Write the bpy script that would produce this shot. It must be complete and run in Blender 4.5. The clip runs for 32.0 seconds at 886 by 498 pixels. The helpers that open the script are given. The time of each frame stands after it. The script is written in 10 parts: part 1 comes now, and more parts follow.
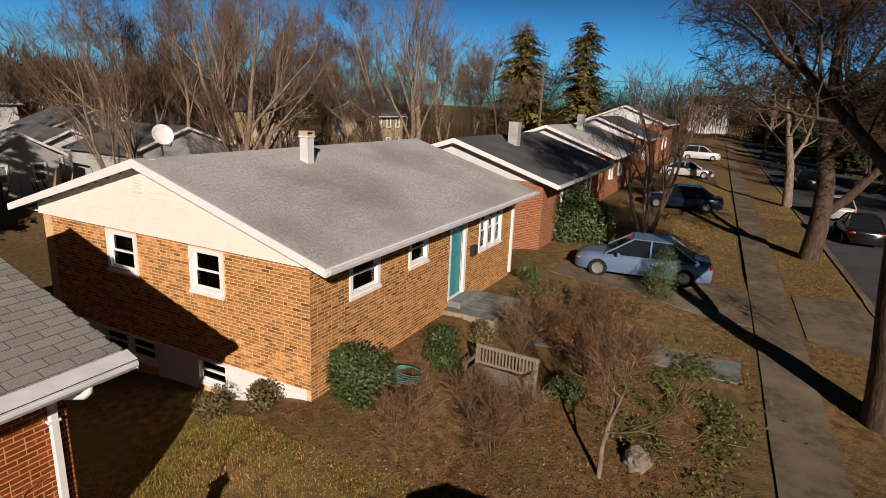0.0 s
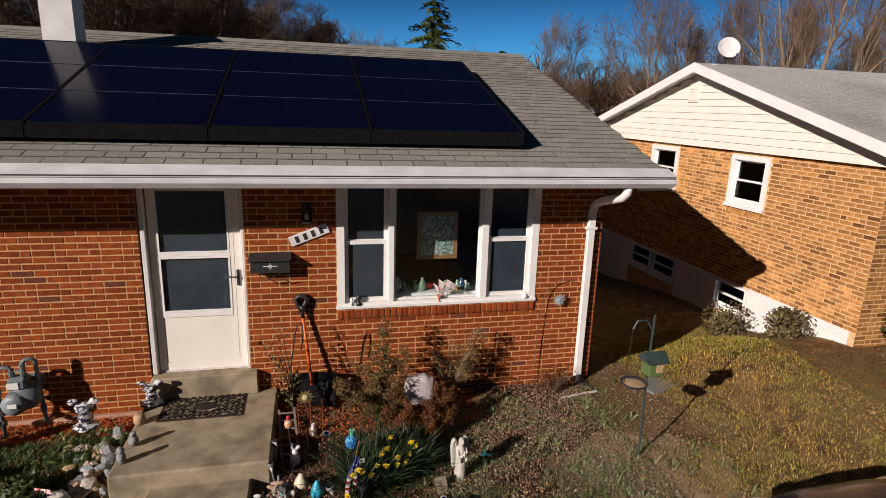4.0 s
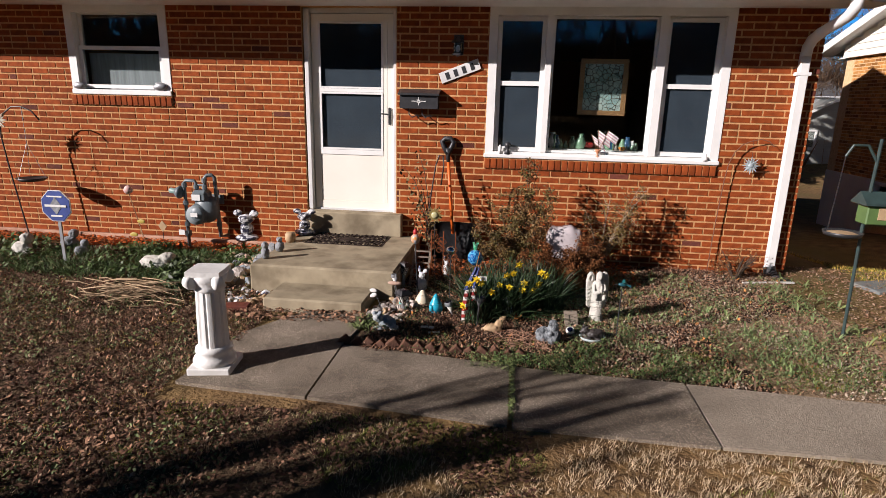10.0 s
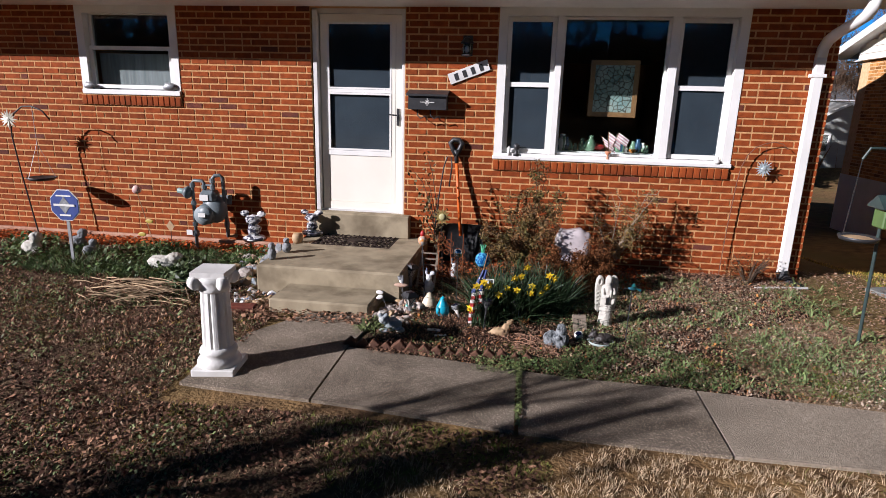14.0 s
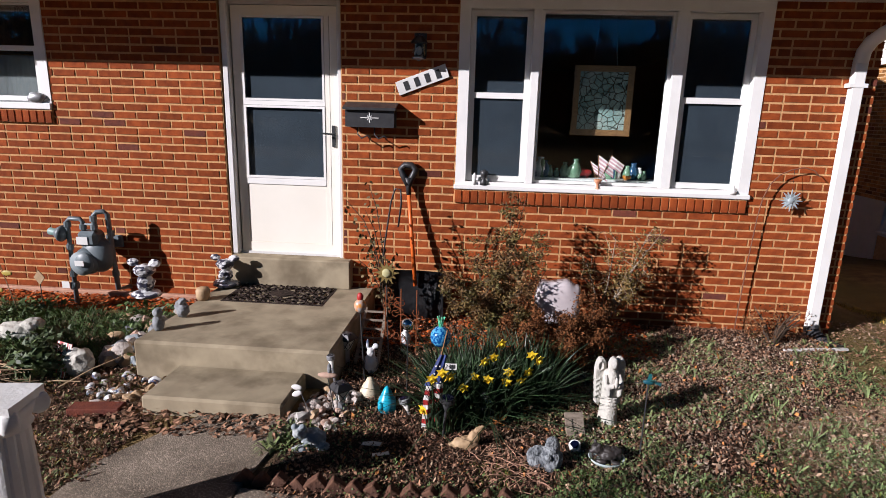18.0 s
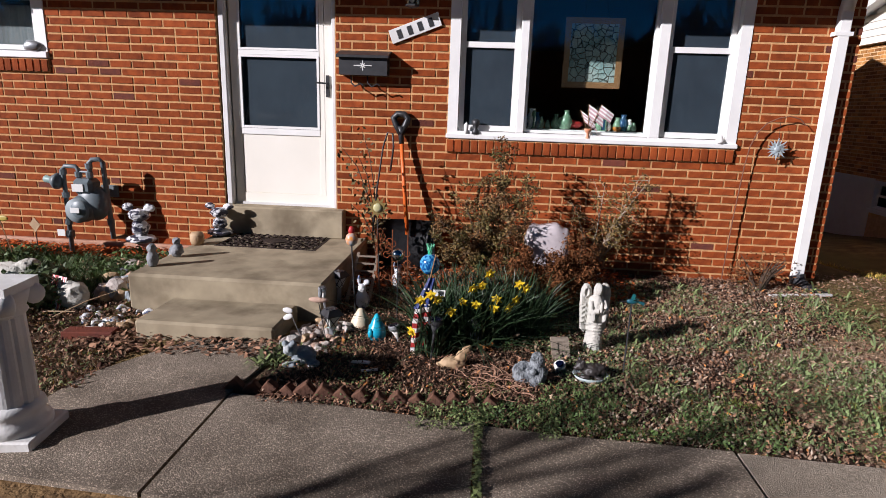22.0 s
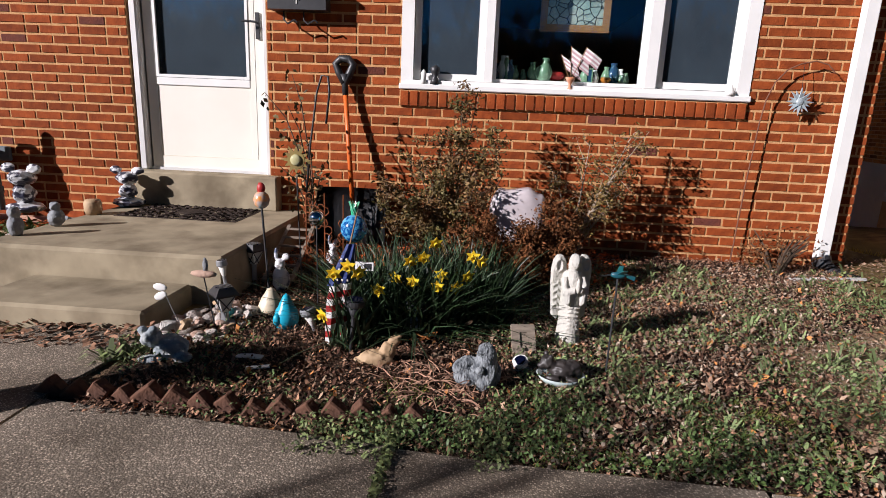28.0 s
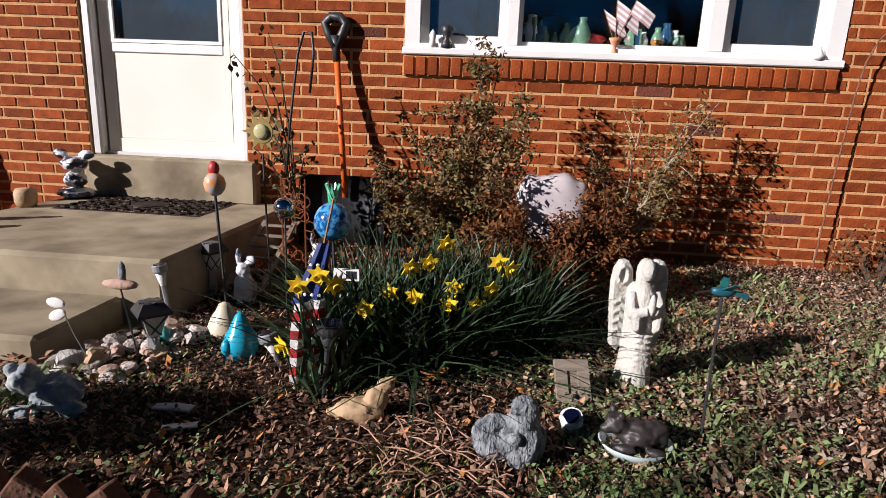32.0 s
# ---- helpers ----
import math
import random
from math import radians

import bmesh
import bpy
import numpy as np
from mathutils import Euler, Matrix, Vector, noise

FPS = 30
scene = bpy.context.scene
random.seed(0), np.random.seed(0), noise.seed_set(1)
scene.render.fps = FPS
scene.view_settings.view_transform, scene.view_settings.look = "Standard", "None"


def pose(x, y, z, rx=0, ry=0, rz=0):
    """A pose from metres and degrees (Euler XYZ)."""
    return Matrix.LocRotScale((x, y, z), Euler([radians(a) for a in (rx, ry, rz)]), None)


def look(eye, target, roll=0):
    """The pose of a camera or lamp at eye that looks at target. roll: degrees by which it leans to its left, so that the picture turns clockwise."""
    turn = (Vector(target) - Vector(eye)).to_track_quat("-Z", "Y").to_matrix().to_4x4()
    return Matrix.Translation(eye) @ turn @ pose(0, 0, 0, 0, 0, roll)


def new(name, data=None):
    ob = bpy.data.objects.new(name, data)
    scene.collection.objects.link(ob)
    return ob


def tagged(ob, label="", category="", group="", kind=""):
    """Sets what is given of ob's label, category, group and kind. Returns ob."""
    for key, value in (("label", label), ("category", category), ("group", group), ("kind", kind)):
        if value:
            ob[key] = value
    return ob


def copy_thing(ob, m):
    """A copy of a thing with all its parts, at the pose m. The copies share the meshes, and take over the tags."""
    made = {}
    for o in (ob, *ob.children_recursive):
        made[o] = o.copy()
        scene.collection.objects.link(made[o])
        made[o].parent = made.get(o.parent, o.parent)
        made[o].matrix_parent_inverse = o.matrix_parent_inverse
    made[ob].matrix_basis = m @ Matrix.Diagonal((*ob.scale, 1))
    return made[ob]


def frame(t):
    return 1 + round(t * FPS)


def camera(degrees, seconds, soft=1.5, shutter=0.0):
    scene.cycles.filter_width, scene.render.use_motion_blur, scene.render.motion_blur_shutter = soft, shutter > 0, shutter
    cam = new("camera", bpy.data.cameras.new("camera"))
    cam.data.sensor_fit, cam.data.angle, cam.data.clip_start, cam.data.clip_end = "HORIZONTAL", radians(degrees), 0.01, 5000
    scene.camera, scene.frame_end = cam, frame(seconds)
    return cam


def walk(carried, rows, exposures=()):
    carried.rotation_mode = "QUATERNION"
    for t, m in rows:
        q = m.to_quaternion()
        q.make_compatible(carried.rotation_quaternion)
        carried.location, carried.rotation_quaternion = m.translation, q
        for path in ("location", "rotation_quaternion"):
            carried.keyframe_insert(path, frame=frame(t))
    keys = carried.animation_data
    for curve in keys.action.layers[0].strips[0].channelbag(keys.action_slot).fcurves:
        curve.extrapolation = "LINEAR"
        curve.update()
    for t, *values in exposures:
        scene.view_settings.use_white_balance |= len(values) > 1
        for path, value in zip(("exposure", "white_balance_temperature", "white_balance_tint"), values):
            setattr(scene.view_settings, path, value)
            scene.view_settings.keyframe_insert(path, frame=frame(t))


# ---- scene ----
cam = camera(75.6, 32.0, 0.5)

PATH = [
    (0, (-0.138, -6.358, 5.632), (1.597, -5.496, 5.134), 2.5),
    (0.5, (-0.208, -6.349, 5.349), (1.488, -5.411, 4.854), 2.6),
    (1, (-0.296, -6.368, 5.127), (1.272, -5.229, 4.633), 2.5),
    (1.5, (-0.355, -6.323, 4.896), (1.027, -4.966, 4.399), 2.3),
    (2, (-0.355, -6.266, 4.675), (0.847, -4.746, 4.183), 2.2),
    (2.5, (-0.368, -6.245, 4.394), (0.672, -4.607, 3.91), 2.3),
    (3, (-0.386, -6.243, 4.106), (0.472, -4.505, 3.613), 2.1),
    (3.5, (-0.382, -6.209, 3.746), (0.267, -4.384, 3.248), 2.2),
    (4, (-0.283, -6.196, 3.372), (0.17, -4.309, 2.889), 1.9),
    (4.5, (-0.212, -6.152, 3.002), (0.105, -4.236, 2.524), 1.7),
    (6.5, (0.503, -6.166, 1.883), (0.325, -4.232, 1.404), 1.1),
    (7, (0.485, -6.124, 1.791), (0.294, -4.194, 1.305), 1.2),
    (7.5, (0.456, -6.089, 1.763), (0.254, -4.16, 1.275), 1.2),
    (8, (0.435, -6.074, 1.755), (0.227, -4.145, 1.267), 1.3),
    (8.5, (0.417, -6.092, 1.716), (0.204, -4.164, 1.227), 1.4),
    (9, (0.384, -6.114, 1.685), (0.163, -4.188, 1.191), 1.4),
    (9.5, (0.35, -6.139, 1.679), (0.122, -4.215, 1.181), 1.4),
    (10, (0.321, -6.167, 1.678), (0.089, -4.244, 1.178), 1.4),
    (10.5, (0.294, -6.177, 1.709), (0.055, -4.255, 1.211), 1.4),
    (11, (0.282, -6.167, 1.778), (0.035, -4.244, 1.284), 1.4),
    (11.5, (0.288, -6.152, 1.846), (0.033, -4.23, 1.355), 1.3),
    (12, (0.283, -6.144, 1.783), (0.026, -4.223, 1.289), 1.3),
    (12.5, (0.268, -6.149, 1.69), (0.009, -4.23, 1.191), 1.4),
    (13, (0.267, -6.156, 1.631), (0.008, -4.237, 1.132), 1.5),
    (13.5, (0.292, -6.143, 1.639), (0.029, -4.224, 1.139), 1.5),
    (14, (0.328, -6.121, 1.667), (0.065, -4.2, 1.173), 1.6),
    (14.5, (0.357, -6.059, 1.712), (0.09, -4.139, 1.222), 1.6),
    (16.5, (0.28, -5.332, 1.684), (0.114, -3.394, 1.219), 1.7),
    (17, (0.269, -5.1, 1.729), (0.113, -3.162, 1.259), 1.7),
    (17.5, (0.277, -4.889, 1.747), (0.126, -2.95, 1.278), 1.6),
    (18, (0.289, -4.784, 1.736), (0.137, -2.845, 1.27), 1.6),
    (18.5, (0.311, -4.769, 1.733), (0.157, -2.83, 1.264), 1.8),
    (19, (0.326, -4.774, 1.716), (0.177, -2.834, 1.252), 1.9),
    (19.5, (0.351, -4.794, 1.742), (0.2, -2.854, 1.281), 1.9),
    (20, (0.377, -4.826, 1.755), (0.223, -2.885, 1.296), 1.9),
    (20.5, (0.383, -4.847, 1.654), (0.229, -2.906, 1.197), 1.9),
    (21, (0.385, -4.876, 1.55), (0.232, -2.937, 1.084), 1.9),
    (21.5, (0.368, -4.9, 1.456), (0.223, -2.962, 0.983), 1.9),
    (22, (0.363, -4.936, 1.348), (0.22, -2.998, 0.874), 2.0),
    (22.5, (0.347, -4.961, 1.273), (0.204, -3.024, 0.793), 1.9),
    (23, (0.343, -4.981, 1.186), (0.204, -3.045, 0.705), 2.1),
    (23.5, (0.364, -4.976, 1.1), (0.224, -3.04, 0.616), 2.1),
    (24, (0.417, -4.904, 1.079), (0.28, -2.968, 0.599), 2.2),
    (24.5, (0.504, -4.777, 1.064), (0.37, -2.839, 0.589), 2.1),
    (25, (0.593, -4.621, 1.042), (0.46, -2.681, 0.576), 2.2),
    (25.5, (0.614, -4.437, 1.045), (0.48, -2.497, 0.576), 2.1),
    (27.5, (0.604, -4.15, 1.004), (0.472, -2.21, 0.536), 2.4),
    (28, (0.63, -4.147, 0.979), (0.497, -2.208, 0.508), 2.4),
    (28.5, (0.647, -4.176, 0.947), (0.506, -2.239, 0.469), 2.3),
    (29, (0.649, -4.183, 0.887), (0.504, -2.247, 0.407), 2.3),
    (29.5, (0.641, -4.147, 0.872), (0.494, -2.211, 0.391), 2.5),
    (30, (0.625, -4.05, 0.861), (0.473, -2.115, 0.378), 2.4),
    (30.5, (0.601, -3.905, 0.821), (0.45, -1.97, 0.341), 2.4),
    (31, (0.571, -3.731, 0.817), (0.42, -1.795, 0.337), 2.5),
    (31.5, (0.569, -3.556, 0.81), (0.405, -1.62, 0.338), 2.4),
    (32, (0.569, -3.414, 0.798), (0.398, -1.476, 0.334), 2.4),
]
walk(cam, [(t, look(eye, target, roll)) for t, eye, target, roll in PATH],
     [(0, -0.20, 7200, 10), (2, -0.21, 7100, 10), (4.5, -0.10, 6900, 10), (7, 0.26, 7300, 10), (9, 0.34, 6700, 10), (11, 0.34, 6250, 10), (14, 0.36, 5950, 10), (17, 0.32, 6000, 10), (24, 0.28, 5950, 10), (32, 0.38, 6200, 10)])

# ---- light ----
SUN_DIR = Vector((-1.0, -0.66, 0.487)).normalized()      # towards the sun
sun_data = bpy.data.lights.new("sun", "SUN")
sun_data.energy, sun_data.angle, sun_data.color = 6.0, radians(0.5), (1.0, 0.905, 0.89)
sun = new("sun", sun_data)
sun.rotation_euler = SUN_DIR.to_track_quat("Z", "Y").to_euler()
world = bpy.data.worlds.new("sky")
scene.world = world
world.use_nodes = True
wn, wl = world.node_tree.nodes, world.node_tree.links
sky = wn.new("ShaderNodeTexSky")
sky.sky_type, sky.sun_disc = "NISHITA", False
sky.sun_elevation = math.asin(SUN_DIR.z)
sky.sun_rotation = math.atan2(SUN_DIR.x, SUN_DIR.y)
sky.air_density, sky.dust_density, sky.ozone_density = 1.0, 0.0, 2.0
wn["Background"].inputs["Strength"].default_value = 0.032
vivid = wn.new("ShaderNodeHueSaturation")          # a clear, deep winter blue
vivid.inputs["Hue"].default_value, vivid.inputs["Saturation"].default_value = 0.49, 1.3
wl.new(sky.outputs[0], vivid.inputs["Color"])
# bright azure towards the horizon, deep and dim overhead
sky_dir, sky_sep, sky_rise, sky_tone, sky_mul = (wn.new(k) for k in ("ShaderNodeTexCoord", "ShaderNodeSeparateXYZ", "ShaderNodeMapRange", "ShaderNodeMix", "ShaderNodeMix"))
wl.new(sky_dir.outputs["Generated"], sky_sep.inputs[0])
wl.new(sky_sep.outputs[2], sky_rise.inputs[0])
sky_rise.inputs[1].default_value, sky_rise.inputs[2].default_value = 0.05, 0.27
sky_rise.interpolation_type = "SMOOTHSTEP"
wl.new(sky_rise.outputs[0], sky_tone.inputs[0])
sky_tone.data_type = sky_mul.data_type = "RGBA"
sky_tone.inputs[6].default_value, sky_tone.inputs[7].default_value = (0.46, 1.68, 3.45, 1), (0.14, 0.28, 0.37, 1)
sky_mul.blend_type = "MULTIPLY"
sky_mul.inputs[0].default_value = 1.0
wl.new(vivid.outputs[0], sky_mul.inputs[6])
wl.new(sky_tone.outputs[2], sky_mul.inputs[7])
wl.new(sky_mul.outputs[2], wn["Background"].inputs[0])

# ---- materials ----
def mat(name, col=(0.5, 0.5, 0.5), rough=0.8, metal=0.0, col2=None, scale=8.0, bump=0.0, bscale=60.0, obj_var=0.0,
        island=0.0, col3=None, scale3=1.2, coord="Object", spec=0.5, stretch=(1, 1, 1), sheen=0.0, mix_lo=0.35, mix_hi=0.65):
    """Base colour with a fine and a coarse variation, bump, and a lightness that differs from piece to piece."""
    m = bpy.data.materials.new(name)
    m.use_nodes = True
    n, l = m.node_tree.nodes, m.node_tree.links
    b = n["Principled BSDF"]
    b.inputs["Roughness"].default_value, b.inputs["Metallic"].default_value = rough, metal
    b.inputs["Specular IOR Level"].default_value = spec if rough < 0.8 else min(spec, 0.12)      # dry, dusty surfaces hardly gleam
    tc = n.new("ShaderNodeTexCoord")
    mp = n.new("ShaderNodeMapping")
    mp.inputs["Scale"].default_value = stretch
    l.new(tc.outputs[coord], mp.inputs[0])

    def noisy(sc, detail=5.0, lo=mix_lo, hi=mix_hi):
        t = n.new("ShaderNodeTexNoise")
        t.inputs["Scale"].default_value, t.inputs["Detail"].default_value = sc, detail
        l.new(mp.outputs[0], t.inputs["Vector"])
        r = n.new("ShaderNodeMapRange")
        r.inputs[1].default_value, r.inputs[2].default_value = lo, hi
        l.new(t.outputs[0], r.inputs[0])
        return r.outputs[0]

    def blend(fac, a, c, kind="MIX"):
        x = n.new("ShaderNodeMix")
        x.data_type, x.blend_type = "RGBA", kind
        for sock, v in ((x.inputs[0], fac), (x.inputs[6], a), (x.inputs[7], c)):
            if isinstance(v, (int, float)):
                sock.default_value = v
            elif isinstance(v, tuple):
                sock.default_value = (*v, 1)
            else:
                l.new(v, sock)
        return x.outputs[2]

    out = tuple(col)
    if col2:
        out = blend(noisy(scale), tuple(col), tuple(col2))
    if col3:
        out = blend(noisy(scale3, 4.0, 0.45, 0.7), out, tuple(col3))
    for amount, node, sock in ((obj_var, "ShaderNodeObjectInfo", "Random"), (island, "ShaderNodeNewGeometry", "Random Per Island")):
        if amount:
            oi = n.new(node)
            r = n.new("ShaderNodeMapRange")
            r.inputs[3].default_value, r.inputs[4].default_value = 1 - amount, 1 + amount
            l.new(oi.outputs[sock], r.inputs[0])
            h = n.new("ShaderNodeHueSaturation")
            l.new(r.outputs[0], h.inputs["Value"])
            if isinstance(out, tuple):
                h.inputs["Color"].default_value = (*out, 1)
            else:
                l.new(out, h.inputs["Color"])
            out = h.outputs[0]
    if isinstance(out, tuple):
        b.inputs["Base Color"].default_value = (*out, 1)
    else:
        l.new(out, b.inputs["Base Color"])
    if bump:
        t = n.new("ShaderNodeTexNoise")
        t.inputs["Scale"].default_value, t.inputs["Detail"].default_value = bscale, 6.0
        l.new(mp.outputs[0], t.inputs["Vector"])
        bp = n.new("ShaderNodeBump")
        bp.inputs["Strength"].default_value, bp.inputs["Distance"].default_value = bump, 0.02
        l.new(t.outputs[0], bp.inputs["Height"])
        l.new(bp.outputs[0], b.inputs["Normal"])
    return m


def glass_mat(name, tint=(0.9, 0.95, 0.95)):
    m = bpy.data.materials.new(name)
    m.use_nodes = True
    n, l = m.node_tree.nodes, m.node_tree.links
    n.remove(n["Principled BSDF"])
    tr, gl, fr, mx = (n.new(k) for k in ("ShaderNodeBsdfTransparent", "ShaderNodeBsdfGlossy", "ShaderNodeFresnel", "ShaderNodeMixShader"))
    tr.inputs[0].default_value = (*tint, 1)
    gl.inputs["Roughness"].default_value = 0.02
    fr.inputs["IOR"].default_value = 1.5
    l.new(fr.outputs[0], mx.inputs[0]); l.new(tr.outputs[0], mx.inputs[1]); l.new(gl.outputs[0], mx.inputs[2])
    l.new(mx.outputs[0], n["Material Output"].inputs[0])
    return m


M = {}
M["brick"] = mat("red_brick", (0.325, 0.073, 0.018), 0.85, col2=(0.215, 0.046, 0.013), scale=14, bump=0.22, bscale=90, obj_var=0.22, island=0.26, coord="Object")
M["brick_dark"] = mat("dark_red_brick", (0.17, 0.05, 0.03), 0.85, col2=(0.12, 0.04, 0.03), scale=14, bump=0.35, bscale=90, obj_var=0.2, island=0.25)
M["mortar"] = mat("mortar", (0.60, 0.34, 0.155), 0.95, col2=(0.48, 0.26, 0.115), scale=20, bump=0.3, bscale=120)
M["nbrick"] = mat("buff_brick", (0.56, 0.28, 0.095), 0.85, col2=(0.37, 0.16, 0.045), scale=9, bump=0.3, bscale=90, obj_var=0.3, island=0.45)
M["nmortar"] = mat("buff_mortar", (0.72, 0.49, 0.28), 0.95, col2=(0.60, 0.39, 0.21), scale=16, bump=0.3, bscale=120)
M["white"] = mat("white_paint", (0.80, 0.79, 0.76), 0.45, col2=(0.74, 0.73, 0.70), scale=5, bump=0.03, bscale=40)
M["white_old"] = mat("weathered_white_paint", (0.74, 0.73, 0.71), 0.5, col2=(0.55, 0.54, 0.52), scale=3, bump=0.06, bscale=40, col3=(0.6, 0.59, 0.57))
M["siding"] = mat("cream_siding", (0.80, 0.75, 0.66), 0.55, col2=(0.75, 0.70, 0.61), scale=4, bump=0.04, bscale=30)
M["shingle"] = mat("asphalt_shingle", (0.36, 0.345, 0.305), 0.92, col2=(0.255, 0.243, 0.21), scale=60, bump=0.5, bscale=400, obj_var=0.11, island=0.11, col3=(0.28, 0.262, 0.225), scale3=1.5)
M["shingle_n"] = mat("pale_shingle", (0.56, 0.555, 0.53), 0.92, col2=(0.42, 0.415, 0.39), scale=22, bump=0.4, bscale=300, island=0.05, col3=(0.33, 0.315, 0.285), scale3=0.45)
M["shingle_dark"] = mat("dark_shingle", (0.12, 0.12, 0.125), 0.92, col2=(0.08, 0.08, 0.085), scale=20, bump=0.4, bscale=200, col3=(0.15, 0.15, 0.15), scale3=0.6)
M["glass"] = glass_mat("window_glass")
# near-black base colour that stands in for the shade of unlit rooms
M["dark"] = mat("unlit_room_black", (0.02, 0.022, 0.025), 0.9, col2=(0.03, 0.03, 0.035), scale=2)
M["concrete"] = mat("concrete", (0.37, 0.31, 0.21), 0.9, col2=(0.29, 0.24, 0.162), scale=7, bump=0.10, bscale=240, col3=(0.175, 0.140, 0.092), scale3=4.2)
M["walkway"] = mat("exposed_aggregate_concrete", (0.262, 0.213, 0.162), 0.92, col2=(0.185, 0.149, 0.111), scale=6, col3=(0.34, 0.28, 0.215), scale3=2.4)
# pebbles showing in the walkway: light and dark stones in a darker matrix, each with a raised cap
wk, wkl = M["walkway"].node_tree.nodes, M["walkway"].node_tree.links
pebble_tex, wk_tc, wk_sep, wk_pow, wk_tone, wk_mask, wk_in, wk_mix, wk_bump = (wk.new(k) for k in ("ShaderNodeTexVoronoi", "ShaderNodeTexCoord", "ShaderNodeSeparateColor", "ShaderNodeMath", "ShaderNodeMapRange", "ShaderNodeMapRange", "ShaderNodeMix", "ShaderNodeMix", "ShaderNodeBump"))
pebble_tex.inputs["Scale"].default_value = 165.0
wkl.new(wk_tc.outputs["Object"], pebble_tex.inputs["Vector"])
wkl.new(pebble_tex.outputs["Color"], wk_sep.inputs[0])
wk_pow.operation = "POWER"
wk_pow.inputs[1].default_value = 2.2
wkl.new(wk_sep.outputs[0], wk_pow.inputs[0])
wk_tone.inputs[3].default_value, wk_tone.inputs[4].default_value = 0.50, 2.3
wkl.new(wk_pow.outputs[0], wk_tone.inputs[0])
wk_mask.inputs[1].default_value, wk_mask.inputs[2].default_value = 0.30, 0.62
wkl.new(pebble_tex.outputs["Distance"], wk_mask.inputs[0])
wkl.new(wk_mask.outputs[0], wk_in.inputs[0])
wkl.new(wk_tone.outputs[0], wk_in.inputs[2])
wk_in.inputs[3].default_value = 0.62
wk_mix.data_type, wk_mix.blend_type = "RGBA", "MULTIPLY"
wk_mix.inputs[0].default_value = 1.0
wk_pb = wk["Principled BSDF"]
wkl.new(wk_pb.inputs["Base Color"].links[0].from_socket, wk_mix.inputs[6])
wkl.new(wk_in.outputs[0], wk_mix.inputs[7])
wkl.new(wk_mix.outputs[2], wk_pb.inputs["Base Color"])
wk_bump.inputs["Strength"].default_value, wk_bump.inputs["Distance"].default_value = 0.45, 0.0035
wk_bump.invert = True
wkl.new(pebble_tex.outputs["Distance"], wk_bump.inputs["Height"])
wkl.new(wk_bump.outputs[0], wk_pb.inputs["Normal"])
M["walkway_worn"] = mat("worn_pale_concrete", (0.40, 0.335, 0.26), 0.92, col2=(0.28, 0.232, 0.178), scale=55, bump=0.6, bscale=220, col3=(0.26, 0.215, 0.165), scale3=2.2)
M["sidewalk"] = mat("pavement_concrete", (0.17, 0.135, 0.092), 0.92, col2=(0.105, 0.083, 0.056), scale=5, bump=0.3, bscale=120, col3=(0.22, 0.175, 0.125), scale3=0.8)
M["asphalt"] = mat("asphalt", (0.07, 0.07, 0.075), 0.9, col2=(0.10, 0.10, 0.10), scale=14, bump=0.4, bscale=120, col3=(0.055, 0.055, 0.06), scale3=0.5)
M["soil"] = mat("winter_lawn", (0.25, 0.155, 0.068), 0.98, col2=(0.11, 0.066, 0.034), scale=5.0, bump=1.0, bscale=38, col3=(0.15, 0.115, 0.045), scale3=0.45)
M["steel"] = mat("galvanised_steel", (0.35, 0.36, 0.37), 0.5, metal=0.6, col2=(0.25, 0.25, 0.26), scale=12)
M["bark"] = mat("grey_bark", (0.27, 0.205, 0.15), 0.95, col2=(0.13, 0.094, 0.066), scale=9, bump=0.8, bscale=25, stretch=(1, 1, 0.3))
M["bark_dark"] = mat("dark_bark", (0.115, 0.08, 0.056), 0.95, col2=(0.055, 0.038, 0.027), scale=9, bump=0.8, bscale=25, stretch=(1, 1, 0.3))
M["twig"] = mat("twig", (0.16, 0.095, 0.055), 0.95, obj_var=0.25, island=0.3)
M["twig_grey"] = mat("grey_brown_twig", (0.125, 0.082, 0.056), 0.95, obj_var=0.3, island=0.3)
M["twig_dark"] = mat("dark_twig", (0.07, 0.045, 0.03), 0.95, obj_var=0.2, island=0.3)
M["conifer"] = mat("conifer_needles", (0.050, 0.062, 0.022), 0.9, obj_var=0.2, island=0.5)
M["pine"] = mat("pine_needles", (0.12, 0.095, 0.03), 0.9, obj_var=0.2, island=0.6)
M["leaf"] = mat("evergreen_leaf", (0.055, 0.085, 0.022), 0.6, island=0.5, obj_var=0.2)
M["leaf_olive"] = mat("olive_leaf", (0.115, 0.085, 0.03), 0.7, island=0.5, obj_var=0.2)
M["leaf_russet"] = mat("russet_leaf", (0.17, 0.075, 0.03), 0.8, island=0.5, obj_var=0.2)
M["slot"] = mat("bare_asphalt_felt", (0.05, 0.047, 0.043), 0.95, col2=(0.08, 0.075, 0.068), scale=30)
M["butt"] = mat("shingle_edge", (0.13, 0.123, 0.11), 0.95, col2=(0.09, 0.085, 0.075), scale=30)
M["solar_frame"] = mat("black_anodised_frame", (0.006, 0.006, 0.007), 0.9, col2=(0.009, 0.009, 0.010), scale=20, spec=0.03)
M["azalea"] = mat("azalea_leaf", (0.095, 0.085, 0.018), 0.7, col2=(0.15, 0.068, 0.02), scale=5, island=0.6)
M["azalea_red"] = mat("russet_azalea_leaf", (0.14, 0.055, 0.020), 0.8, island=0.6)
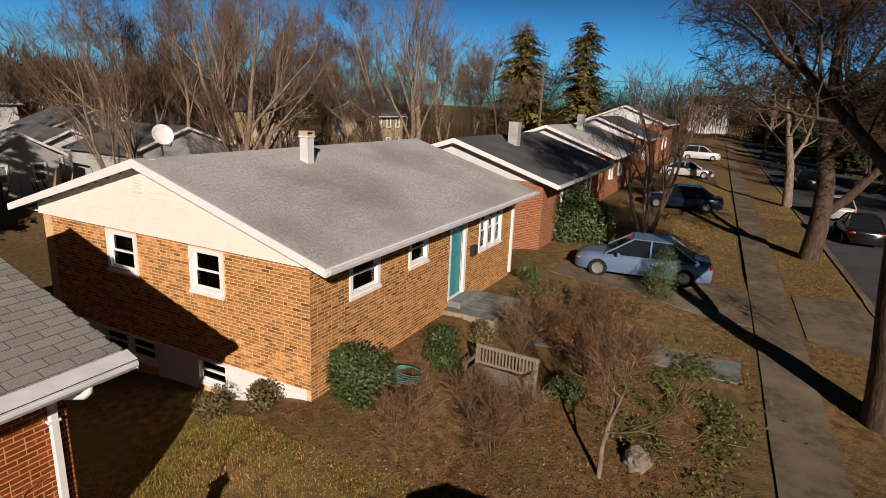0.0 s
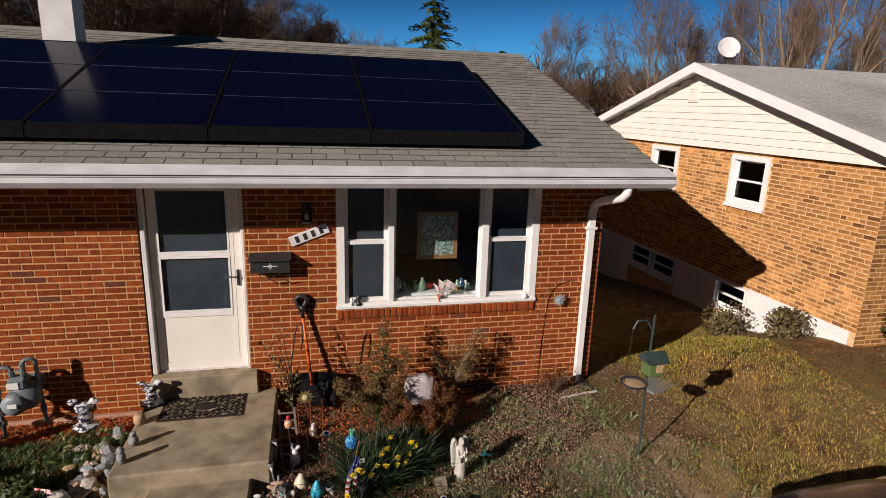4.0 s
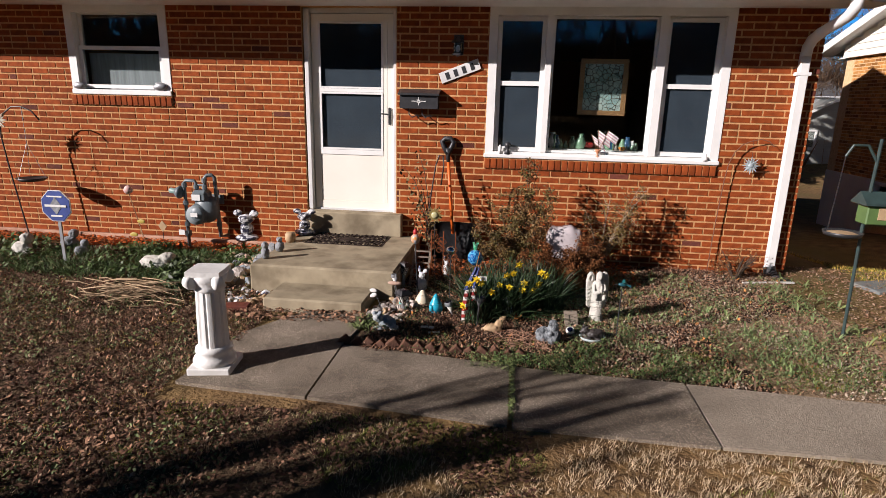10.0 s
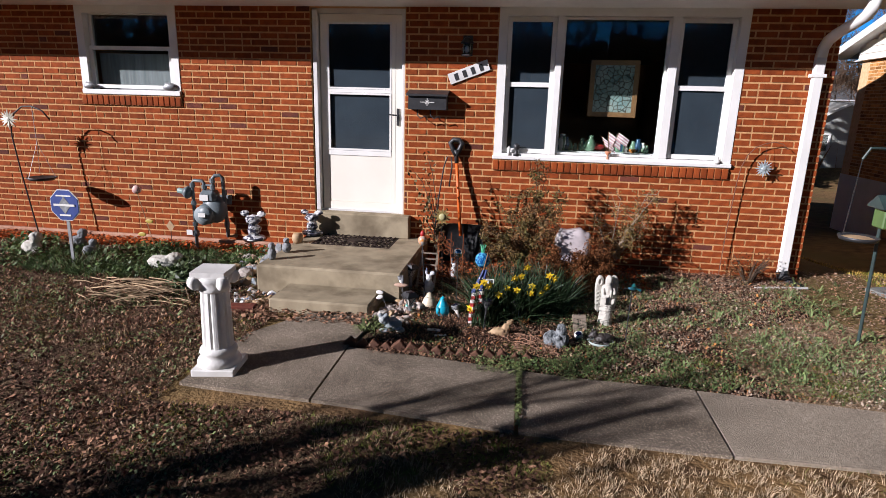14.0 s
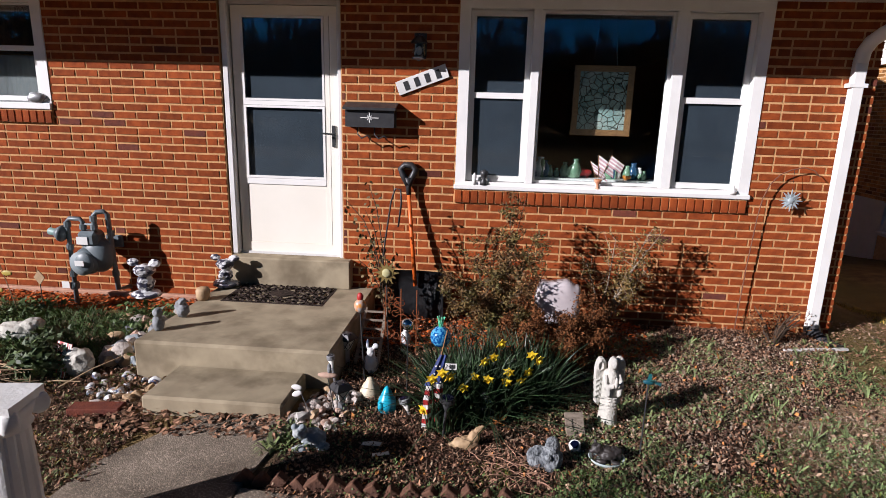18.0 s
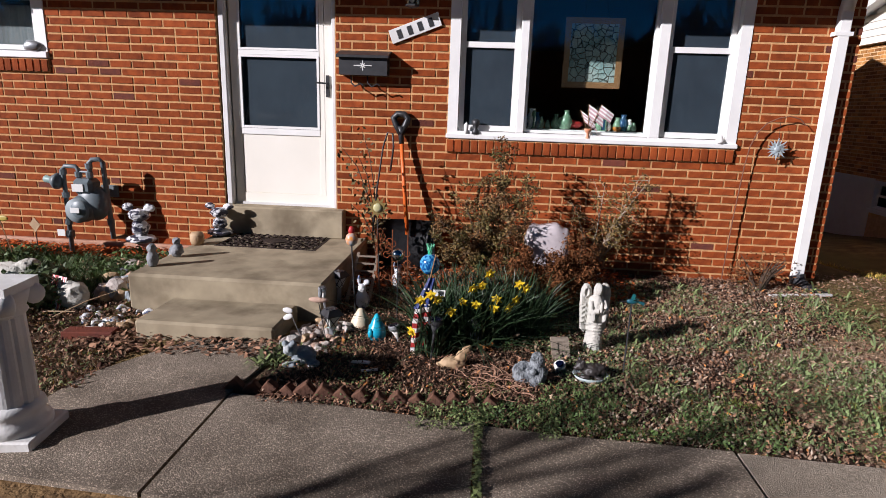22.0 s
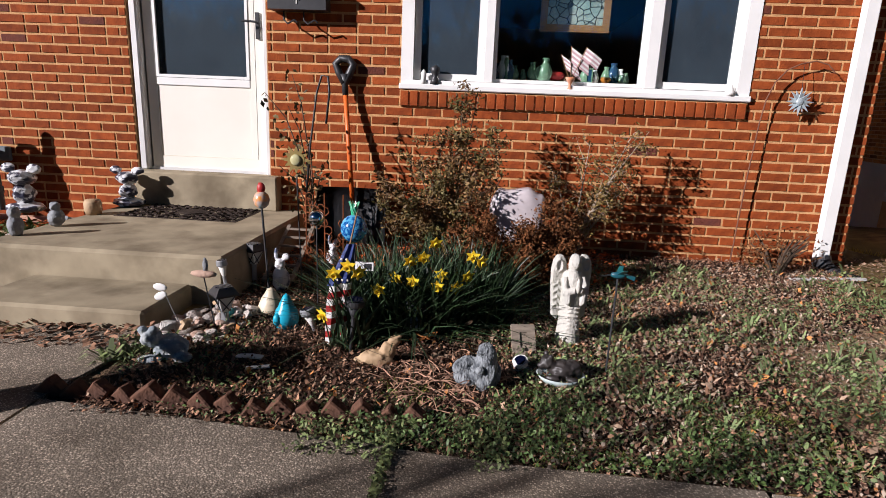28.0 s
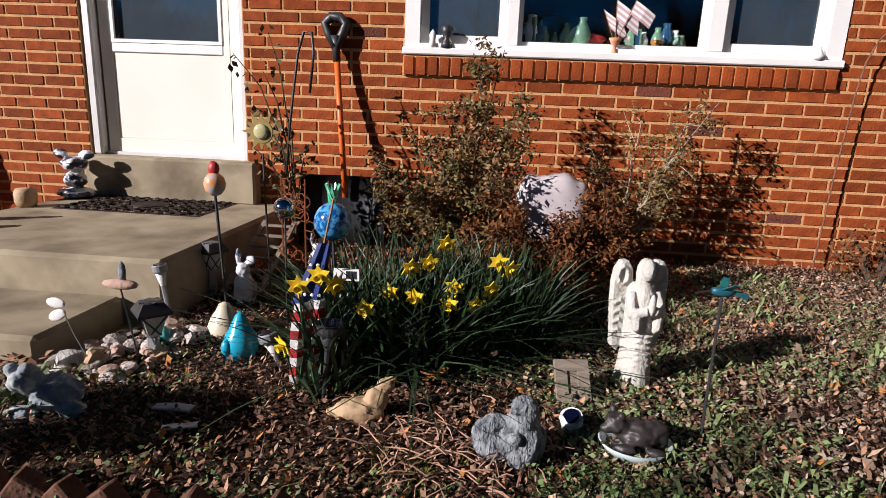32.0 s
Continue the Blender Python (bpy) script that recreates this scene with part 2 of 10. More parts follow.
M["shrub_green"] = mat("yellow_green_leaf", (0.15, 0.115, 0.025), 0.7, col2=(0.14, 0.065, 0.018), scale=7, island=0.55)
M["grey_stem"] = mat("grey_stem", (0.36, 0.29, 0.22), 0.9, col2=(0.24, 0.19, 0.14), scale=30)
M["panel"] = mat("solar_glass", (0.002, 0.003, 0.012), 0.16, col2=(0.003, 0.004, 0.017), scale=3, spec=0.045)
M["panel_seam"] = mat("panel_seam", (0.028, 0.033, 0.06), 0.6)
M["black"] = mat("black_metal", (0.02, 0.02, 0.022), 0.45, col2=(0.03, 0.03, 0.032), scale=20)
M["teal"] = mat("teal_paint", (0.03, 0.27, 0.30), 0.5, col2=(0.025, 0.22, 0.25), scale=4)

# ---- geometry helpers ----
def part(name, bm, material, parent=None, label="", smooth=False):
    """Links a bmesh as one mesh object, under a thing or a part."""
    me = bpy.data.meshes.new(name)
    bm.to_mesh(me)
    bm.free()
    for m in (material if isinstance(material, (list, tuple)) else [material]):
        me.materials.append(m)
    if smooth:
        me.polygons.foreach_set("use_smooth", [True] * len(me.polygons))
    ob = new(name, me)
    if parent is not None:
        ob.parent = parent
    if label:
        ob["label"] = label
    return ob


def empty(name, at=(0, 0, 0), rz=0.0, label="", category="", group="", kind=""):
    ob = new(name)
    ob.empty_display_size = 0.1
    ob.matrix_basis = pose(*at, 0, 0, rz)
    return tagged(ob, label, category, group, kind)


def solid(name, verts, faces, material, parent=None, label="", smooth=False):
    me = bpy.data.meshes.new(name)
    me.from_pydata([tuple(v) for v in verts], [], faces)
    me.materials.append(material)
    if smooth:
        me.polygons.foreach_set("use_smooth", [True] * len(me.polygons))
    ob = new(name, me)
    if parent is not None:
        ob.parent = parent
    if label:
        ob["label"] = label
    return ob


def box_bm(x0, x1, y0, y1, z0, z1, bev=0.0, bm=None):
    bm2 = bmesh.new()
    bmesh.ops.create_cube(bm2, size=1.0)
    bmesh.ops.transform(bm2, matrix=Matrix.Translation(((x0 + x1) / 2, (y0 + y1) / 2, (z0 + z1) / 2)) @ Matrix.Diagonal((x1 - x0, y1 - y0, z1 - z0, 1)), verts=bm2.verts)
    if bev:
        bmesh.ops.bevel(bm2, geom=bm2.edges[:], offset=bev, segments=1, affect="EDGES")
    if bm is None:
        return bm2
    return join_bm(bm, bm2)


def join_bm(bm, other, m=None):
    if m is not None:
        bmesh.ops.transform(other, matrix=m, verts=other.verts)
    me = bpy.data.meshes.new("tmp")
    other.to_mesh(me)
    other.free()
    bm.from_mesh(me)
    bpy.data.meshes.remove(me)
    return bm


def prism_bm(outline, axis, a, b):
    """An outline of (u, v) pairs pushed along an axis from a to b: x takes (y, z), y takes (x, z), z takes (x, y)."""
    bm = bmesh.new()

    def at(u, v, w):
        return {"x": (w, u, v), "y": (u, w, v), "z": (u, v, w)}[axis]
    lo = [bm.verts.new(at(u, v, a)) for u, v in outline]
    hi = [bm.verts.new(at(u, v, b)) for u, v in outline]
    k = len(outline)
    bm.faces.new(lo)
    bm.faces.new(hi[::-1])
    for i in range(k):
        bm.faces.new((lo[i], hi[i], hi[(i + 1) % k], lo[(i + 1) % k]))
    bmesh.ops.recalc_face_normals(bm, faces=bm.faces[:])
    return bm


def lathe_bm(profile, seg=20):
    """A turned form from (radius, height) pairs."""
    bm = bmesh.new()
    rings = []
    for r, z in profile:
        if r < 1e-5:
            rings.append([bm.verts.new((0, 0, z))])
        else:
            rings.append([bm.verts.new((r * math.cos(2 * math.pi * i / seg), r * math.sin(2 * math.pi * i / seg), z)) for i in range(seg)])
    for a, b in zip(rings, rings[1:]):
        for i in range(seg):
            j = (i + 1) % seg
            q = [a[i % len(a)], a[j % len(a)], b[j % len(b)], b[i % len(b)]]
            q = list(dict.fromkeys(q))
            if len(q) > 2:
                bm.faces.new(q)
    bmesh.ops.recalc_face_normals(bm, faces=bm.faces[:])
    return bm


def tube_bm(pts, radii, seg=8, bm=None, cap=True):
    """A tapering tube along points."""
    bm = bm or bmesh.new()
    if isinstance(radii, (int, float)):
        radii = [radii] * len(pts)
    pts = [Vector(p) for p in pts]
    rings = []
    side = None
    for i, p in enumerate(pts):
        d = (pts[min(i + 1, len(pts) - 1)] - pts[max(i - 1, 0)]).normalized()
        if side is None:
            side = d.orthogonal().normalized()
        side = (side - d * side.dot(d)).normalized()
        up = d.cross(side)
        rings.append([bm.verts.new(p + (side * math.cos(2 * math.pi * k / seg) + up * math.sin(2 * math.pi * k / seg)) * radii[i]) for k in range(seg)])
    for a, b in zip(rings, rings[1:]):
        for k in range(seg):
            bm.faces.new((a[k], a[(k + 1) % seg], b[(k + 1) % seg], b[k]))
    if cap:
        bm.faces.new(rings[0][::-1])
        bm.faces.new(rings[-1])
    return bm


def ball_bm(r, sub=2, scale=(1, 1, 1), rough=0.0, seed=0, at=(0, 0, 0)):
    bm = bmesh.new()
    bmesh.ops.create_icosphere(bm, subdivisions=sub, radius=r)
    for v in bm.verts:
        k = 1 + rough * noise.noise(v.co * (2.2 / r) + Vector((seed * 7.3, seed * 3.1, seed)))
        v.co = Vector((v.co.x * scale[0], v.co.y * scale[1], v.co.z * scale[2])) * k + Vector(at)
    return bm


def beam_bm(a, b, w, h, bm=None):
    """A squared bar from a to b."""
    a, b = Vector(a), Vector(b)
    q = (b - a).to_track_quat("X", "Z").to_matrix().to_4x4()
    o = box_bm(0, (b - a).length, -w / 2, w / 2, -h / 2, h / 2)
    bmesh.ops.transform(o, matrix=Matrix.Translation(a) @ q, verts=o.verts)
    return o if bm is None else join_bm(bm, o)


def smoothstep(a, b, x):
    t = min(1.0, max(0.0, (x - a) / (b - a)))
    return t * t * (3 - 2 * t)


def ground_z(x, y):
    """The lie of the land: level at the houses, falling to the street in front and to the yards behind."""
    z = -0.06 * smoothstep(-0.3, -1.5, y) - 0.06 * smoothstep(-3.5, -6.0, y)
    side = smoothstep(3.6, 7.0, x)
    z += side * (0.20 - 0.45 * smoothstep(-0.6, -3.2, y)) * (1 - 0.6 * smoothstep(12, 17, x))
    z += -0.35 * smoothstep(-3.5, -7.2, y)
    z += -0.12 * smoothstep(-11.0, -11.2, y - 0.03 * (x - 25))
    z -= (0.55 * smoothstep(-0.15, 2.2, y) + 0.5 * smoothstep(3.0, 8.0, y)) * smoothstep(3.3, 5.0, x) * (1 - smoothstep(16, 22, x) * 0.6)
    z -= 1.5 * smoothstep(9.0, 26.0, y)
    z += 0.03 * noise.noise(Vector((x * 0.8, y * 0.8, 0))) * smoothstep(0, 0.4, abs(y))
    return z


def steps(lo, hi, fine_lo, fine_hi, fine, grow=1.35):
    a = list(np.arange(fine_lo, fine_hi + 1e-6, fine))
    s, v = fine, fine_hi
    while v < hi:
        s *= grow
        v += s
        a.append(v)
    s, v = fine, fine_lo
    while v > lo:
        s *= grow
        v -= s
        a.insert(0, v)
    return a


gx, gy = steps(-900, 1200, -8, 24, 0.25), steps(-900, 1200, -12, 9, 0.2)
solid("ground", [(x, y, ground_z(x, y)) for y in gy for x in gx],
      [(j * len(gx) + i, j * len(gx) + i + 1, (j + 1) * len(gx) + i + 1, (j + 1) * len(gx) + i) for j in range(len(gy) - 1) for i in range(len(gx) - 1)],
      M["soil"], smooth=True)
tagged(bpy.data.objects["ground"], "sloping winter lawn of dry tan grass and bare soil", "ground", kind="structure")


def long_strip(name, x0, x1, edge_a, edge_b, lift, depth, material, label, category):
    """A long slab along the street, sampled closely: edges are y at x0 and at x1."""
    xs, x = [], x0
    while x < x1:
        xs.append(x)
        x += 0.5 if x < 40 else 3.0
    vs, fs = [], []
    for x in xs:
        k = (x - x0) / (x1 - x0)
        for q in range(4):
            y = (edge_a[0] + (edge_a[1] - edge_a[0]) * k) * (1 - q / 3) + (edge_b[0] + (edge_b[1] - edge_b[0]) * k) * q / 3
            vs.append((x, y, ground_z(x, y) + lift + (0.0 if x < 24 else 0.05)))
        for q in (0, 3):
            vs.append((vs[-4 if q == 0 else -2][0], vs[-4][1] if q == 0 else vs[-2][1], vs[-4][2] - depth if q == 0 else vs[-2][2] - depth))
    for i in range(len(xs) - 1):
        a, b = i * 6, i * 6 + 6
        fs += [(a + q, b + q, b + q + 1, a + q + 1) for q in range(3)] + [(a + 4, b + 4, b, a), (a + 3, b + 3, b + 5, a + 5)]
    return tagged(solid(name, vs, fs, material, smooth=False), label, category, kind="structure")


def strip(name, outline, lift, depth, material, label, category):
    """A slab that follows the ground."""
    bm = prism_bm(outline, "z", 0.0, 1.0)
    for _ in range(2):
        bmesh.ops.subdivide_edges(bm, edges=[e for e in bm.edges if abs(e.verts[0].co.z - e.verts[1].co.z) < 0.5 and e.calc_length() > 1.0], cuts=2)
    for v in bm.verts:
        g = ground_z(v.co.x, v.co.y)
        v.co.z = g + lift if v.co.z > 0.5 else g - depth
    bmesh.ops.triangulate(bm, faces=[f for f in bm.faces if len(f.verts) > 4])
    ob = part(name, bm, material)
    return tagged(ob, label, category, kind="structure")


# ---- main house ----
HX0, HX1, HY1, SOF = -9.5, 3.19, 8.5, 2.66
RIDGE_Y, RIDGE_Z, EAVE_Y, EAVE_Z = 4.25, 4.34, -0.70, 2.72
house = empty("house", (0, 0, 0), 0, "red brick one-storey house with a grey shingle roof and white trim", "house")
OPEN = {"door": (-1.98, -0.96, 0.44, 2.60), "pic": (0.0, 2.37, 1.12, 2.60), "bed": (-4.70, -3.50, 1.67, 2.60)}


def wall_with_holes(name, x0, x1, z0, z1, y0, y1, holes, material, parent, label=""):
    """A wall along x with rectangular openings (x0, x1, z0, z1) through it."""
    xs = sorted({x0, x1, *[v for h in holes for v in h[:2]]})
    zs = sorted({z0, z1, *[v for h in holes for v in h[2:]]})
    bm = bmesh.new()
    for a, b in zip(xs, xs[1:]):
        for c, d in zip(zs, zs[1:]):
            if not any(h[0] < (a + b) / 2 < h[1] and h[2] < (c + d) / 2 < h[3] for h in holes):
                box_bm(a, b, y0, y1, c, d, bm=bm)
    bmesh.ops.remove_doubles(bm, verts=bm.verts[:], dist=1e-5)
    return part(name, bm, material, parent, label)


front_wall = wall_with_holes("front_wall", HX0, HX1 - 0.006, -0.6, SOF, -0.0015, 0.20, list(OPEN.values()), M["mortar"], house, "front wall of red brick with pale mortar joints")
end_wall = part("end_wall", prism_bm([(0.2, -1.6), (HY1, -1.6), (HY1, SOF + 0.1), (RIDGE_Y, RIDGE_Z - 0.22), (0.2, SOF + 0.1)], "x", HX1 - 0.2, HX1 - 0.006), M["mortar"], house)
part("back_wall", box_bm(HX0, HX1 - 0.2, HY1 - 0.2, HY1, -1.6, SOF + 0.1), M["mortar"], house)
part("far_end_wall", prism_bm([(0.2, -1.6), (HY1 - 0.2, -1.6), (HY1 - 0.2, SOF + 0.1), (RIDGE_Y, RIDGE_Z - 0.22), (0.2, SOF + 0.1)], "x", HX0, HX0 + 0.2), M["mortar"], house)
# floor and ceiling painted near-black, so the rooms look unlit
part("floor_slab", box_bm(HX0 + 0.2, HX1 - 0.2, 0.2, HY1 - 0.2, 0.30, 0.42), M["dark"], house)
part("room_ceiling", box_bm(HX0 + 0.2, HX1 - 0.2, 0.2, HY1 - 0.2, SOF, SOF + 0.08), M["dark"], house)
SL = (RIDGE_Z - EAVE_Z) / (RIDGE_Y - EAVE_Y)


def roof_slab(x0, x1, ey, ez, ry, rz, t=0.10):
    return prism_bm([(ey, ez), (ry, rz), (2 * ry - ey, ez), (2 * ry - ey, ez - t), (ry, rz - t), (ey, ez - t)], "x", x0, x1)


roof = part("roof", roof_slab(HX0 - 0.4, 3.57, EAVE_Y + 0.06, EAVE_Z - 0.02, RIDGE_Y, RIDGE_Z - 0.02), M["slot"], house, "grey asphalt shingle roof")
part("soffit", box_bm(HX0 - 0.4, 3.55, EAVE_Y + 0.08, 0.0, SOF - 0.05, SOF - 0.02), M["white"], house, "white boarded soffit")

# ---- neighbouring house ----
NX0, NX1, NY0, NY1 = 7.30, 17.5, -0.10, 7.72
neighbor = empty("neighbor_house", (0, 0, 0), 0, "buff brick house with cream siding gable and pale grey roof", "house")
n_front = wall_with_holes("front_wall", NX0, NX1, -1.0, 2.80, NY0, NY0 + 0.2, [(8.46, 9.52, 1.85, 2.72), (10.72, 11.62, 1.92, 2.72), (12.85, 13.85, 0.50, 2.62), (14.75, 16.5, 1.45, 2.62)], M["nmortar"], neighbor)
n_end = wall_with_holes("end_wall", NY0 + 0.2, NY1, -1.6, 2.80, 0.0, 0.2, [(1.97, 2.88, 1.81, 2.71), (4.46, 5.43, 1.81, 2.71), (2.0, 2.85, -0.15, 0.38), (4.1, 5.9, -0.15, 0.38)], M["nmortar"], neighbor)
n_end.data.transform(Matrix(((0, 1, 0, NX0), (1, 0, 0, 0), (0, 0, 1, 0), (0, 0, 0, 1))))
n_end.data.flip_normals()
# solid near-black box in place of the dim rooms behind the windows
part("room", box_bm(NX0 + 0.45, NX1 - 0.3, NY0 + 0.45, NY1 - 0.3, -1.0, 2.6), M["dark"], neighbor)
part("gable_wall", prism_bm([(NY0, 2.80), (NY1, 2.80), (NY1, 4.235 - 0.3055 * (NY1 - 3.81)), (3.81, 4.235), (NY0, 4.235 - 0.3055 * (3.81 - NY0))], "x", NX0 + 0.02, NX0 + 0.2), M["siding"], neighbor)
part("back_wall", box_bm(NX0 + 0.2, NX1, NY1 - 0.2, NY1, -1.6, 2.8), M["nmortar"], neighbor)
part("far_wall", prism_bm([(NY0 + 0.2, -1.2), (NY1 - 0.2, -1.2), (NY1 - 0.2, 2.8), (3.81, 4.15), (NY0 + 0.2, 2.8)], "x", NX1 - 0.2, NX1), M["nmortar"], neighbor)
part("roof", roof_slab(6.93, 17.85, -0.74, 2.95, 3.81, 4.34, 0.08), M["shingle_n"], neighbor, "pale grey shingle roof")

# ---- brickwork and shingles as pieces ----
BRICK_L, BRICK_H, COURSE = 0.193, 0.0555, 0.0677


def brick_runs(u0, u1, z0, z1, holes, rng, header_every=6, phase=0):
    """Bricks (u0, u1, z0, z1) of a running bond, cut at openings; every sixth course has headers between stretchers."""
    out = []
    k = 0
    z = z0
    while z + 0.03 < z1:
        u = u0 - (0.1015 if k % 2 else 0.0)
        i = 0
        while u < u1:
            w = 0.203
            if (k + phase) % header_every == header_every - 1:
                w = 0.203 if i % 2 else 0.1015
            a, b = max(u, u0), min(u + w - 0.0115, u1)
            zt = min(z + BRICK_H, z1)
            for h in holes:
                if z + 0.02 < h[3] and zt - 0.02 > h[2]:
                    if a < h[0] < b:
                        b = h[0]
                    elif a < h[1] < b:
                        a = h[1]
                    elif h[0] <= a and b <= h[1]:
                        b = a
            if b - a > 0.02:
                out.append((a, b, z, zt, rng.uniform(-0.0015, 0.0015)))
            u += w
            i += 1
        z += COURSE
        k += 1
    return out


def brick_mesh(name, bricks, place, material):
    """All bricks as one mesh: place(u, depth, z) gives the point; depth is outward."""
    vs, fs = [], []
    for a, b, z0, z1, d in bricks:
        n0 = len(vs)
        c = 0.003
        for u, dep, z in ((a, -0.02, z0), (b, -0.02, z0), (b, -0.02, z1), (a, -0.02, z1)):
            vs.append(place(u, dep, z))
        for u, dep, z in ((a + c, 0.006 + d, z0 + c), (b - c, 0.006 + d, z0 + c), (b - c, 0.006 + d, z1 - c), (a + c, 0.006 + d, z1 - c)):
            vs.append(place(u, dep, z))
        fs += [(n0 + 4, n0 + 5, n0 + 6, n0 + 7)] + [(n0 + i, n0 + (i + 1) % 4, n0 + 4 + (i + 1) % 4, n0 + 4 + i) for i in range(4)]
    me = bpy.data.meshes.new(name)
    me.from_pydata(vs, [], fs)
    me.materials.append(material)
    return me


def lay_bricks(wall, bricks, place, basis, near, material, darker, rng):
    """Bricks of the near stretch as single pieces on shared meshes, the rest joined into one part."""
    shared = {}
    rest, rest_dark = [], []
    count = 0
    for q in bricks:
        a, b, z0, z1, d = q
        dark = rng.random() < 0.035
        if near(a, z0) and count < 300:
            key = (round(b - a, 3), round(z1 - z0, 3), dark)
            if key not in shared:
                shared[key] = brick_mesh("brick", [(0, b - a, 0, z1 - z0, 0.0)], basis, darker if dark else material)
            ob = new("brick", shared[key])
            ob.parent = wall
            ob.location = place(a, d, z0)
            count += 1
        else:
            (rest_dark if dark else rest).append(q)
    for lst, m in ((rest, material), (rest_dark, darker)):
        if lst:
            ob = new("brickwork", brick_mesh("brickwork", lst, place, m))
            ob.parent = wall
            ob["kind"] = "stuff"


# ---- main house: trim, openings ----
def frame_bm(x0, x1, z0, z1, y0, y1, w, wb=None):
    """A rectangular frame of bars w wide."""
    wb = wb or w
    bm = bmesh.new()
    outer, inner = [(x0, z0), (x1, z0), (x1, z1), (x0, z1)], [(x0 + w, z0 + wb), (x1 - w, z0 + wb), (x1 - w, z1 - w), (x0 + w, z1 - w)]
    v = [[bm.verts.new((x, y, z)) for x, z in loop] for loop in (outer, inner) for y in (y0, y1)]
    for i in range(4):
        j = (i + 1) % 4
        for a, b in ((0, 2), (2, 3), (3, 1), (1, 0)):
            bm.faces.new((v[a][i], v[a][j], v[b][j], v[b][i]))
    bmesh.ops.recalc_face_normals(bm, faces=bm.faces[:])
    return bm


def pane(x0, x1, z0, z1, y, parent):
    g = part("pane", box_bm(x0, x1, y, y + 0.006, z0, z1), M["glass"], parent)
    g.visible_shadow = False
    return g


M["door_white"] = mat("door_enamel", (0.84, 0.80, 0.71), 0.35, col2=(0.80, 0.76, 0.67), scale=3)
M["curtain"] = mat("sheer_curtain", (0.30, 0.31, 0.31), 0.9, col2=(0.2, 0.21, 0.21), scale=6, stretch=(6, 1, 0.3))
M["screen"] = mat("insect_screen", (0.042, 0.052, 0.066), 0.8, col2=(0.034, 0.042, 0.054), scale=5)
M["gutter"] = mat("white_gutter", (0.72, 0.72, 0.73), 0.4, col2=(0.58, 0.58, 0.59), scale=3, stretch=(1, 1, 4), bump=0.03)

# picture window with two double-hung side lights
pw = part("picture_window", frame_bm(0.0, 2.37, 1.12, 2.62, -0.012, 0.14, 0.085, 0.06), M["white"], house, "white picture window with double-hung side lights")
part("sill", box_bm(-0.01, 2.38, -0.035, 0.0, 1.115, 1.155, 0.006), M["white"], pw)
part("head_trim", box_bm(0.0, 2.37, -0.008, 0.1, 2.56, 2.655), M["white"], pw)
for x0, x1 in ((0.575, 0.64), (1.665, 1.75)):
    part("mullion", box_bm(x0, x1, -0.010, 0.13, 1.18, 2.535, 0.004), M["white"], pw)
for x0, x1 in ((0.087, 0.573), (1.752, 2.283)):
    part("sash", frame_bm(x0, x1, 1.185, 1.90, 0.03, 0.06, 0.045), M["white"], pw)
    part("sash", frame_bm(x0, x1, 1.86, 2.53, 0.065, 0.095, 0.042), M["white"], pw)
    pane(x0 + 0.045, x1 - 0.045, 1.23, 1.86, 0.045, pw)
    pane(x0 + 0.042, x1 - 0.042, 1.90, 2.49, 0.08, pw)
    part("screen", box_bm(x0 + 0.046, x1 - 0.046, 0.052, 0.054, 1.231, 1.859), M["screen"], pw)
    part("screen", box_bm(x0 + 0.043, x1 - 0.043, 0.087, 0.089, 1.903, 2.487), M["screen"], pw)
part("fixed_sash", frame_bm(0.642, 1.663, 1.185, 2.53, 0.03, 0.08, 0.022), M["white"], pw)
pane(0.664, 1.641, 1.207, 2.508, 0.05, pw)

# storm door set back in its opening
dw = part("door_frame", frame_bm(-1.98, -0.96, 0.455, 2.60, 0.055, 0.20, 0.050, 0.02), M["white_old"], house, "white door frame with storm door")
part("brick_mould", box_bm(-1.968, -1.912, 0.004, 0.075, 0.455, 2.585, 0.010), M["white_old"], dw, "flaking white brick mould")
part("brick_mould", box_bm(-0.995, -0.962, 0.012, 0.075, 0.455, 2.585, 0.006), M["white_old"], dw, "flaking white brick mould")
leaf = part("storm_door", frame_bm(-1.903, -1.000, 0.475, 2.545, 0.070, 0.105, 0.075, 0.085), M["door_white"], dw, "white storm door with two glass panes")
part("lock_stile", box_bm(-1.078, -1.120, 0.068, 0.104, 0.56, 2.47), M["door_white"], leaf)
part("kick_panel", box_bm(-1.826, -1.119, 0.074, 0.10, 0.56, 1.08, 0.004), M["door_white"], leaf)
part("rail", box_bm(-1.828, -1.119, 0.064, 0.102, 1.08, 1.135, 0.004), M["white"], leaf)
part("rail", box_bm(-1.828, -1.119, 0.066, 0.100, 1.755, 1.790), M["white"], leaf)
part("inner_door", box_bm(-1.90, -1.05, 0.17, 0.20, 0.48, 2.51), M["screen"], leaf)
for z0, z1 in ((1.137, 1.753), (1.792, 2.468)):
    part("insect_screen", box_bm(-1.826, -1.122, 0.092, 0.0935, z0, z1), M["screen"], leaf)
    pane(-1.826, -1.122, z0, z1, 0.084, leaf)
part("pane_bead", frame_bm(-1.826, -1.122, 1.137, 1.753, 0.062, 0.078, 0.020), M["white"], leaf)
part("pane_bead", frame_bm(-1.826, -1.122, 1.792, 2.468, 0.064, 0.078, 0.018), M["white"], leaf)
hb = box_bm(-1.062, -1.032, 0.052, 0.068, 1.42, 1.60, 0.004)
tube_bm([(-1.047, 0.05, 1.53), (-1.047, 0.005, 1.53), (-1.137, 0.0, 1.535)], 0.008, 8, hb)
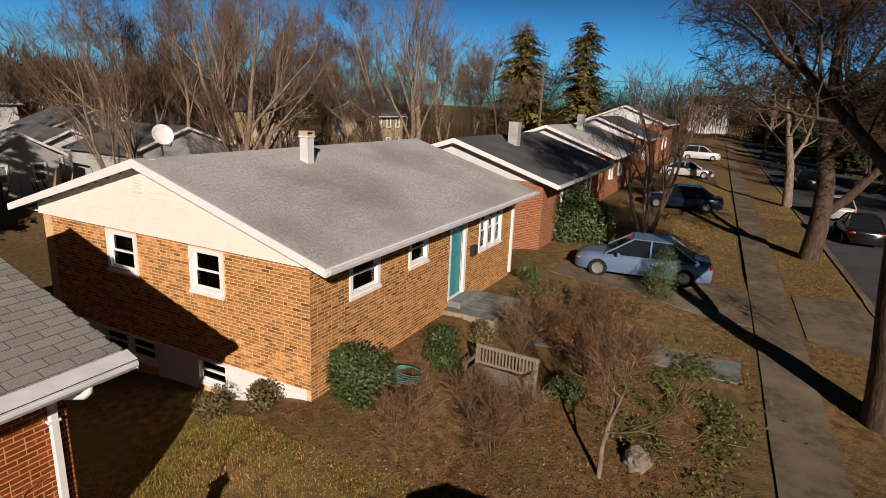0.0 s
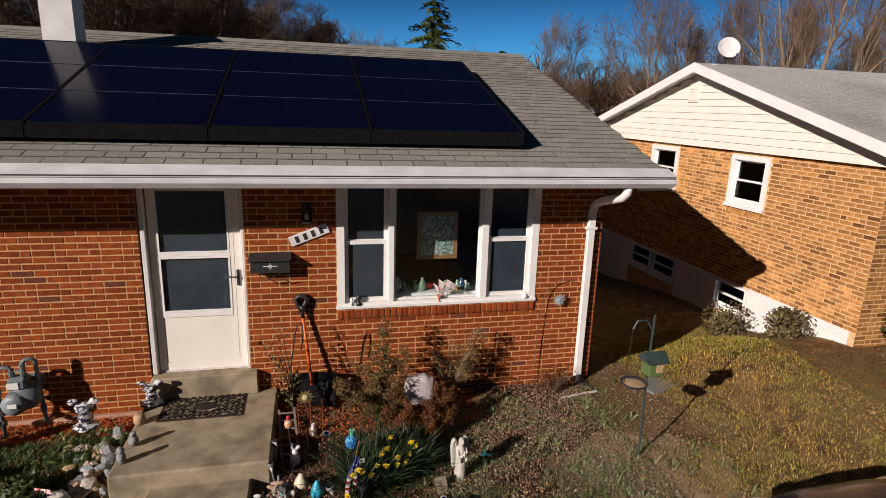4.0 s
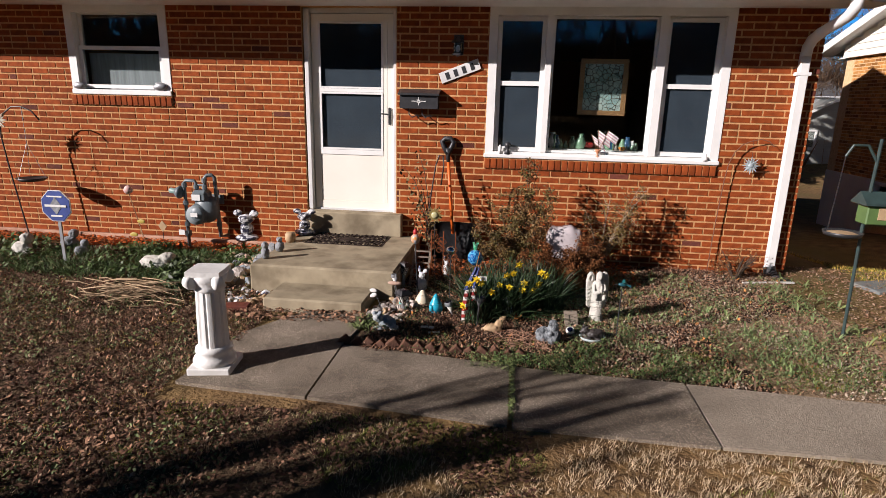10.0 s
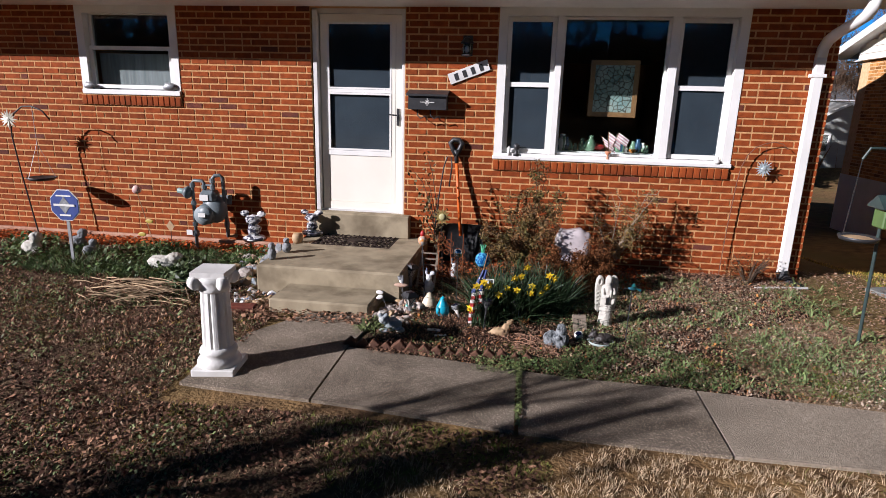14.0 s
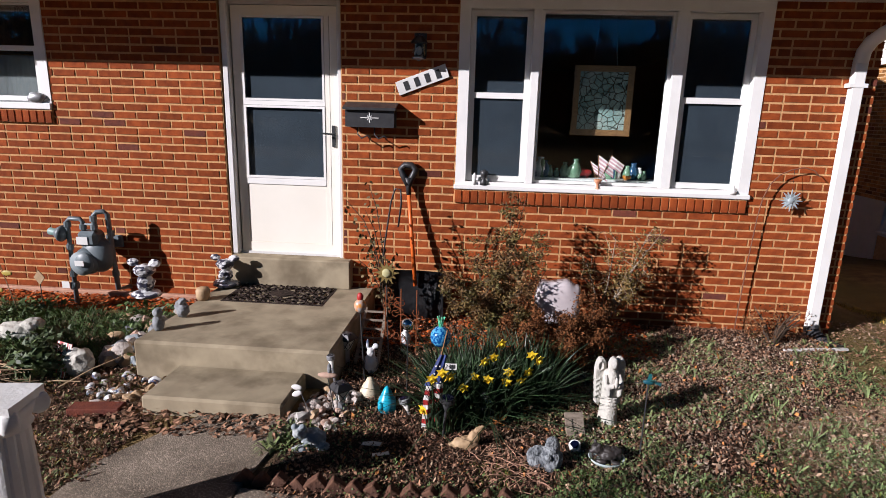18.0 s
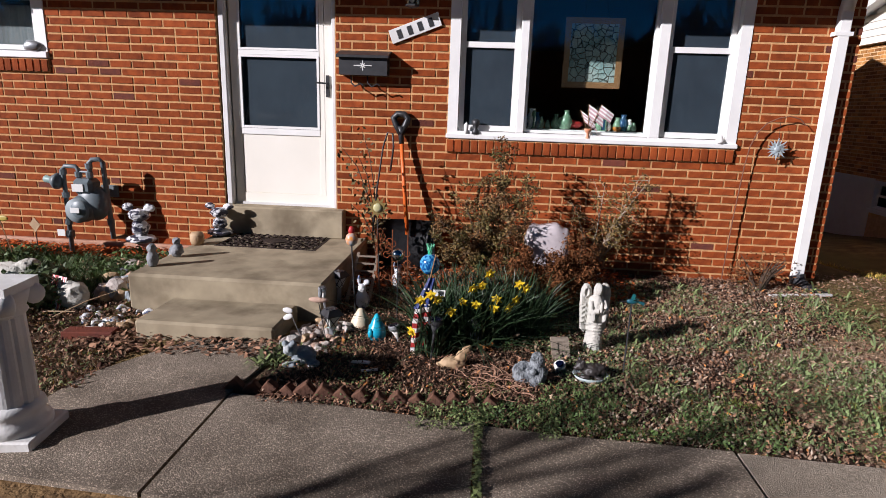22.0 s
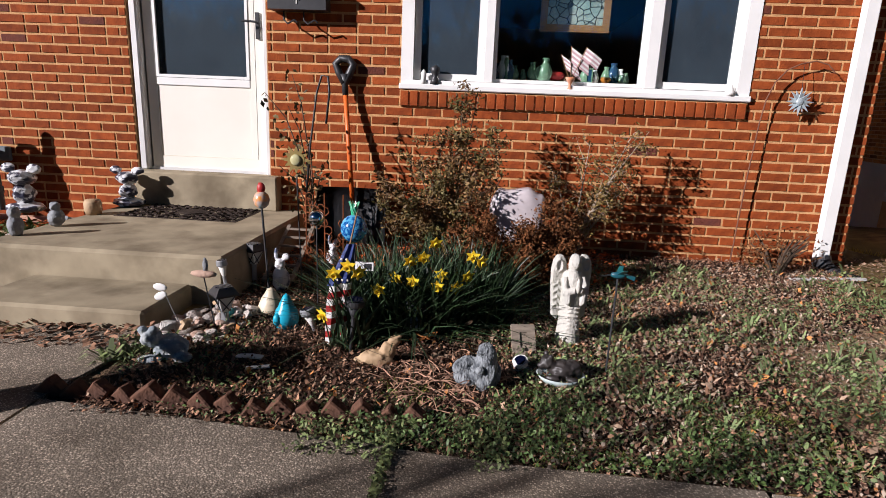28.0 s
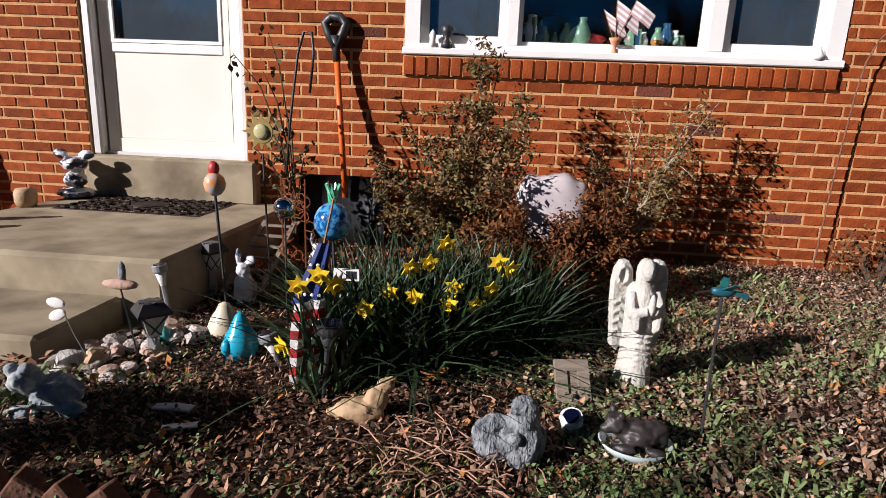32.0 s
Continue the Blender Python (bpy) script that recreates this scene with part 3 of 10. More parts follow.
part("door_handle", hb, M["black"], leaf, "black lever handle")
part("door_sill", box_bm(-1.97, -0.88, -0.10, 0.10, 0.20, 0.455, 0.012), M["concrete"], house, "concrete door sill")

# bedroom window
bw = part("bedroom_window", frame_bm(-4.70, -3.50, 1.67, 2.62, -0.012, 0.14, 0.09, 0.05), M["white"], house, "white double-hung bedroom window")
part("sill", box_bm(-4.70, -3.50, -0.03, 0.0, 1.665, 1.72, 0.006), M["white"], bw)
for z0, z1, y in ((1.735, 2.19, 0.03), (2.15, 2.56, 0.065)):
    part("sash", frame_bm(-4.60, -3.60, z0, z1, y, y + 0.03, 0.04), M["white"], bw)
    pane(-4.56, -3.64, z0 + 0.04, z1 - 0.04, y + 0.015, bw)
part("curtain", box_bm(-4.58, -3.62, 0.16, 0.18, 1.72, 2.12), M["curtain"], bw)

# rowlock sills under both windows
for x0, n, z1 in ((-0.005, 35, 1.112), (-4.72, 18, 1.662)):
    ledge = part("brick_sill", box_bm(x0, x0 + n * 0.0677, -0.019, 0.05, z1 - 0.112, z1 - 0.004), M["mortar"], house)
    bme = brick_mesh("brick", [(0, 0.0577, 0, 0.104, 0.0)], lambda u, d, z: (u, -0.020 - d, z), M["brick"])
    for i in range(n):
        o = new("brick", bme)
        o.parent = ledge
        o.location = (x0 + 0.005 + i * 0.0677, -0.004 * random.random(), z1 - 0.11)

# eaves: fascia, gutter, downspout, rakes
part("fascia", box_bm(HX0 - 0.4, 3.55, EAVE_Y + 0.085, EAVE_Y + 0.105, 2.585, 2.70), M["white"], house)
gut = prism_bm([(-0.750, 2.700), (-0.750, 2.699), (-0.733, 2.695), (-0.733, 2.676), (-0.757, 2.668), (-0.757, 2.650), (-0.741, 2.642), (-0.716, 2.598), (-0.62, 2.598), (-0.62, 2.590), (-0.724, 2.590), (-0.765, 2.640), (-0.768, 2.676), (-0.745, 2.686), (-0.745, 2.690), (-0.762, 2.694), (-0.762, 2.700)], "x", HX0 - 0.4, 3.60)
box_bm(3.594, 3.60, -0.75, -0.62, 2.592, 2.70, bm=gut)
box_bm(HX0 - 0.4, 3.60, -0.628, -0.618, 2.59, 2.70, bm=gut)
part("gutter_guard", prism_bm([(-0.756, 2.713), (-0.585, 2.786), (-0.585, 2.790), (-0.758, 2.717)], "x", HX0 - 0.4, 3.598), M["gutter"], house, "pale sheet metal gutter guard")
part("gutter", gut, M["gutter"], house, "white aluminium gutter")
# black strip that paints the shade in the gap below the guard
part("gutter_mesh", box_bm(HX0 - 0.4, 3.594, -0.7495, -0.746, 2.690, 2.7135), M["black"], house, "black strip painted as shade under the gutter guard")
part("drip_edge", prism_bm([(EAVE_Y - 0.01, EAVE_Z - 0.010), (EAVE_Y + 0.08, EAVE_Z + 0.08 * SL - 0.004), (EAVE_Y + 0.08, EAVE_Z + 0.07 * SL - 0.02), (EAVE_Y - 0.01, EAVE_Z - 0.03)], "x", HX0 - 0.4, 3.585), M["gutter"], house)
for s in (1, -1):
    y1 = RIDGE_Y - s * (RIDGE_Y - EAVE_Y - 0.02)
    part("rake_board", prism_bm([(y1, EAVE_Z - 0.02), (RIDGE_Y, RIDGE_Z - 0.02), (RIDGE_Y, RIDGE_Z - 0.17), (y1, EAVE_Z - 0.15)], "x", 3.545, 3.572), M["white"], house)
    part("rake_soffit", prism_bm([(y1, EAVE_Z - 0.14), (RIDGE_Y, RIDGE_Z - 0.14), (RIDGE_Y, RIDGE_Z - 0.16), (y1, EAVE_Z - 0.16)], "x", 3.19, 3.545), M["white"], house)
ds = box_bm(2.975, 3.065, -0.075, -0.012, 0.03, 2.22, 0.008)
dsp = part("downspout", ds, M["white"], house, "white square downspout")
part("elbow", tube_bm([(3.02, -0.045, 2.18), (3.022, -0.055, 2.26), (3.03, -0.11, 2.325), (3.04, -0.22, 2.37), (3.06, -0.46, 2.43), (3.07, -0.60, 2.47), (3.075, -0.665, 2.53), (3.075, -0.67, 2.60)], 0.050, 10), M["white"], dsp, smooth=True)
part("strap", box_bm(2.955, 3.085, -0.079, -0.006, 2.00, 2.03), M["white"], dsp)
ext = bmesh.new()
pts = [(3.02, -0.05, 0.08), (3.03, -0.07, 0.02), (3.06, -0.16, -0.02), (3.12, -0.30, -0.035)]
tube_bm(pts, 0.055, 10, ext)
for k in range(12):
    t = k / 11 * 3
    i = min(2, int(t))
    p = Vector(pts[i]).lerp(Vector(pts[i + 1]), t - i)
    d = (Vector(pts[i + 1]) - Vector(pts[i])).normalized()
    tube_bm([p - d * 0.008, p + d * 0.008], 0.062, 10, ext)
part("drain_pipe", ext, M["black"], dsp, "black corrugated drain pipe")

# chimney and solar panels on the roof
def roof_at(y):
    return EAVE_Z + (y - EAVE_Y) * SL


stack = part("chimney", box_bm(-3.70, -3.30, 2.9, 3.3, 3.6, 5.05), M["white_old"], house, "white painted chimney")
part("chimney_cap", box_bm(-3.74, -3.26, 2.86, 3.34, 5.05, 5.12, 0.01), M["white_old"], stack)
solar_x = [2.06, 0.36, -1.24, -2.83, -4.43]
SN = Vector((0, -SL, 1)).normalized()
for i, xr in enumerate(solar_x[:-1]):
    xl = solar_x[i + 1] + 0.012
    y0, y1 = -0.06, 2.80

    def on(x, y, h):
        return Vector((x, y, roof_at(y))) + SN * h
    fr = bmesh.new()
    for a, b in (((xl, y0), (xr, y0)), ((xl, y1), (xr, y1)), ((xl, y0), (xl, y1)), ((xr, y0), (xr, y1))):
        beam_bm(on(*a, 0.125), on(*b, 0.125), 0.022, 0.15, fr)
    q = [on(xl + 0.02, y0 + 0.02, 0.195), on(xr - 0.02, y0 + 0.02, 0.195), on(xr - 0.02, y1 - 0.02, 0.195), on(xl + 0.02, y1 - 0.02, 0.195)]
    pnl = solid("solar_panel", q + [p - SN * 0.05 for p in q], [(0, 1, 2, 3), (7, 6, 5, 4), (0, 4, 5, 1), (1, 5, 6, 2), (2, 6, 7, 3), (3, 7, 4, 0)], M["panel"], house, "large dark solar panel")
    part("frame", fr, M["solar_frame"], pnl)
    for ys in (0.86, 1.80):
        part("seam", beam_bm(on(xl + 0.03, ys, 0.197), on(xr - 0.03, ys, 0.197), 0.009, 0.004), M["panel_seam"], pnl, "pale thin seam")
    part("foot_rail", beam_bm(on(xl + 0.1, 0.3, 0.035), on(xr - 0.1, 0.3, 0.035), 0.05, 0.07), M["steel"], pnl)

# shingle tabs
def tab_mesh(w, hgt=0.168, th=0.009):
    u = Vector((0, 1, SL)).normalized()
    p = [Vector((0.006, 0, 0)), Vector((w - 0.006, 0, 0)), Vector((w - 0.006, 0, 0)) + u * hgt, Vector((0.006, 0, 0)) + u * hgt]
    lift = [SN * (th + 0.006), SN * (th + 0.006), SN * 0.004, SN * 0.004]
    vs = [a + b for a, b in zip(p, lift)] + [p[0] - SN * 0.004, p[1] - SN * 0.004, p[2] - SN * 0.004, p[3] - SN * 0.004]
    e, n = Vector((0.014, 0, 0)), len(vs)
    vs += [p[1] - e * 0.1 + SN * 0.011, p[1] + e + SN * 0.011, p[2] + e + SN * 0.001, p[2] - e * 0.1 + SN * 0.001]
    return vs, [(0, 1, 2, 3), (0, 4, 5, 1), (1, 5, 6, 2), (3, 7, 4, 0), (n, n + 1, n + 2, n + 3)]


tabs_v, tabs_f = [], []
rng = random.Random(4)
tv, tf = tab_mesh(0.333)
tab_me = bpy.data.meshes.new("shingle")
tab_me.from_pydata(tv, [], tf)
tab_me.materials.append(M["shingle"])
tab_me.materials.append(M["slot"])
tab_me.materials.append(M["butt"])
tab_me.polygons[1].material_index = 2
tab_me.polygons[4].material_index = 1
pieces = 0
step_y = 0.146 * math.cos(math.atan(SL))
row = 0
y = EAVE_Y + 0.05
while y < RIDGE_Y - 0.05:
    x = 3.575 - 0.333 - (0.1665 if row % 2 else 0) + rng.uniform(-0.02, 0.02)
    if row % 2:
        n0 = len(tabs_v)
        half, hf = tab_mesh(0.1665)
        tabs_v += [v + Vector((x + 0.333, y, roof_at(y) - 0.012)) for v in half]
        tabs_f += [tuple(n0 + i for i in f) for f in hf]
    while x > -7.2:
        p = Vector((x, y, roof_at(y) - 0.012)) + SN * rng.uniform(0, 0.003)
        hidden = -5.2 < x < 1.7 and 0.0 < y < 2.5
        if not hidden:
            if pieces < 300 and (y < 0.35 or x > 1.8) and y < 2.2 and x > -1.8:
                o = new("shingle", tab_me)
                o.parent = roof
                o.location = p
                pieces += 1
            else:
                n0 = len(tabs_v)
                tabs_v += [v + p for v in tv]
                tabs_f += [tuple(n0 + i for i in f) for f in tf]
        x -= 0.333
    y += step_y
    row += 1
so = solid("shingle_field", tabs_v, tabs_f, M["shingle"], roof)
so["kind"] = "stuff"
so.data.materials.append(M["slot"])
so.data.materials.append(M["butt"])
so.data.polygons.foreach_set("material_index", [(0, 2, 0, 0, 1)[i % 5] for i in range(len(so.data.polygons))])
for i in range(52):
    x = 3.57 - i * 0.2
    part("ridge_cap", prism_bm([(RIDGE_Y - 0.15, RIDGE_Z - 0.15 * SL + 0.004), (RIDGE_Y, RIDGE_Z + 0.016), (RIDGE_Y + 0.15, RIDGE_Z - 0.15 * SL + 0.004), (RIDGE_Y, RIDGE_Z - 0.01)], "x", x - 0.198, x), M["shingle"], roof)

# fixtures on the wall
mb = empty("mailbox", (-0.70, -0.006, 1.60), 0, "black metal wall mailbox with a pale star on its front", "mailbox")
part("body", prism_bm([(0.0, 0.0), (-0.12, 0.0), (-0.12, 0.145), (0.0, 0.19)], "x", -0.20, 0.20), M["black"], mb)
part("lid", prism_bm([(0.0, 0.20), (-0.15, 0.155), (-0.15, 0.135), (-0.14, 0.135), (0.0, 0.19)], "x", -0.215, 0.215), M["black"], mb)
st = bmesh.new()
for k in range(4):
    r = 0.075 if k == 0 else (0.04 if k == 2 else 0.025)
    a = k * math.pi / 4
    beam_bm((-math.cos(a) * r, -0.123, 0.075 - math.sin(a) * r), (math.cos(a) * r, -0.123, 0.075 + math.sin(a) * r), 0.004, 0.006, st)
part("star_ornament", st, M["white"], mb)
for s in (-0.12, 0.02):
    part("paper_hook", tube_bm([(s, -0.03, 0.0), (s + 0.01, -0.06, -0.06), (s + 0.05, -0.10, -0.09), (s + 0.10, -0.11, -0.065), (s + 0.12, -0.11, -0.08)], 0.006, 6), M["black"], mb)

plaque = empty("number_plaque", (-0.29, -0.012, 1.985), 0, "slanted white plaque with dark bars for figures", "sign")
pl = box_bm(-0.215, 0.215, -0.012, 0.004, -0.055, 0.055, 0.002)
bmesh.ops.transform(pl, matrix=Matrix.Rotation(radians(-21), 4, "Y"), verts=pl.verts)
part("board", pl, M["white_old"], plaque)
for k in range(4):
    o = box_bm(-0.019, 0.019, -0.016, -0.011, -0.034, 0.034)
    bmesh.ops.transform(o, matrix=Matrix.Rotation(radians(-21), 4, "Y") @ Matrix.Translation((-0.135 + k * 0.09, 0, 0)), verts=o.verts)
    part("figure_bar", o, M["black"], plaque)

lamp = empty("wall_lantern", (-0.31, -0.006, 2.22), 0, "small black porch lantern with clear glass", "lamp")
part("back_plate", box_bm(-0.05, 0.05, -0.012, 0.0, -0.06, 0.12, 0.004), M["black"], lamp)
part("cap", lathe_bm([(0, 0.10), (0.03, 0.09), (0.065, 0.045), (0.065, 0.035), (0, 0.035)], 6), M["black"], lamp).location = (0, -0.09, 0)
part("lantern_glass", lathe_bm([(0.045, 0.034), (0.055, -0.07), (0, -0.07)], 6), M["glass"], lamp).location = (0, -0.09, 0)
part("bulb", ball_bm(0.025, 2, (1, 1, 1.4)), M["white"], lamp).location = (0, -0.09, -0.02)
part("base_ring", lathe_bm([(0, -0.07), (0.058, -0.07), (0.058, -0.082), (0.02, -0.09), (0, -0.10)], 6), M["black"], lamp).location = (0, -0.09, 0)

# things in the picture window
M["stained"] = mat("leaded_green_glass", (0.60, 0.74, 0.66), 0.25, col2=(0.22, 0.38, 0.36), scale=11, col3=(0.75, 0.78, 0.68), scale3=6)
sn, sl_ = M["stained"].node_tree.nodes, M["stained"].node_tree.links
vor, ramp, lead, tco = (sn.new(k) for k in ("ShaderNodeTexVoronoi", "ShaderNodeMapRange", "ShaderNodeMix", "ShaderNodeTexCoord"))
vor.feature = "DISTANCE_TO_EDGE"
vor.inputs["Scale"].default_value = 17.0
sl_.new(tco.outputs["Object"], vor.inputs["Vector"])
ramp.inputs[1].default_value, ramp.inputs[2].default_value = 0.03, 0.06
sl_.new(vor.outputs["Distance"], ramp.inputs[0])
lead.data_type = "RGBA"
lead.inputs[6].default_value = (0.01, 0.012, 0.012, 1)
pb = sn["Principled BSDF"]
src = pb.inputs["Base Color"].links[0].from_socket
sl_.new(ramp.outputs[0], lead.inputs[0])
sl_.new(src, lead.inputs[7])
sl_.new(lead.outputs[2], pb.inputs["Base Color"])
pb.inputs["Alpha"].default_value = 0.5
M["oak"] = mat("oak_frame", (0.28, 0.15, 0.06), 0.5, col2=(0.2, 0.1, 0.04), scale=20, stretch=(1, 1, 6))
M["porcelain"] = mat("white_porcelain", (0.78, 0.77, 0.74), 0.25, col2=(0.7, 0.69, 0.66), scale=9)
M["green_glaze"] = mat("green_glaze", (0.12, 0.22, 0.13), 0.25, col2=(0.2, 0.3, 0.2), scale=9)
M["red"] = mat("red_paint", (0.45, 0.03, 0.025), 0.5, col2=(0.35, 0.02, 0.02), scale=9)
M["blue"] = mat("blue_paint", (0.03, 0.06, 0.25), 0.5, col2=(0.02, 0.04, 0.18), scale=9)
sg = empty("stained_glass_panel", (1.215, 0.36, 1.735), 0, "green leaded glass panel in an oak frame hanging behind the window", "panel")
part("frame", frame_bm(-0.25, 0.25, -0.16, 0.42, -0.012, 0.012, 0.050), M["oak"], sg)
part("glass_panel", box_bm(-0.202, 0.202, -0.004, 0.004, -0.112, 0.372), M["stained"], sg)
wires = bmesh.new()
for s in (-0.1, 0.1):
    tube_bm([(s, 0, 0.42), (s * 0.6, 0, 0.92)], 0.003, 4, wires)
part("hanging_wire", wires, M["black"], sg)
shelf = part("window_shelf", box_bm(0.10, 2.27, 0.145, 0.36, 1.185, 1.215), M["white"], house)


def figurine(name, at, prof, material, label, cat="figurine", rz=0, extra=()):
    """A small turned or rounded ornament: one plain mesh."""
    bm = lathe_bm(prof, 14)
    for r, sc, p, s in extra:
        join_bm(bm, ball_bm(r, 2, sc, 0.05, s, p))
    ob = part(name, bm, material, None, smooth=True)
    ob.matrix_basis = pose(*at, 0, 0, rz)
    return tagged(ob, label, cat)


M["blue_glass"] = mat("dark_blue_glass", (0.02, 0.05, 0.12), 0.15, col2=(0.03, 0.10, 0.14), scale=9)
VASE = [(0, 0), (0.03, 0), (0.045, 0.05), (0.03, 0.09), (0.018, 0.11), (0.024, 0.13), (0, 0.13)]
for i, (x, h, m, lab) in enumerate(((0.72, 1.3, "porcelain", "tall pale glass bottle on the window shelf"), (0.80, 0.8, "green_glaze", "small green glazed jar on the window shelf"),
                                    (0.93, 1.0, "green_glaze", "rounded green glass vase on the window shelf"), (1.46, 0.9, "green_glaze", "green glass bowl on the window shelf"),
                                    (1.38, 0.7, "porcelain", "white china cup on the window shelf"), (0.68, 0.9, "blue_glass", "small dark blue bottle on the window shelf"), (0.76, 1.1, "blue_glass", "dark blue glass bottle on the window shelf"), (0.86, 0.6, "green_glaze", "squat green jar on the window shelf"), (1.02, 1.25, "green_glaze", "large green glazed vase on the window shelf"), (1.31, 0.9, "green_glaze", "green glazed pot on the window shelf"), (1.51, 1.1, "blue_glass", "tall blue bottle on the window shelf"), (1.60, 0.6, "green_glaze", "little green bowl on the window shelf"), (1.56, 0.8, "porcelain", "pale china figurine on the window shelf"))):
    v = figurine("vase", (x, 0.25, 1.215), [(r * h, z * h) for r, z in VASE], M[m], lab, "vase")
# small flags in a goblet on the outer sill
fl = empty("flag_bunch", (1.172, -0.012, 1.150), 0, "three small red and white striped flags in a terracotta goblet", "flags")
part("goblet", lathe_bm([(0, 0), (0.020, 0), (0.018, 0.008), (0.011, 0.02), (0.011, 0.045), (0.026, 0.062), (0.034, 0.085), (0.030, 0.085), (0.020, 0.065), (0, 0.06)], 14), mat("terracotta", (0.46, 0.17, 0.075), 0.7, col2=(0.55, 0.33, 0.22), scale=14), fl, "terracotta goblet", smooth=True)
for (bx, bz), (tx, tz), wdt, ln, drp in (((-0.005, 0.07), (-0.075, 0.235), 0.085, 0.135, -0.012), ((0.0, 0.07), (-0.010, 0.285), 0.082, 0.150, 0.035), ((0.005, 0.07), (0.092, 0.282), 0.062, 0.130, 0.03)):
    d = Vector((tx - bx, 0, tz - bz)).normalized()
    n = Vector((0.83, 0, -0.56))
    o_y = -0.012 * (tx > 0.05) + 0.010 * (tx < -0.05)
    flg = part("flag", tube_bm([(bx, o_y, bz), (tx, o_y, tz)], 0.0025, 5), M["oak"], fl, "wooden flag stick")
    top = Vector((tx, o_y, tz)) - d * 0.004
    for k in range(6):
        q = bmesh.new()
        p0, p1 = top - d * (wdt * 1.2 * k / 6), top - d * (wdt * 1.2 * (k + 1) / 6)
        w1, w2 = n * ln * 0.5 + Vector((0, -0.006, 0)), n * ln + Vector((0, 0.004, 0))
        q.faces.new([q.verts.new(v) for v in (p0, p0 + w1, p1 + w1, p1)])
        q.faces.new([q.verts.new(v) for v in (p0 + w1, p0 + w2, p1 + w2, p1 + w1)])
        bmesh.ops.remove_doubles(q, verts=q.verts[:], dist=0.0001)
        bmesh.ops.solidify(q, geom=q.faces[:], thickness=0.001)
        part("stripe", q, M["porcelain"] if k % 2 == 0 else mat("faded_red_cloth", (0.52, 0.34, 0.36), 0.8), flg)
rf_ = part("cloth_flower", ball_bm(0.045, 2, (1.6, 0.8, 0.8), 0.4, 3, (0, 0, 0.045)), M["red"], None, smooth=True)
rf_.location = (1.10, 0.28, 1.215)
tagged(rf_, "red cloth flower on the window shelf", "flower")
pl_ = part("plate", lathe_bm([(0, 0), (0.045, 0.0), (0.056, 0.008), (0.054, 0.012), (0.043, 0.005), (0, 0.005)], 22), M["green_glaze"], None, smooth=True)
pl_.matrix_basis = pose(0.995, 0.22, 1.270, 80, 0, 0)
tagged(pl_, "round green glazed plate leaning on the window shelf", "plate")
tile = empty("tile_frame", (1.333, 0.21, 1.215), 0, "small green framed picture tile on the window shelf", "frame")
part("frame", frame_bm(-0.024, 0.024, 0.0, 0.10, -0.006, 0.006, 0.008), M["green_glaze"], tile)
part("picture", box_bm(-0.016, 0.016, 0.0, 0.004, 0.008, 0.092), M["blue_glass"], tile)
figurine("bowl", (1.45, 0.20, 1.215), [(0, 0), (0.022, 0), (0.038, 0.025), (0.034, 0.04), (0, 0.03)], mat("amber_glaze", (0.42, 0.15, 0.02), 0.3), "small amber glazed bowl on the window shelf", "bowl")
figurine("ornament", (1.57, 0.20, 1.215), [(0, 0), (0.03, 0.0), (0.036, 0.02), (0.02, 0.045), (0.03, 0.06), (0, 0.055)], M["green_glaze"], "pale green shell-shaped ornament on the window shelf", "ornament")
figurine("spoon_holder", (0.735, 0.20, 1.215), [(0, 0), (0.018, 0), (0.008, 0.03), (0.008, 0.09), (0.018, 0.12), (0.014, 0.15), (0, 0.155)], M["green_glaze"], "tall slim green ornament on the window shelf", "ornament")
figurine("figurine", (0.16, -0.012, 1.155), [(0, 0), (0.022, 0), (0.016, 0.04), (0.02, 0.07), (0.012, 0.085), (0, 0.10)], M["porcelain"], "tiny white china figurine on the window sill")
figurine("figurine", (0.24, -0.008, 1.155), [(0, 0), (0.035, 0), (0.03, 0.03), (0.015, 0.05), (0.03, 0.08), (0.035, 0.11), (0, 0.13)], M["black"], "dark and white figurine on the window sill")
figurine("figurine", (2.24, -0.015, 1.155), [(0, 0), (0.03, 0), (0.035, 0.02), (0.02, 0.045), (0.012, 0.07), (0, 0.08)], M["porcelain"], "small white bird figurine on the window sill")
for x, s in ((-4.60, 0.06), (-3.62, 0.07)):
    o = part("figurine", ball_bm(s, 2, (1.2, 0.5, 0.7), 0.3, 3, (0, 0, s * 0.6)), M["steel"], smooth=True)
    o.location = (x, -0.024, 1.72)
    tagged(o, "grey stone animal ornament on the window sill", "figurine")

# low footing that shows below the brickwork
M["footing"] = mat("pinkish_footing", (0.50, 0.30, 0.21), 0.95, col2=(0.38, 0.21, 0.14), scale=8, bump=0.4, bscale=60)
part("footing", box_bm(-6.6, -2.04, -0.055, -0.004, -0.2, 0.055, 0.01), M["footing"], house, "pinkish mortar-washed footing")

# steps
M["mat"] = mat("rubber_mat", (0.05, 0.035, 0.028), 0.8, col2=(0.03, 0.022, 0.018), scale=30, bump=0.4, bscale=80)
porch = part("porch_slab", box_bm(-2.03, -0.68, -1.42, 0.0, -0.3, 0.205, 0.018), M["concrete"])
tagged(porch, "weathered concrete porch slab in front of the door", "porch", kind="structure")
stp = part("porch_step", box_bm(-1.715, -0.85, -1.86, -1.42, -0.3, 0.055, 0.015), M["concrete"])
tagged(stp, "low concrete step below the porch slab", "step", kind="structure")
dm = empty("doormat", (-1.415, -0.31, 0.207), 0, "dark openwork rubber doormat with scroll pattern on the porch", "doormat")
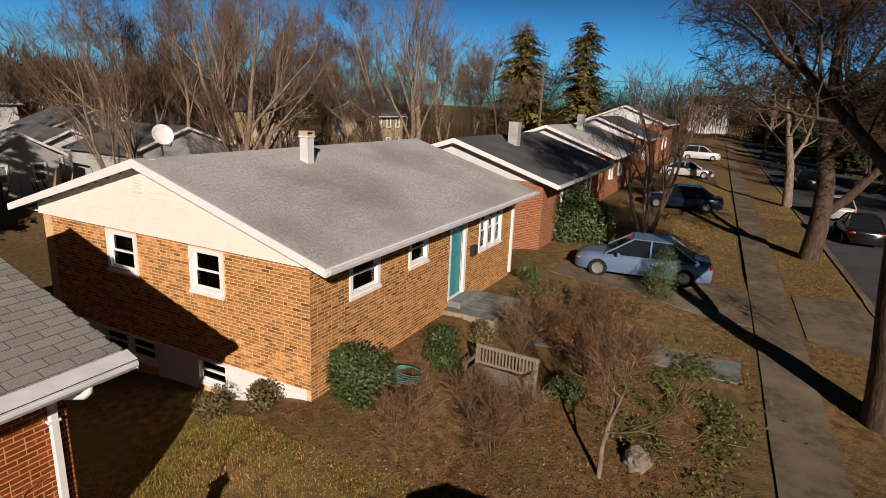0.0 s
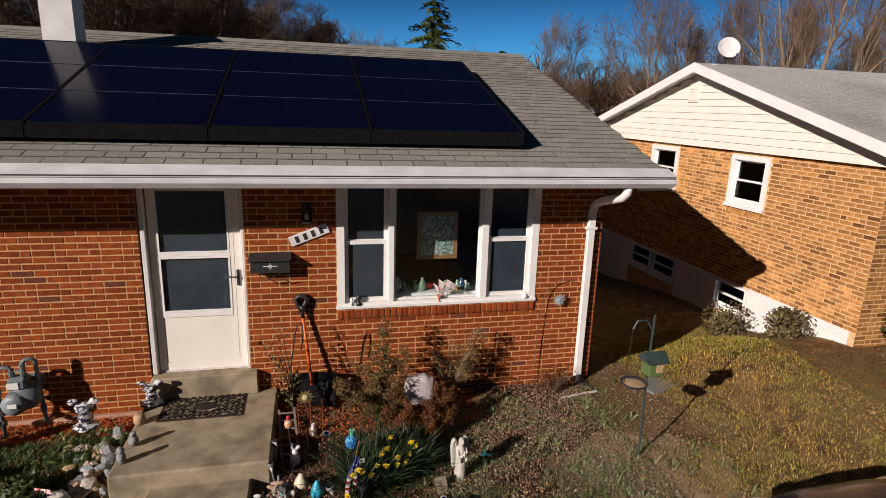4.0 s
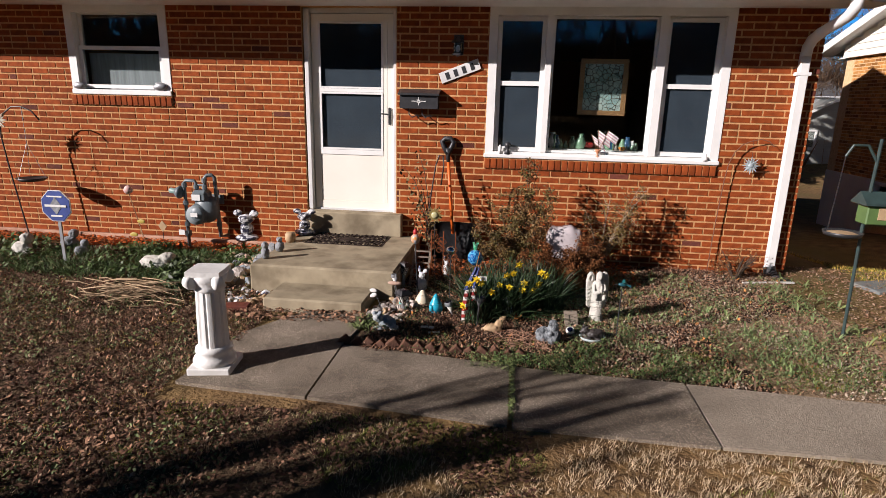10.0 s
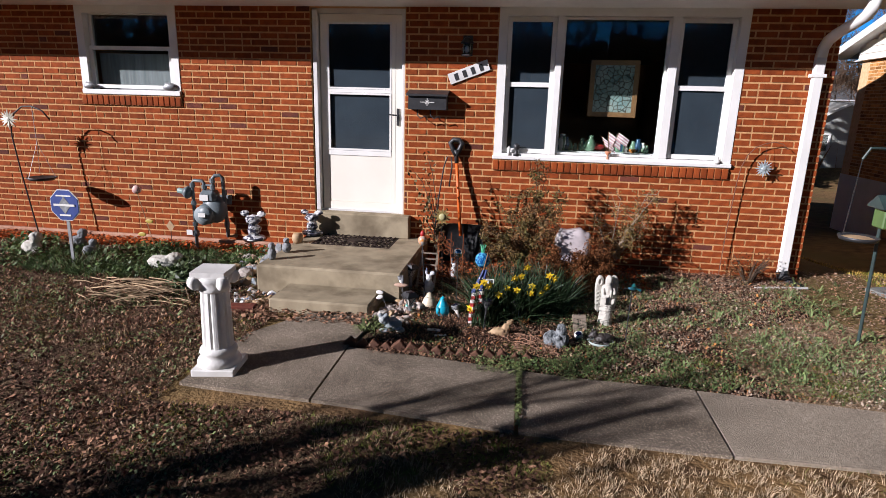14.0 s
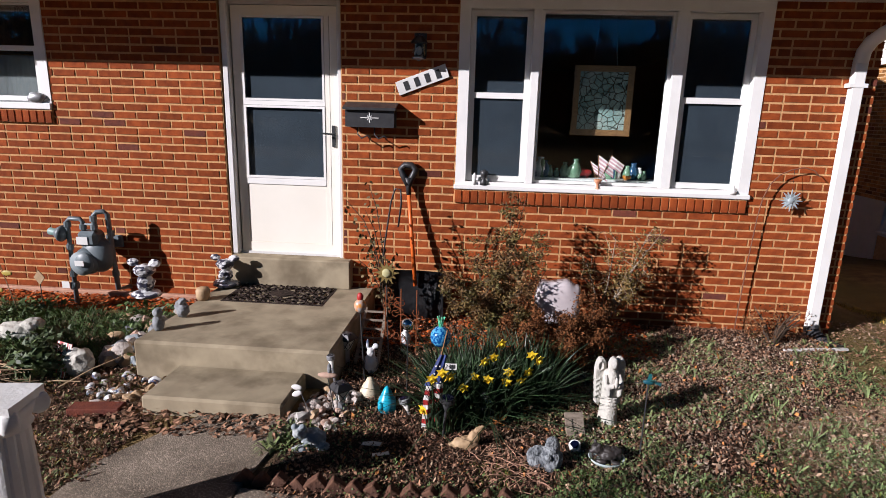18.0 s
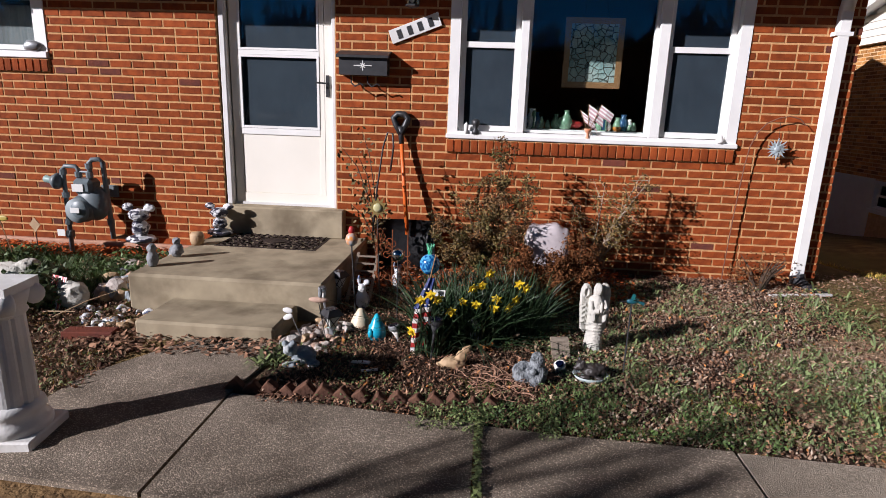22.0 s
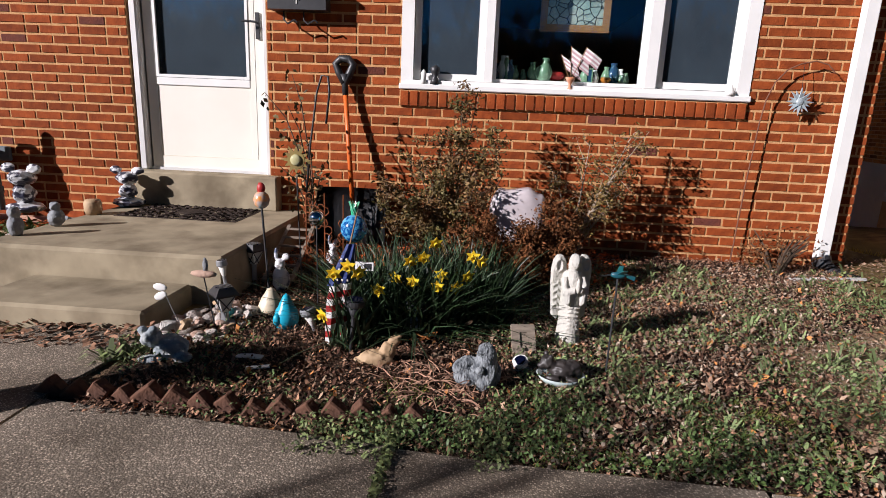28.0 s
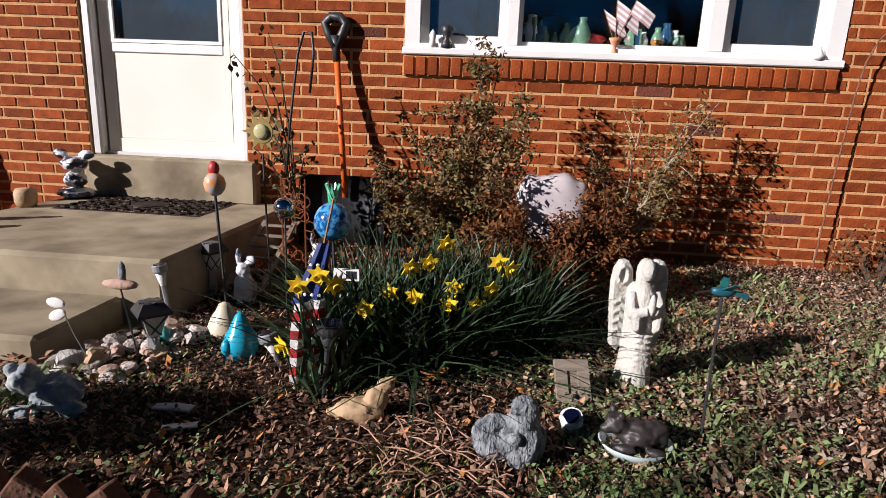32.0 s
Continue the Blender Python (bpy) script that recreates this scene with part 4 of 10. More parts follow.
part("border", frame_bm(-0.42, 0.42, -0.25, 0.25, 0, 0.012, 0.03), M["mat"], dm)
part("border", frame_bm(-0.42, 0.42, -0.25, 0.25, 0, 0.012, 0.03), M["mat"], dm).matrix_basis = Matrix()
for o in dm.children:
    bm = bmesh.new(); bm.from_mesh(o.data)
    bmesh.ops.transform(bm, matrix=Matrix.Rotation(radians(-90), 4, "X"), verts=bm.verts)
    bm.to_mesh(o.data); bm.free()
bpy.data.objects.remove(dm.children[1])
scr = bmesh.new()
rr = random.Random(8)
for i in range(13):
    for j in range(7):
        x, y = -0.36 + i * 0.06, -0.2 + j * 0.066
        if abs(x) < 0.11 and abs(y) < 0.09:
            continue
        a0 = rr.random() * 6
        pts = [(x + 0.028 * math.cos(a0 + t * 0.9), y + 0.028 * math.sin(a0 + t * 0.9), 0.006) for t in range(6)]
        tube_bm(pts, 0.007, 4, scr)
tagged(part("scrollwork", scr, M["mat"], dm), kind="stuff")
part("center_oval", lathe_bm([(0, 0.002), (0.09, 0.002), (0.09, 0.01), (0, 0.012)], 18), M["mat"], dm).scale = (1.2, 0.9, 1)

# ---- walkway of four slabs ----
slabs = [[(-1.70, -3.16), (-0.835, -3.24), (-0.835, -2.52), (-0.765, -1.87), (-1.34, -1.87), (-1.66, -2.38)],
         [(-0.82, -3.24), (0.36, -3.34), (0.36, -2.56), (-0.30, -2.54), (-0.82, -2.50)],
         [(0.385, -3.34), (1.475, -3.36), (1.475, -2.66), (0.385, -2.57)],
         [(1.49, -3.36), (3.4, -3.40), (3.4, -2.80), (1.49, -2.67)]]
for k, q in enumerate(slabs):
    strip("walkway_slab", q, 0.022, 0.2, M["walkway"] if k < 3 else M["walkway_worn"], "worn exposed-aggregate concrete walkway slab" if k < 3 else "pale smooth worn concrete walkway slab", "walkway")

# ---- neighbouring house details ----
def simple_window(parent, wall_axis, pos, a0, a1, z0, z1, out, w=0.09, label="white double-hung window", glassy=None):
    """A double-hung window in a wall: axis x means a wall that runs along x at y = pos, looking along out."""
    fr = frame_bm(a0, a1, z0, z1, -0.03, 0.12, w)
    sash = bmesh.new()
    zm = (z0 + z1) / 2
    join_bm(sash, frame_bm(a0 + w, a1 - w, z0 + w, zm + 0.02, 0.02, 0.05, 0.035))
    join_bm(sash, frame_bm(a0 + w, a1 - w, zm - 0.02, z1 - w, 0.05, 0.08, 0.035))
    gl = box_bm(a0 + w, a1 - w, 0.055, 0.06, z0 + w, z1 - w)
    bk = box_bm(a0 + w, a1 - w, 0.062, 0.085, z0 + w, z1 - w)
    sl = box_bm(a0 - 0.02, a1 + 0.02, -0.06, -0.02, z0 - 0.04, z0 + 0.02)
    mm = Matrix.Translation((0, pos, 0)) if wall_axis == "x" else Matrix.Translation((pos, 0, 0)) @ Matrix(((0, 1, 0, 0), (1, 0, 0, 0), (0, 0, 1, 0), (0, 0, 0, 1)))
    for b in (fr, sash, gl, bk, sl):
        bmesh.ops.transform(b, matrix=mm, verts=b.verts)
        bmesh.ops.recalc_face_normals(b, faces=b.faces[:])
    wob = part("window", fr, M["white"], parent, label)
    part("sash", sash, M["white"], wob)
    g = part("pane", gl, M["glass"], wob)
    g.visible_shadow = False
    part("blind", bk, glassy or M["screen"], wob)
    part("window_sill", sl, M["white"], wob)
    return wob


for y0, y1 in ((1.97, 2.88), (4.46, 5.43)):
    simple_window(neighbor, "y", NX0, y0, y1, 1.81, 2.71, -1)
for x0, x1, z0, z1 in ((8.46, 9.52, 1.85, 2.72), (10.72, 11.62, 1.92, 2.72)):
    simple_window(neighbor, "x", NY0, x0, x1, z0, z1, -1)
for x0, x1 in ((14.75, 15.33), (15.33, 15.92), (15.92, 16.5)):
    simple_window(neighbor, "x", NY0, x0, x1, 1.45, 2.62, -1, 0.06)
nd = part("front_door", box_bm(12.95, 13.70, NY0 + 0.06, NY0 + 0.11, 0.52, 2.56, 0.005), M["teal"], neighbor, "teal front door standing in a white frame")
part("door_casing", frame_bm(12.85, 13.85, 0.50, 2.62, NY0 - 0.01, NY0 + 0.14, 0.09, 0.03), M["white"], nd)
part("storm_door_edge", box_bm(13.68, 13.80, NY0 - 0.06, NY0 + 0.02, 0.52, 2.56), M["white"], nd)
part("letter_box", box_bm(14.15, 14.45, NY0 - 0.12, NY0 - 0.006, 1.45, 1.75, 0.02), M["black"], neighbor)
# cream lap siding in the gable
lap = bmesh.new()
for k in range(12):
    z = 2.78 + k * 0.128
    half = min(NY1 - 3.81, max(0.12, (4.235 - z - 0.065) / 0.3055))
    join_bm(lap, prism_bm([(NX0 - 0.102, z), (NX0 + 0.02, z), (NX0 + 0.02, z + 0.13), (NX0 - 0.086, z + 0.13)], "y", 3.81 - half, 3.81 + half))
part("lap_siding", lap, M["siding"], neighbor, "cream lap siding")
vent = part("gable_vent", box_bm(NX0 - 0.115, NX0 - 0.06, 3.95, 4.25, 3.62, 3.92), M["siding"], neighbor)
for k in range(5):
    part("slat", box_bm(NX0 - 0.130, NX0 - 0.115, 3.97, 4.23, 3.65 + k * 0.055, 3.675 + k * 0.055), M["siding"], vent)
NSL = (4.34 - 2.95) / (3.81 + 0.74)
for s in (1, -1):
    y1 = 3.81 - s * 4.55
    part("rake_board", prism_bm([(y1, 2.955), (3.81, 4.345), (3.81, 4.17), (y1, 2.80)], "x", 6.90, 6.932), M["white"], neighbor, "white rake board")
    part("rake_soffit", prism_bm([(y1, 2.87), (3.81, 4.26), (3.81, 4.24), (y1, 2.85)], "x", 6.932, NX0), M["white"], neighbor)
    part("eave_soffit", box_bm(7.28, 17.85, *sorted((y1 + s * 0.02, 3.81 - s * 3.9)), 2.78, 2.81), M["white"], neighbor)
part("gutter", prism_bm([(-0.86, 2.95), (-0.845, 2.95), (-0.83, 2.86), (-0.75, 2.86), (-0.75, 2.84), (-0.84, 2.84), (-0.86, 2.90)], "x", 6.92, 17.85), M["gutter"], neighbor)
part("fascia", box_bm(6.92, 17.85, -0.75, -0.73, 2.79, 2.94), M["white"], neighbor)
nds = part("downspout", box_bm(17.36, 17.46, NY0 - 0.09, NY0 - 0.01, 0.2, 2.5), M["white"], neighbor)
part("elbow", tube_bm([(17.41, NY0 - 0.05, 2.45), (17.45, NY0 - 0.15, 2.6), (17.75, -0.7, 2.82)], 0.045, 6), M["white"], nds)
nch = part("chimney", box_bm(10.81, 11.05, 2.84, 3.08, 3.9, 4.66), M["white_old"], neighbor, "white masonry chimney")
part("chimney_cap", box_bm(10.78, 11.08, 2.81, 3.11, 4.66, 4.71, 0.01), M["white_old"], nch)
part("chimney_cowl", frame_bm(10.79, 11.07, 4.71, 4.82, 2.83, 3.09, 0.025), mat("buff_clay", (0.50, 0.38, 0.24), 0.8), nch)
# shingle courses in the pale roof
n_roof = [o for o in neighbor.children if o.name.startswith("roof")][0]
for k in range(34):
    y = -0.72 + k * 0.133
    z = 2.95 + (y + 0.74) * NSL
    part("shingle_course", prism_bm([(y, z + 0.0035), (y + 0.14, z + 0.14 * NSL + 0.0025), (y + 0.14, z + 0.14 * NSL - 0.004), (y, z - 0.004)], "x", 6.935, 17.845), M["shingle_n"], n_roof)
dish = empty("satellite_dish", (8.1, 4.45, 4.14), 0, "white satellite dish on a short mast at the ridge", "dish")
dbm = lathe_bm([(0, 0), (0.12, 0.01), (0.20, 0.035), (0.25, 0.07), (0.255, 0.08), (0.24, 0.075), (0.20, 0.045), (0.12, 0.02), (0, 0.01)], 24)
bmesh.ops.transform(dbm, matrix=Matrix.Translation((0, 0, 0.62)) @ Matrix.Rotation(radians(62), 4, "X") @ Matrix.Rotation(radians(-20), 4, "Y"), verts=dbm.verts)
dbm_ob = part("reflector", dbm, M["white_old"], dish, smooth=True)
dish.scale = (0.85, 0.85, 0.9)
part("mast", tube_bm([(0, 0.0, -0.1), (0, 0.05, 0.35), (0, 0.06, 0.62)], 0.025, 8), M["black"], dish)
part("arm", tube_bm([(0, 0.02, 0.42), (-0.06, -0.35, 0.40), (-0.06, -0.42, 0.5)], 0.015, 6), M["black"], dish)
# painted foundation
fnd = part("foundation", box_bm(NX0 - 0.012, NX0, NY0 + 0.1, 1.98, -1.0, 0.405), M["white"], neighbor, "white painted foundation wall")
for y0, y1 in ((2.87, 4.08), (5.92, NY1)):
    part("foundation", box_bm(NX0 - 0.012, NX0, y0, y1, -1.4, 0.405), M["white"], neighbor)
for y0, y1 in ((2.0, 2.85), (4.1, 5.0), (5.0, 5.9)):
    simple_window(neighbor, "y", NX0, y0, y1, -0.15, 0.38, -1, 0.05, "small basement window")
# flagstone stoop
M["slate"] = mat("slate_flag", (0.15, 0.17, 0.17), 0.8, col2=(0.22, 0.22, 0.20), scale=4, bump=0.3, bscale=50, obj_var=0.25)
stoop = part("stoop", box_bm(12.6, 14.6, -1.55, NY0, -0.5, 0.32), M["concrete"])
tagged(stoop, "low stoop paved with slate flags at the teal door", "stoop", kind="structure")
for i in range(4):
    for j in range(3):
        o = part("flagstone", box_bm(12.61 + i * 0.498, 13.09 + i * 0.498, -1.53 + j * 0.48, -1.08 + j * 0.48, 0.318, 0.335, 0.005), M["slate"], stoop)
part("door_step", box_bm(12.9, 13.9, -0.45, NY0, 0.3, 0.50), M["slate"], stoop)
for k in range(2):
    strip("stoop_step", [(12.9, -1.95 - 0.4 * k), (14.2, -1.95 - 0.4 * k), (14.2, -1.55 - 0.4 * k), (12.9, -1.55 - 0.4 * k)], 0.28 - 0.13 * k, 0.3, M["slate"], "slate step of the neighbouring stoop", "step")
strip("neighbor_walk", [(12.9, -2.4), (14.2, -2.4), (15.2, -5.0), (15.6, -7.3), (14.4, -7.3), (14.0, -5.0)], 0.02, 0.2, M["slate"], "dark slate path across the neighbouring yard", "path")
long_strip("sidewalk", -40, 160, (-10.6, -4.6), (-9.4, -3.4), 0.03, 0.2, M["sidewalk"], "pale concrete sidewalk along the street", "sidewalk")
strip("driveway", [(18.9, -1.2), (22.6, -1.2), (22.6, -7.5), (18.6, -7.6)], 0.02, 0.2, M["sidewalk"], "concrete driveway with a parked car", "driveway")
strip("driveway_apron", [(18.4, -9.0), (22.8, -8.9), (24.0, -11.0), (17.2, -11.0)], 0.025, 0.2, M["sidewalk"], "concrete driveway apron across the verge", "driveway")
long_strip("kerb", -40, 160, (-13.35, -7.35), (-13.1, -7.1), 0.06, 0.4, M["sidewalk"], "concrete kerb along the street", "kerb")
long_strip("road", -40, 160, (-22.5, -16.5), (-13.36, -7.36), 0.015, 0.3, M["asphalt"], "dark asphalt street", "road")

# ---- laying the bricks and cladding last ----
rng = random.Random(11)
ztop = 1.0
z_start = 1.0 - 17 * COURSE
fb = brick_runs(-6.6, HX1, z_start, SOF - 0.02, [(a - 0.003, b + 0.003, c - (0.115 if k != "door" else 0.0), d) for k, (a, b, c, d) in OPEN.items()], rng)
lay_bricks(front_wall, fb, lambda u, d, z: (u, 0.0 - d, z), lambda u, d, z: (u, -d, z), lambda u, z: u > -0.9 and z < 1.05 and z > -0.02, M["brick"], M["brick_dark"], rng)
eb = brick_runs(0.0, 2.6, z_start, SOF + 0.05, [], rng)
lay_bricks(end_wall, eb, lambda u, d, z: (HX1 - 0.008 + d, u, z), None, lambda u, z: False, M["brick"], M["brick_dark"], rng)
N_SILLS = ((1.97, 2.88, 1.765, True), (4.46, 5.43, 1.765, True), (8.46, 9.52, 1.805, False), (10.72, 11.62, 1.875, False))
rowlock = brick_mesh("brick", [(0, 0.0577, 0, 0.104, 0.0)], lambda u, dep, z: (u, -0.004 - dep, z), M["nbrick"])
rowlock_end = brick_mesh("brick", [(0, 0.0577, 0, 0.104, 0.0)], lambda u, dep, z: (-0.004 - dep, u, z), M["nbrick"])
for a0, a1, zt, end in N_SILLS:
    led = part("brick_sill", box_bm(a0, a1, NY0 - 0.006, NY0 + 0.05, zt - 0.11, zt) if not end else box_bm(NX0 - 0.006, NX0 + 0.05, a0, a1, zt - 0.11, zt), M["nmortar"], neighbor)
    for k in range(int((a1 - a0) / 0.0677)):
        o = new("brick", rowlock_end if end else rowlock)
        o.parent = led
        o.location = (NX0 - 0.004, a0 + 0.005 + k * 0.0677, zt - 0.107) if end else (a0 + 0.005 + k * 0.0677, NY0 - 0.004, zt - 0.107)
M["nbrick_dark"] = mat("umber_brick", (0.27, 0.12, 0.04), 0.85, col2=(0.17, 0.075, 0.028), scale=9, bump=0.3, bscale=90, obj_var=0.2, island=0.35)
nb = brick_runs(NY0, NY1 - 0.3, 0.41, 2.79, [(1.95, 2.90, 1.80, 2.74), (4.44, 5.45, 1.80, 2.74)], rng)
lay_bricks(n_end, nb, lambda u, d, z: (NX0 + 0.001 - d, u, z), lambda u, d, z: (-d, u, z), lambda u, z: u < 2.4 and 1.0 < z < 2.8, M["nbrick"], M["nbrick_dark"], rng)
nb = brick_runs(NX0, NX1, -0.1, 2.79, [(8.44, 9.54, 1.83, 2.75), (10.70, 11.64, 1.90, 2.75), (12.85, 13.85, 0.45, 2.65), (14.73, 16.52, 1.43, 2.65)], rng)
lay_bricks(n_front, nb, lambda u, d, z: (u, NY0 + 0.001 - d, z), None, lambda u, z: False, M["nbrick"], M["nbrick_dark"], rng)

# ---- trees ----
def grow(rng, height, trunk_r, levels=5, spread=0.5, first=0.3, twig_n=2, up=0.25, lean=(0, 0), forks=3, multi=1, droop=0.0, tip=0.006):
    """A bare tree: trunk and limbs, and twigs, as two vertex and face lists."""
    limbs_v, limbs_f, twigs_v, twigs_f = [], [], [], []

    def tube(vs, fs, pts, rs, seg):
        base = len(vs)
        side = None
        for i, p in enumerate(pts):
            d = (pts[min(i + 1, len(pts) - 1)] - pts[max(i - 1, 0)]).normalized()
            side = d.orthogonal().normalized() if side is None else (side - d * side.dot(d)).normalized()
            upv = d.cross(side)
            for k in range(seg):
                a = 2 * math.pi * k / seg
                vs.append(p + (side * math.cos(a) + upv * math.sin(a)) * rs[i])
        for i in range(len(pts) - 1):
            for k in range(seg):
                a, b = base + i * seg + k, base + i * seg + (k + 1) % seg
                fs.append((a, b, b + seg, a + seg))

    def branch(p, d, length, r, lev):
        n = 4 if lev < 3 else 3
        pts, rs = [p], [r]
        dd = d.copy()
        for i in range(n):
            wob = 0.16 + 0.05 * lev
            dd = (dd + Vector((rng.uniform(-wob, wob), rng.uniform(-wob, wob), rng.uniform(-wob * 0.5, wob * 0.7) + (up * 0.25 if lev > 0 else 0) - droop * max(0, lev - 2)))).normalized()
            pts.append(pts[-1] + dd * (length / n))
            rs.append(r * (1 - 0.45 * (i + 1) / n))
        thin = lev >= levels - 1
        if lev >= levels:
            u = dd.orthogonal().normalized() * max(r, tip)
            n0 = len(twigs_v)
            twigs_v.extend((pts[0] - u, pts[0] + u, pts[2] + u * 0.5, pts[-1], pts[2] - u * 0.5))
            twigs_f.append((n0, n0 + 1, n0 + 2, n0 + 3, n0 + 4))
            return
        tube(twigs_v if thin else limbs_v, twigs_f if thin else limbs_f, pts, rs, (9 if lev == 0 else 6) if lev < 2 else (4 if not thin else 3))
        kids = forks if lev < levels - 2 else forks + twig_n + (1 if lev == levels - 1 else 0)
        for k in range(kids):
            t = first + (1 - first) * (k + rng.random()) / kids if lev == 0 else 0.25 + 0.75 * (k + rng.random()) / kids
            j = min(n - 1, int(t * n))
            q = pts[j].lerp(pts[j + 1], t * n - j)
            ax = Vector((rng.uniform(-1, 1), rng.uniform(-1, 1), rng.uniform(-0.2, 0.6)))
            ax = (ax - dd * ax.dot(dd)).normalized()
            fan = spread * (1.0 if lev < levels - 2 else 1.45)
            nd = (dd * (1 - min(0.85, fan * rng.uniform(0.5, 1.0))) + ax * fan * rng.uniform(0.7, 1.3)).normalized()
            branch(q, nd, length * (rng.uniform(0.5, 0.72) if lev < levels - 1 else rng.uniform(0.42, 0.85)), max(0.004, r * (1 - 0.4 * t) * rng.uniform(0.42, 0.62)), lev + 1)
        branch(pts[-1], dd, length * rng.uniform(0.5, 0.7), rs[-1] * 0.95, lev + 1)

    for m in range(multi):
        a = 2 * math.pi * m / multi + rng.random()
        off = Vector((math.cos(a), math.sin(a), 0)) * (0 if multi == 1 else trunk_r * 1.2)
        d0 = Vector((lean[0], lean[1], 1)) + off.normalized() * (0.28 if multi > 1 else 0)
        branch(off + Vector((0, 0, -0.3)), d0.normalized(), height * 0.45, trunk_r, 0)
    return limbs_v, limbs_f, twigs_v, twigs_f


def bare_tree(at, label, seed, name="bare_tree", category="tree", bark="bark", group="", rz=0.0, twig="twig", **kw):
    rng_t = random.Random(seed)
    lv, lf, tv_, tf_ = grow(rng_t, **kw)
    t = empty(name, at, rz, label, category, group)
    solid("trunk", lv, lf, M[bark], t, smooth=True)
    solid("crown", tv_, tf_, M[twig], t, "bare brown twigs")
    return t


def conifer(at, h, r, seed, label, material="conifer", open_crown=0.0):
    rng_t = random.Random(seed)
    t = empty("conifer_tree", at, 0, label, "tree")
    part("trunk", tube_bm([(0, 0, -0.3), (0.05, 0, h * 0.5), (0, 0, h * 0.98)], [h * 0.016, h * 0.011, 0.02], 7), M["bark_dark"], t)
    vs, fs = [], []
    layers = int(h * 2.6)
    for i in range(layers):
        z = h * (0.10 + 0.90 * i / layers)
        rr_ = r * (1 - i / layers) ** 0.8 * rng_t.uniform(0.75, 1.1) + 0.32
        if open_crown:
            z = h * (0.28 + 0.72 * i / layers)
            rr_ = r * math.sqrt(max(0.05, 1 - (i / layers - 0.25) ** 2 * 1.6)) * rng_t.uniform(0.35, 0.85)
        nb_ = int(7 + 6 * (1 - i / layers))
        for k in range(nb_):
            if rng_t.random() < open_crown:
                continue
            a = rng_t.random() * 2 * math.pi
            L = rr_ * rng_t.uniform(0.6, 1.1)
            for s in range(14):
                t0 = 0.15 + 0.85 * s / 14
                c = Vector((math.cos(a) * L * t0, math.sin(a) * L * t0, z - 0.25 * L * t0 * t0 + rng_t.uniform(-0.08, 0.08)))
                w = 0.27 * L * (1.15 - t0 * 0.7) + 0.12
                q = Vector((rng_t.uniform(-1, 1), rng_t.uniform(-1, 1), rng_t.uniform(-0.35, 0.25))).normalized() * w
                q2 = Vector((-math.sin(a), math.cos(a), rng_t.uniform(-0.5, 0.3))) * w * rng_t.uniform(0.3, 0.8)
                n0 = len(vs)
                vs += [c - q * 0.5, c + q2 * 0.5, c + q * 0.7 + Vector((0, 0, -w * 0.3)), c - q2 * 0.5]
                fs += [(n0, n0 + 1, n0 + 2), (n0, n0 + 2, n0 + 3)]
    solid("crown", vs, fs, M[material], t, "dark green needled boughs")
    return t


def leaf_cloud(n, radius, squash, rng_t, size=(0.03, 0.06), hollow=0.35, lumps=7):
    """Leaf blades spread over several lumps, with an uneven outline."""
    cs = [(Vector((rng_t.uniform(-0.55, 0.55), rng_t.uniform(-0.55, 0.55), rng_t.uniform(0.1, 0.65))) * radius, rng_t.uniform(0.45, 0.75) * radius) for _ in range(lumps)]
    vs, fs = [], []
    for _ in range(n):
        c, cr = cs[rng_t.randrange(lumps)]
        d = Vector((rng_t.gauss(0, 1), rng_t.gauss(0, 1), rng_t.gauss(0.2, 1))).normalized()
        p = c + d * cr * (hollow + (1 - hollow) * rng_t.random() ** 0.5)
        p.z = abs(p.z) * squash
        s = rng_t.uniform(*size)
        u = Vector((rng_t.gauss(0, 1), rng_t.gauss(0, 1), rng_t.gauss(0, 0.8))).normalized()
        w = u.cross(d if abs(u.dot(d)) < 0.95 else Vector((0, 0, 1))).normalized() * s * 0.5
        n0 = len(vs)
        vs += [p - u * s, p + w, p + u * s, p - w]
        fs.append((n0, n0 + 1, n0 + 2, n0 + 3))
    return vs, fs


def shrub(at, radius, height, n, seed, label, material="leaf", size=(0.03, 0.06), stems=6, lumps=7, hollow=0.35, name="shrub"):
    rng_t = random.Random(seed)
    t = empty(name, (at[0], at[1], ground_z(at[0], at[1]) if len(at) < 3 else at[2]), 0, label, "shrub")
    vs, fs = leaf_cloud(n, radius, height / radius, rng_t, size, hollow, lumps)
    solid("foliage", vs, fs, M[material], t)
    bm = bmesh.new()
    for k in range(stems):
        a = rng_t.random() * 6.28
        e = Vector((math.cos(a) * radius * 0.6, math.sin(a) * radius * 0.6, height * rng_t.uniform(0.6, 0.95)))
        tube_bm([(0, 0, -0.05), e * 0.5 + Vector((0, 0, height * 0.1)), e], [0.012, 0.008, 0.003], 4, bm)
    part("stem", bm, M["bark_dark"], t)
    return t


def twiggy(at, h, seed, label, multi=6, bark="twig", r=0.012, name="bare_shrub", levels=3, twig="twig", **kw):
    args = dict(height=h * 1.25, trunk_r=r, levels=levels, spread=0.45, first=0.2, twig_n=1, multi=multi, forks=3)
    args.update(kw)
    return bare_tree((at[0], at[1], ground_z(at[0], at[1])), label, seed, name, "shrub", bark, "", 0, twig, **args)


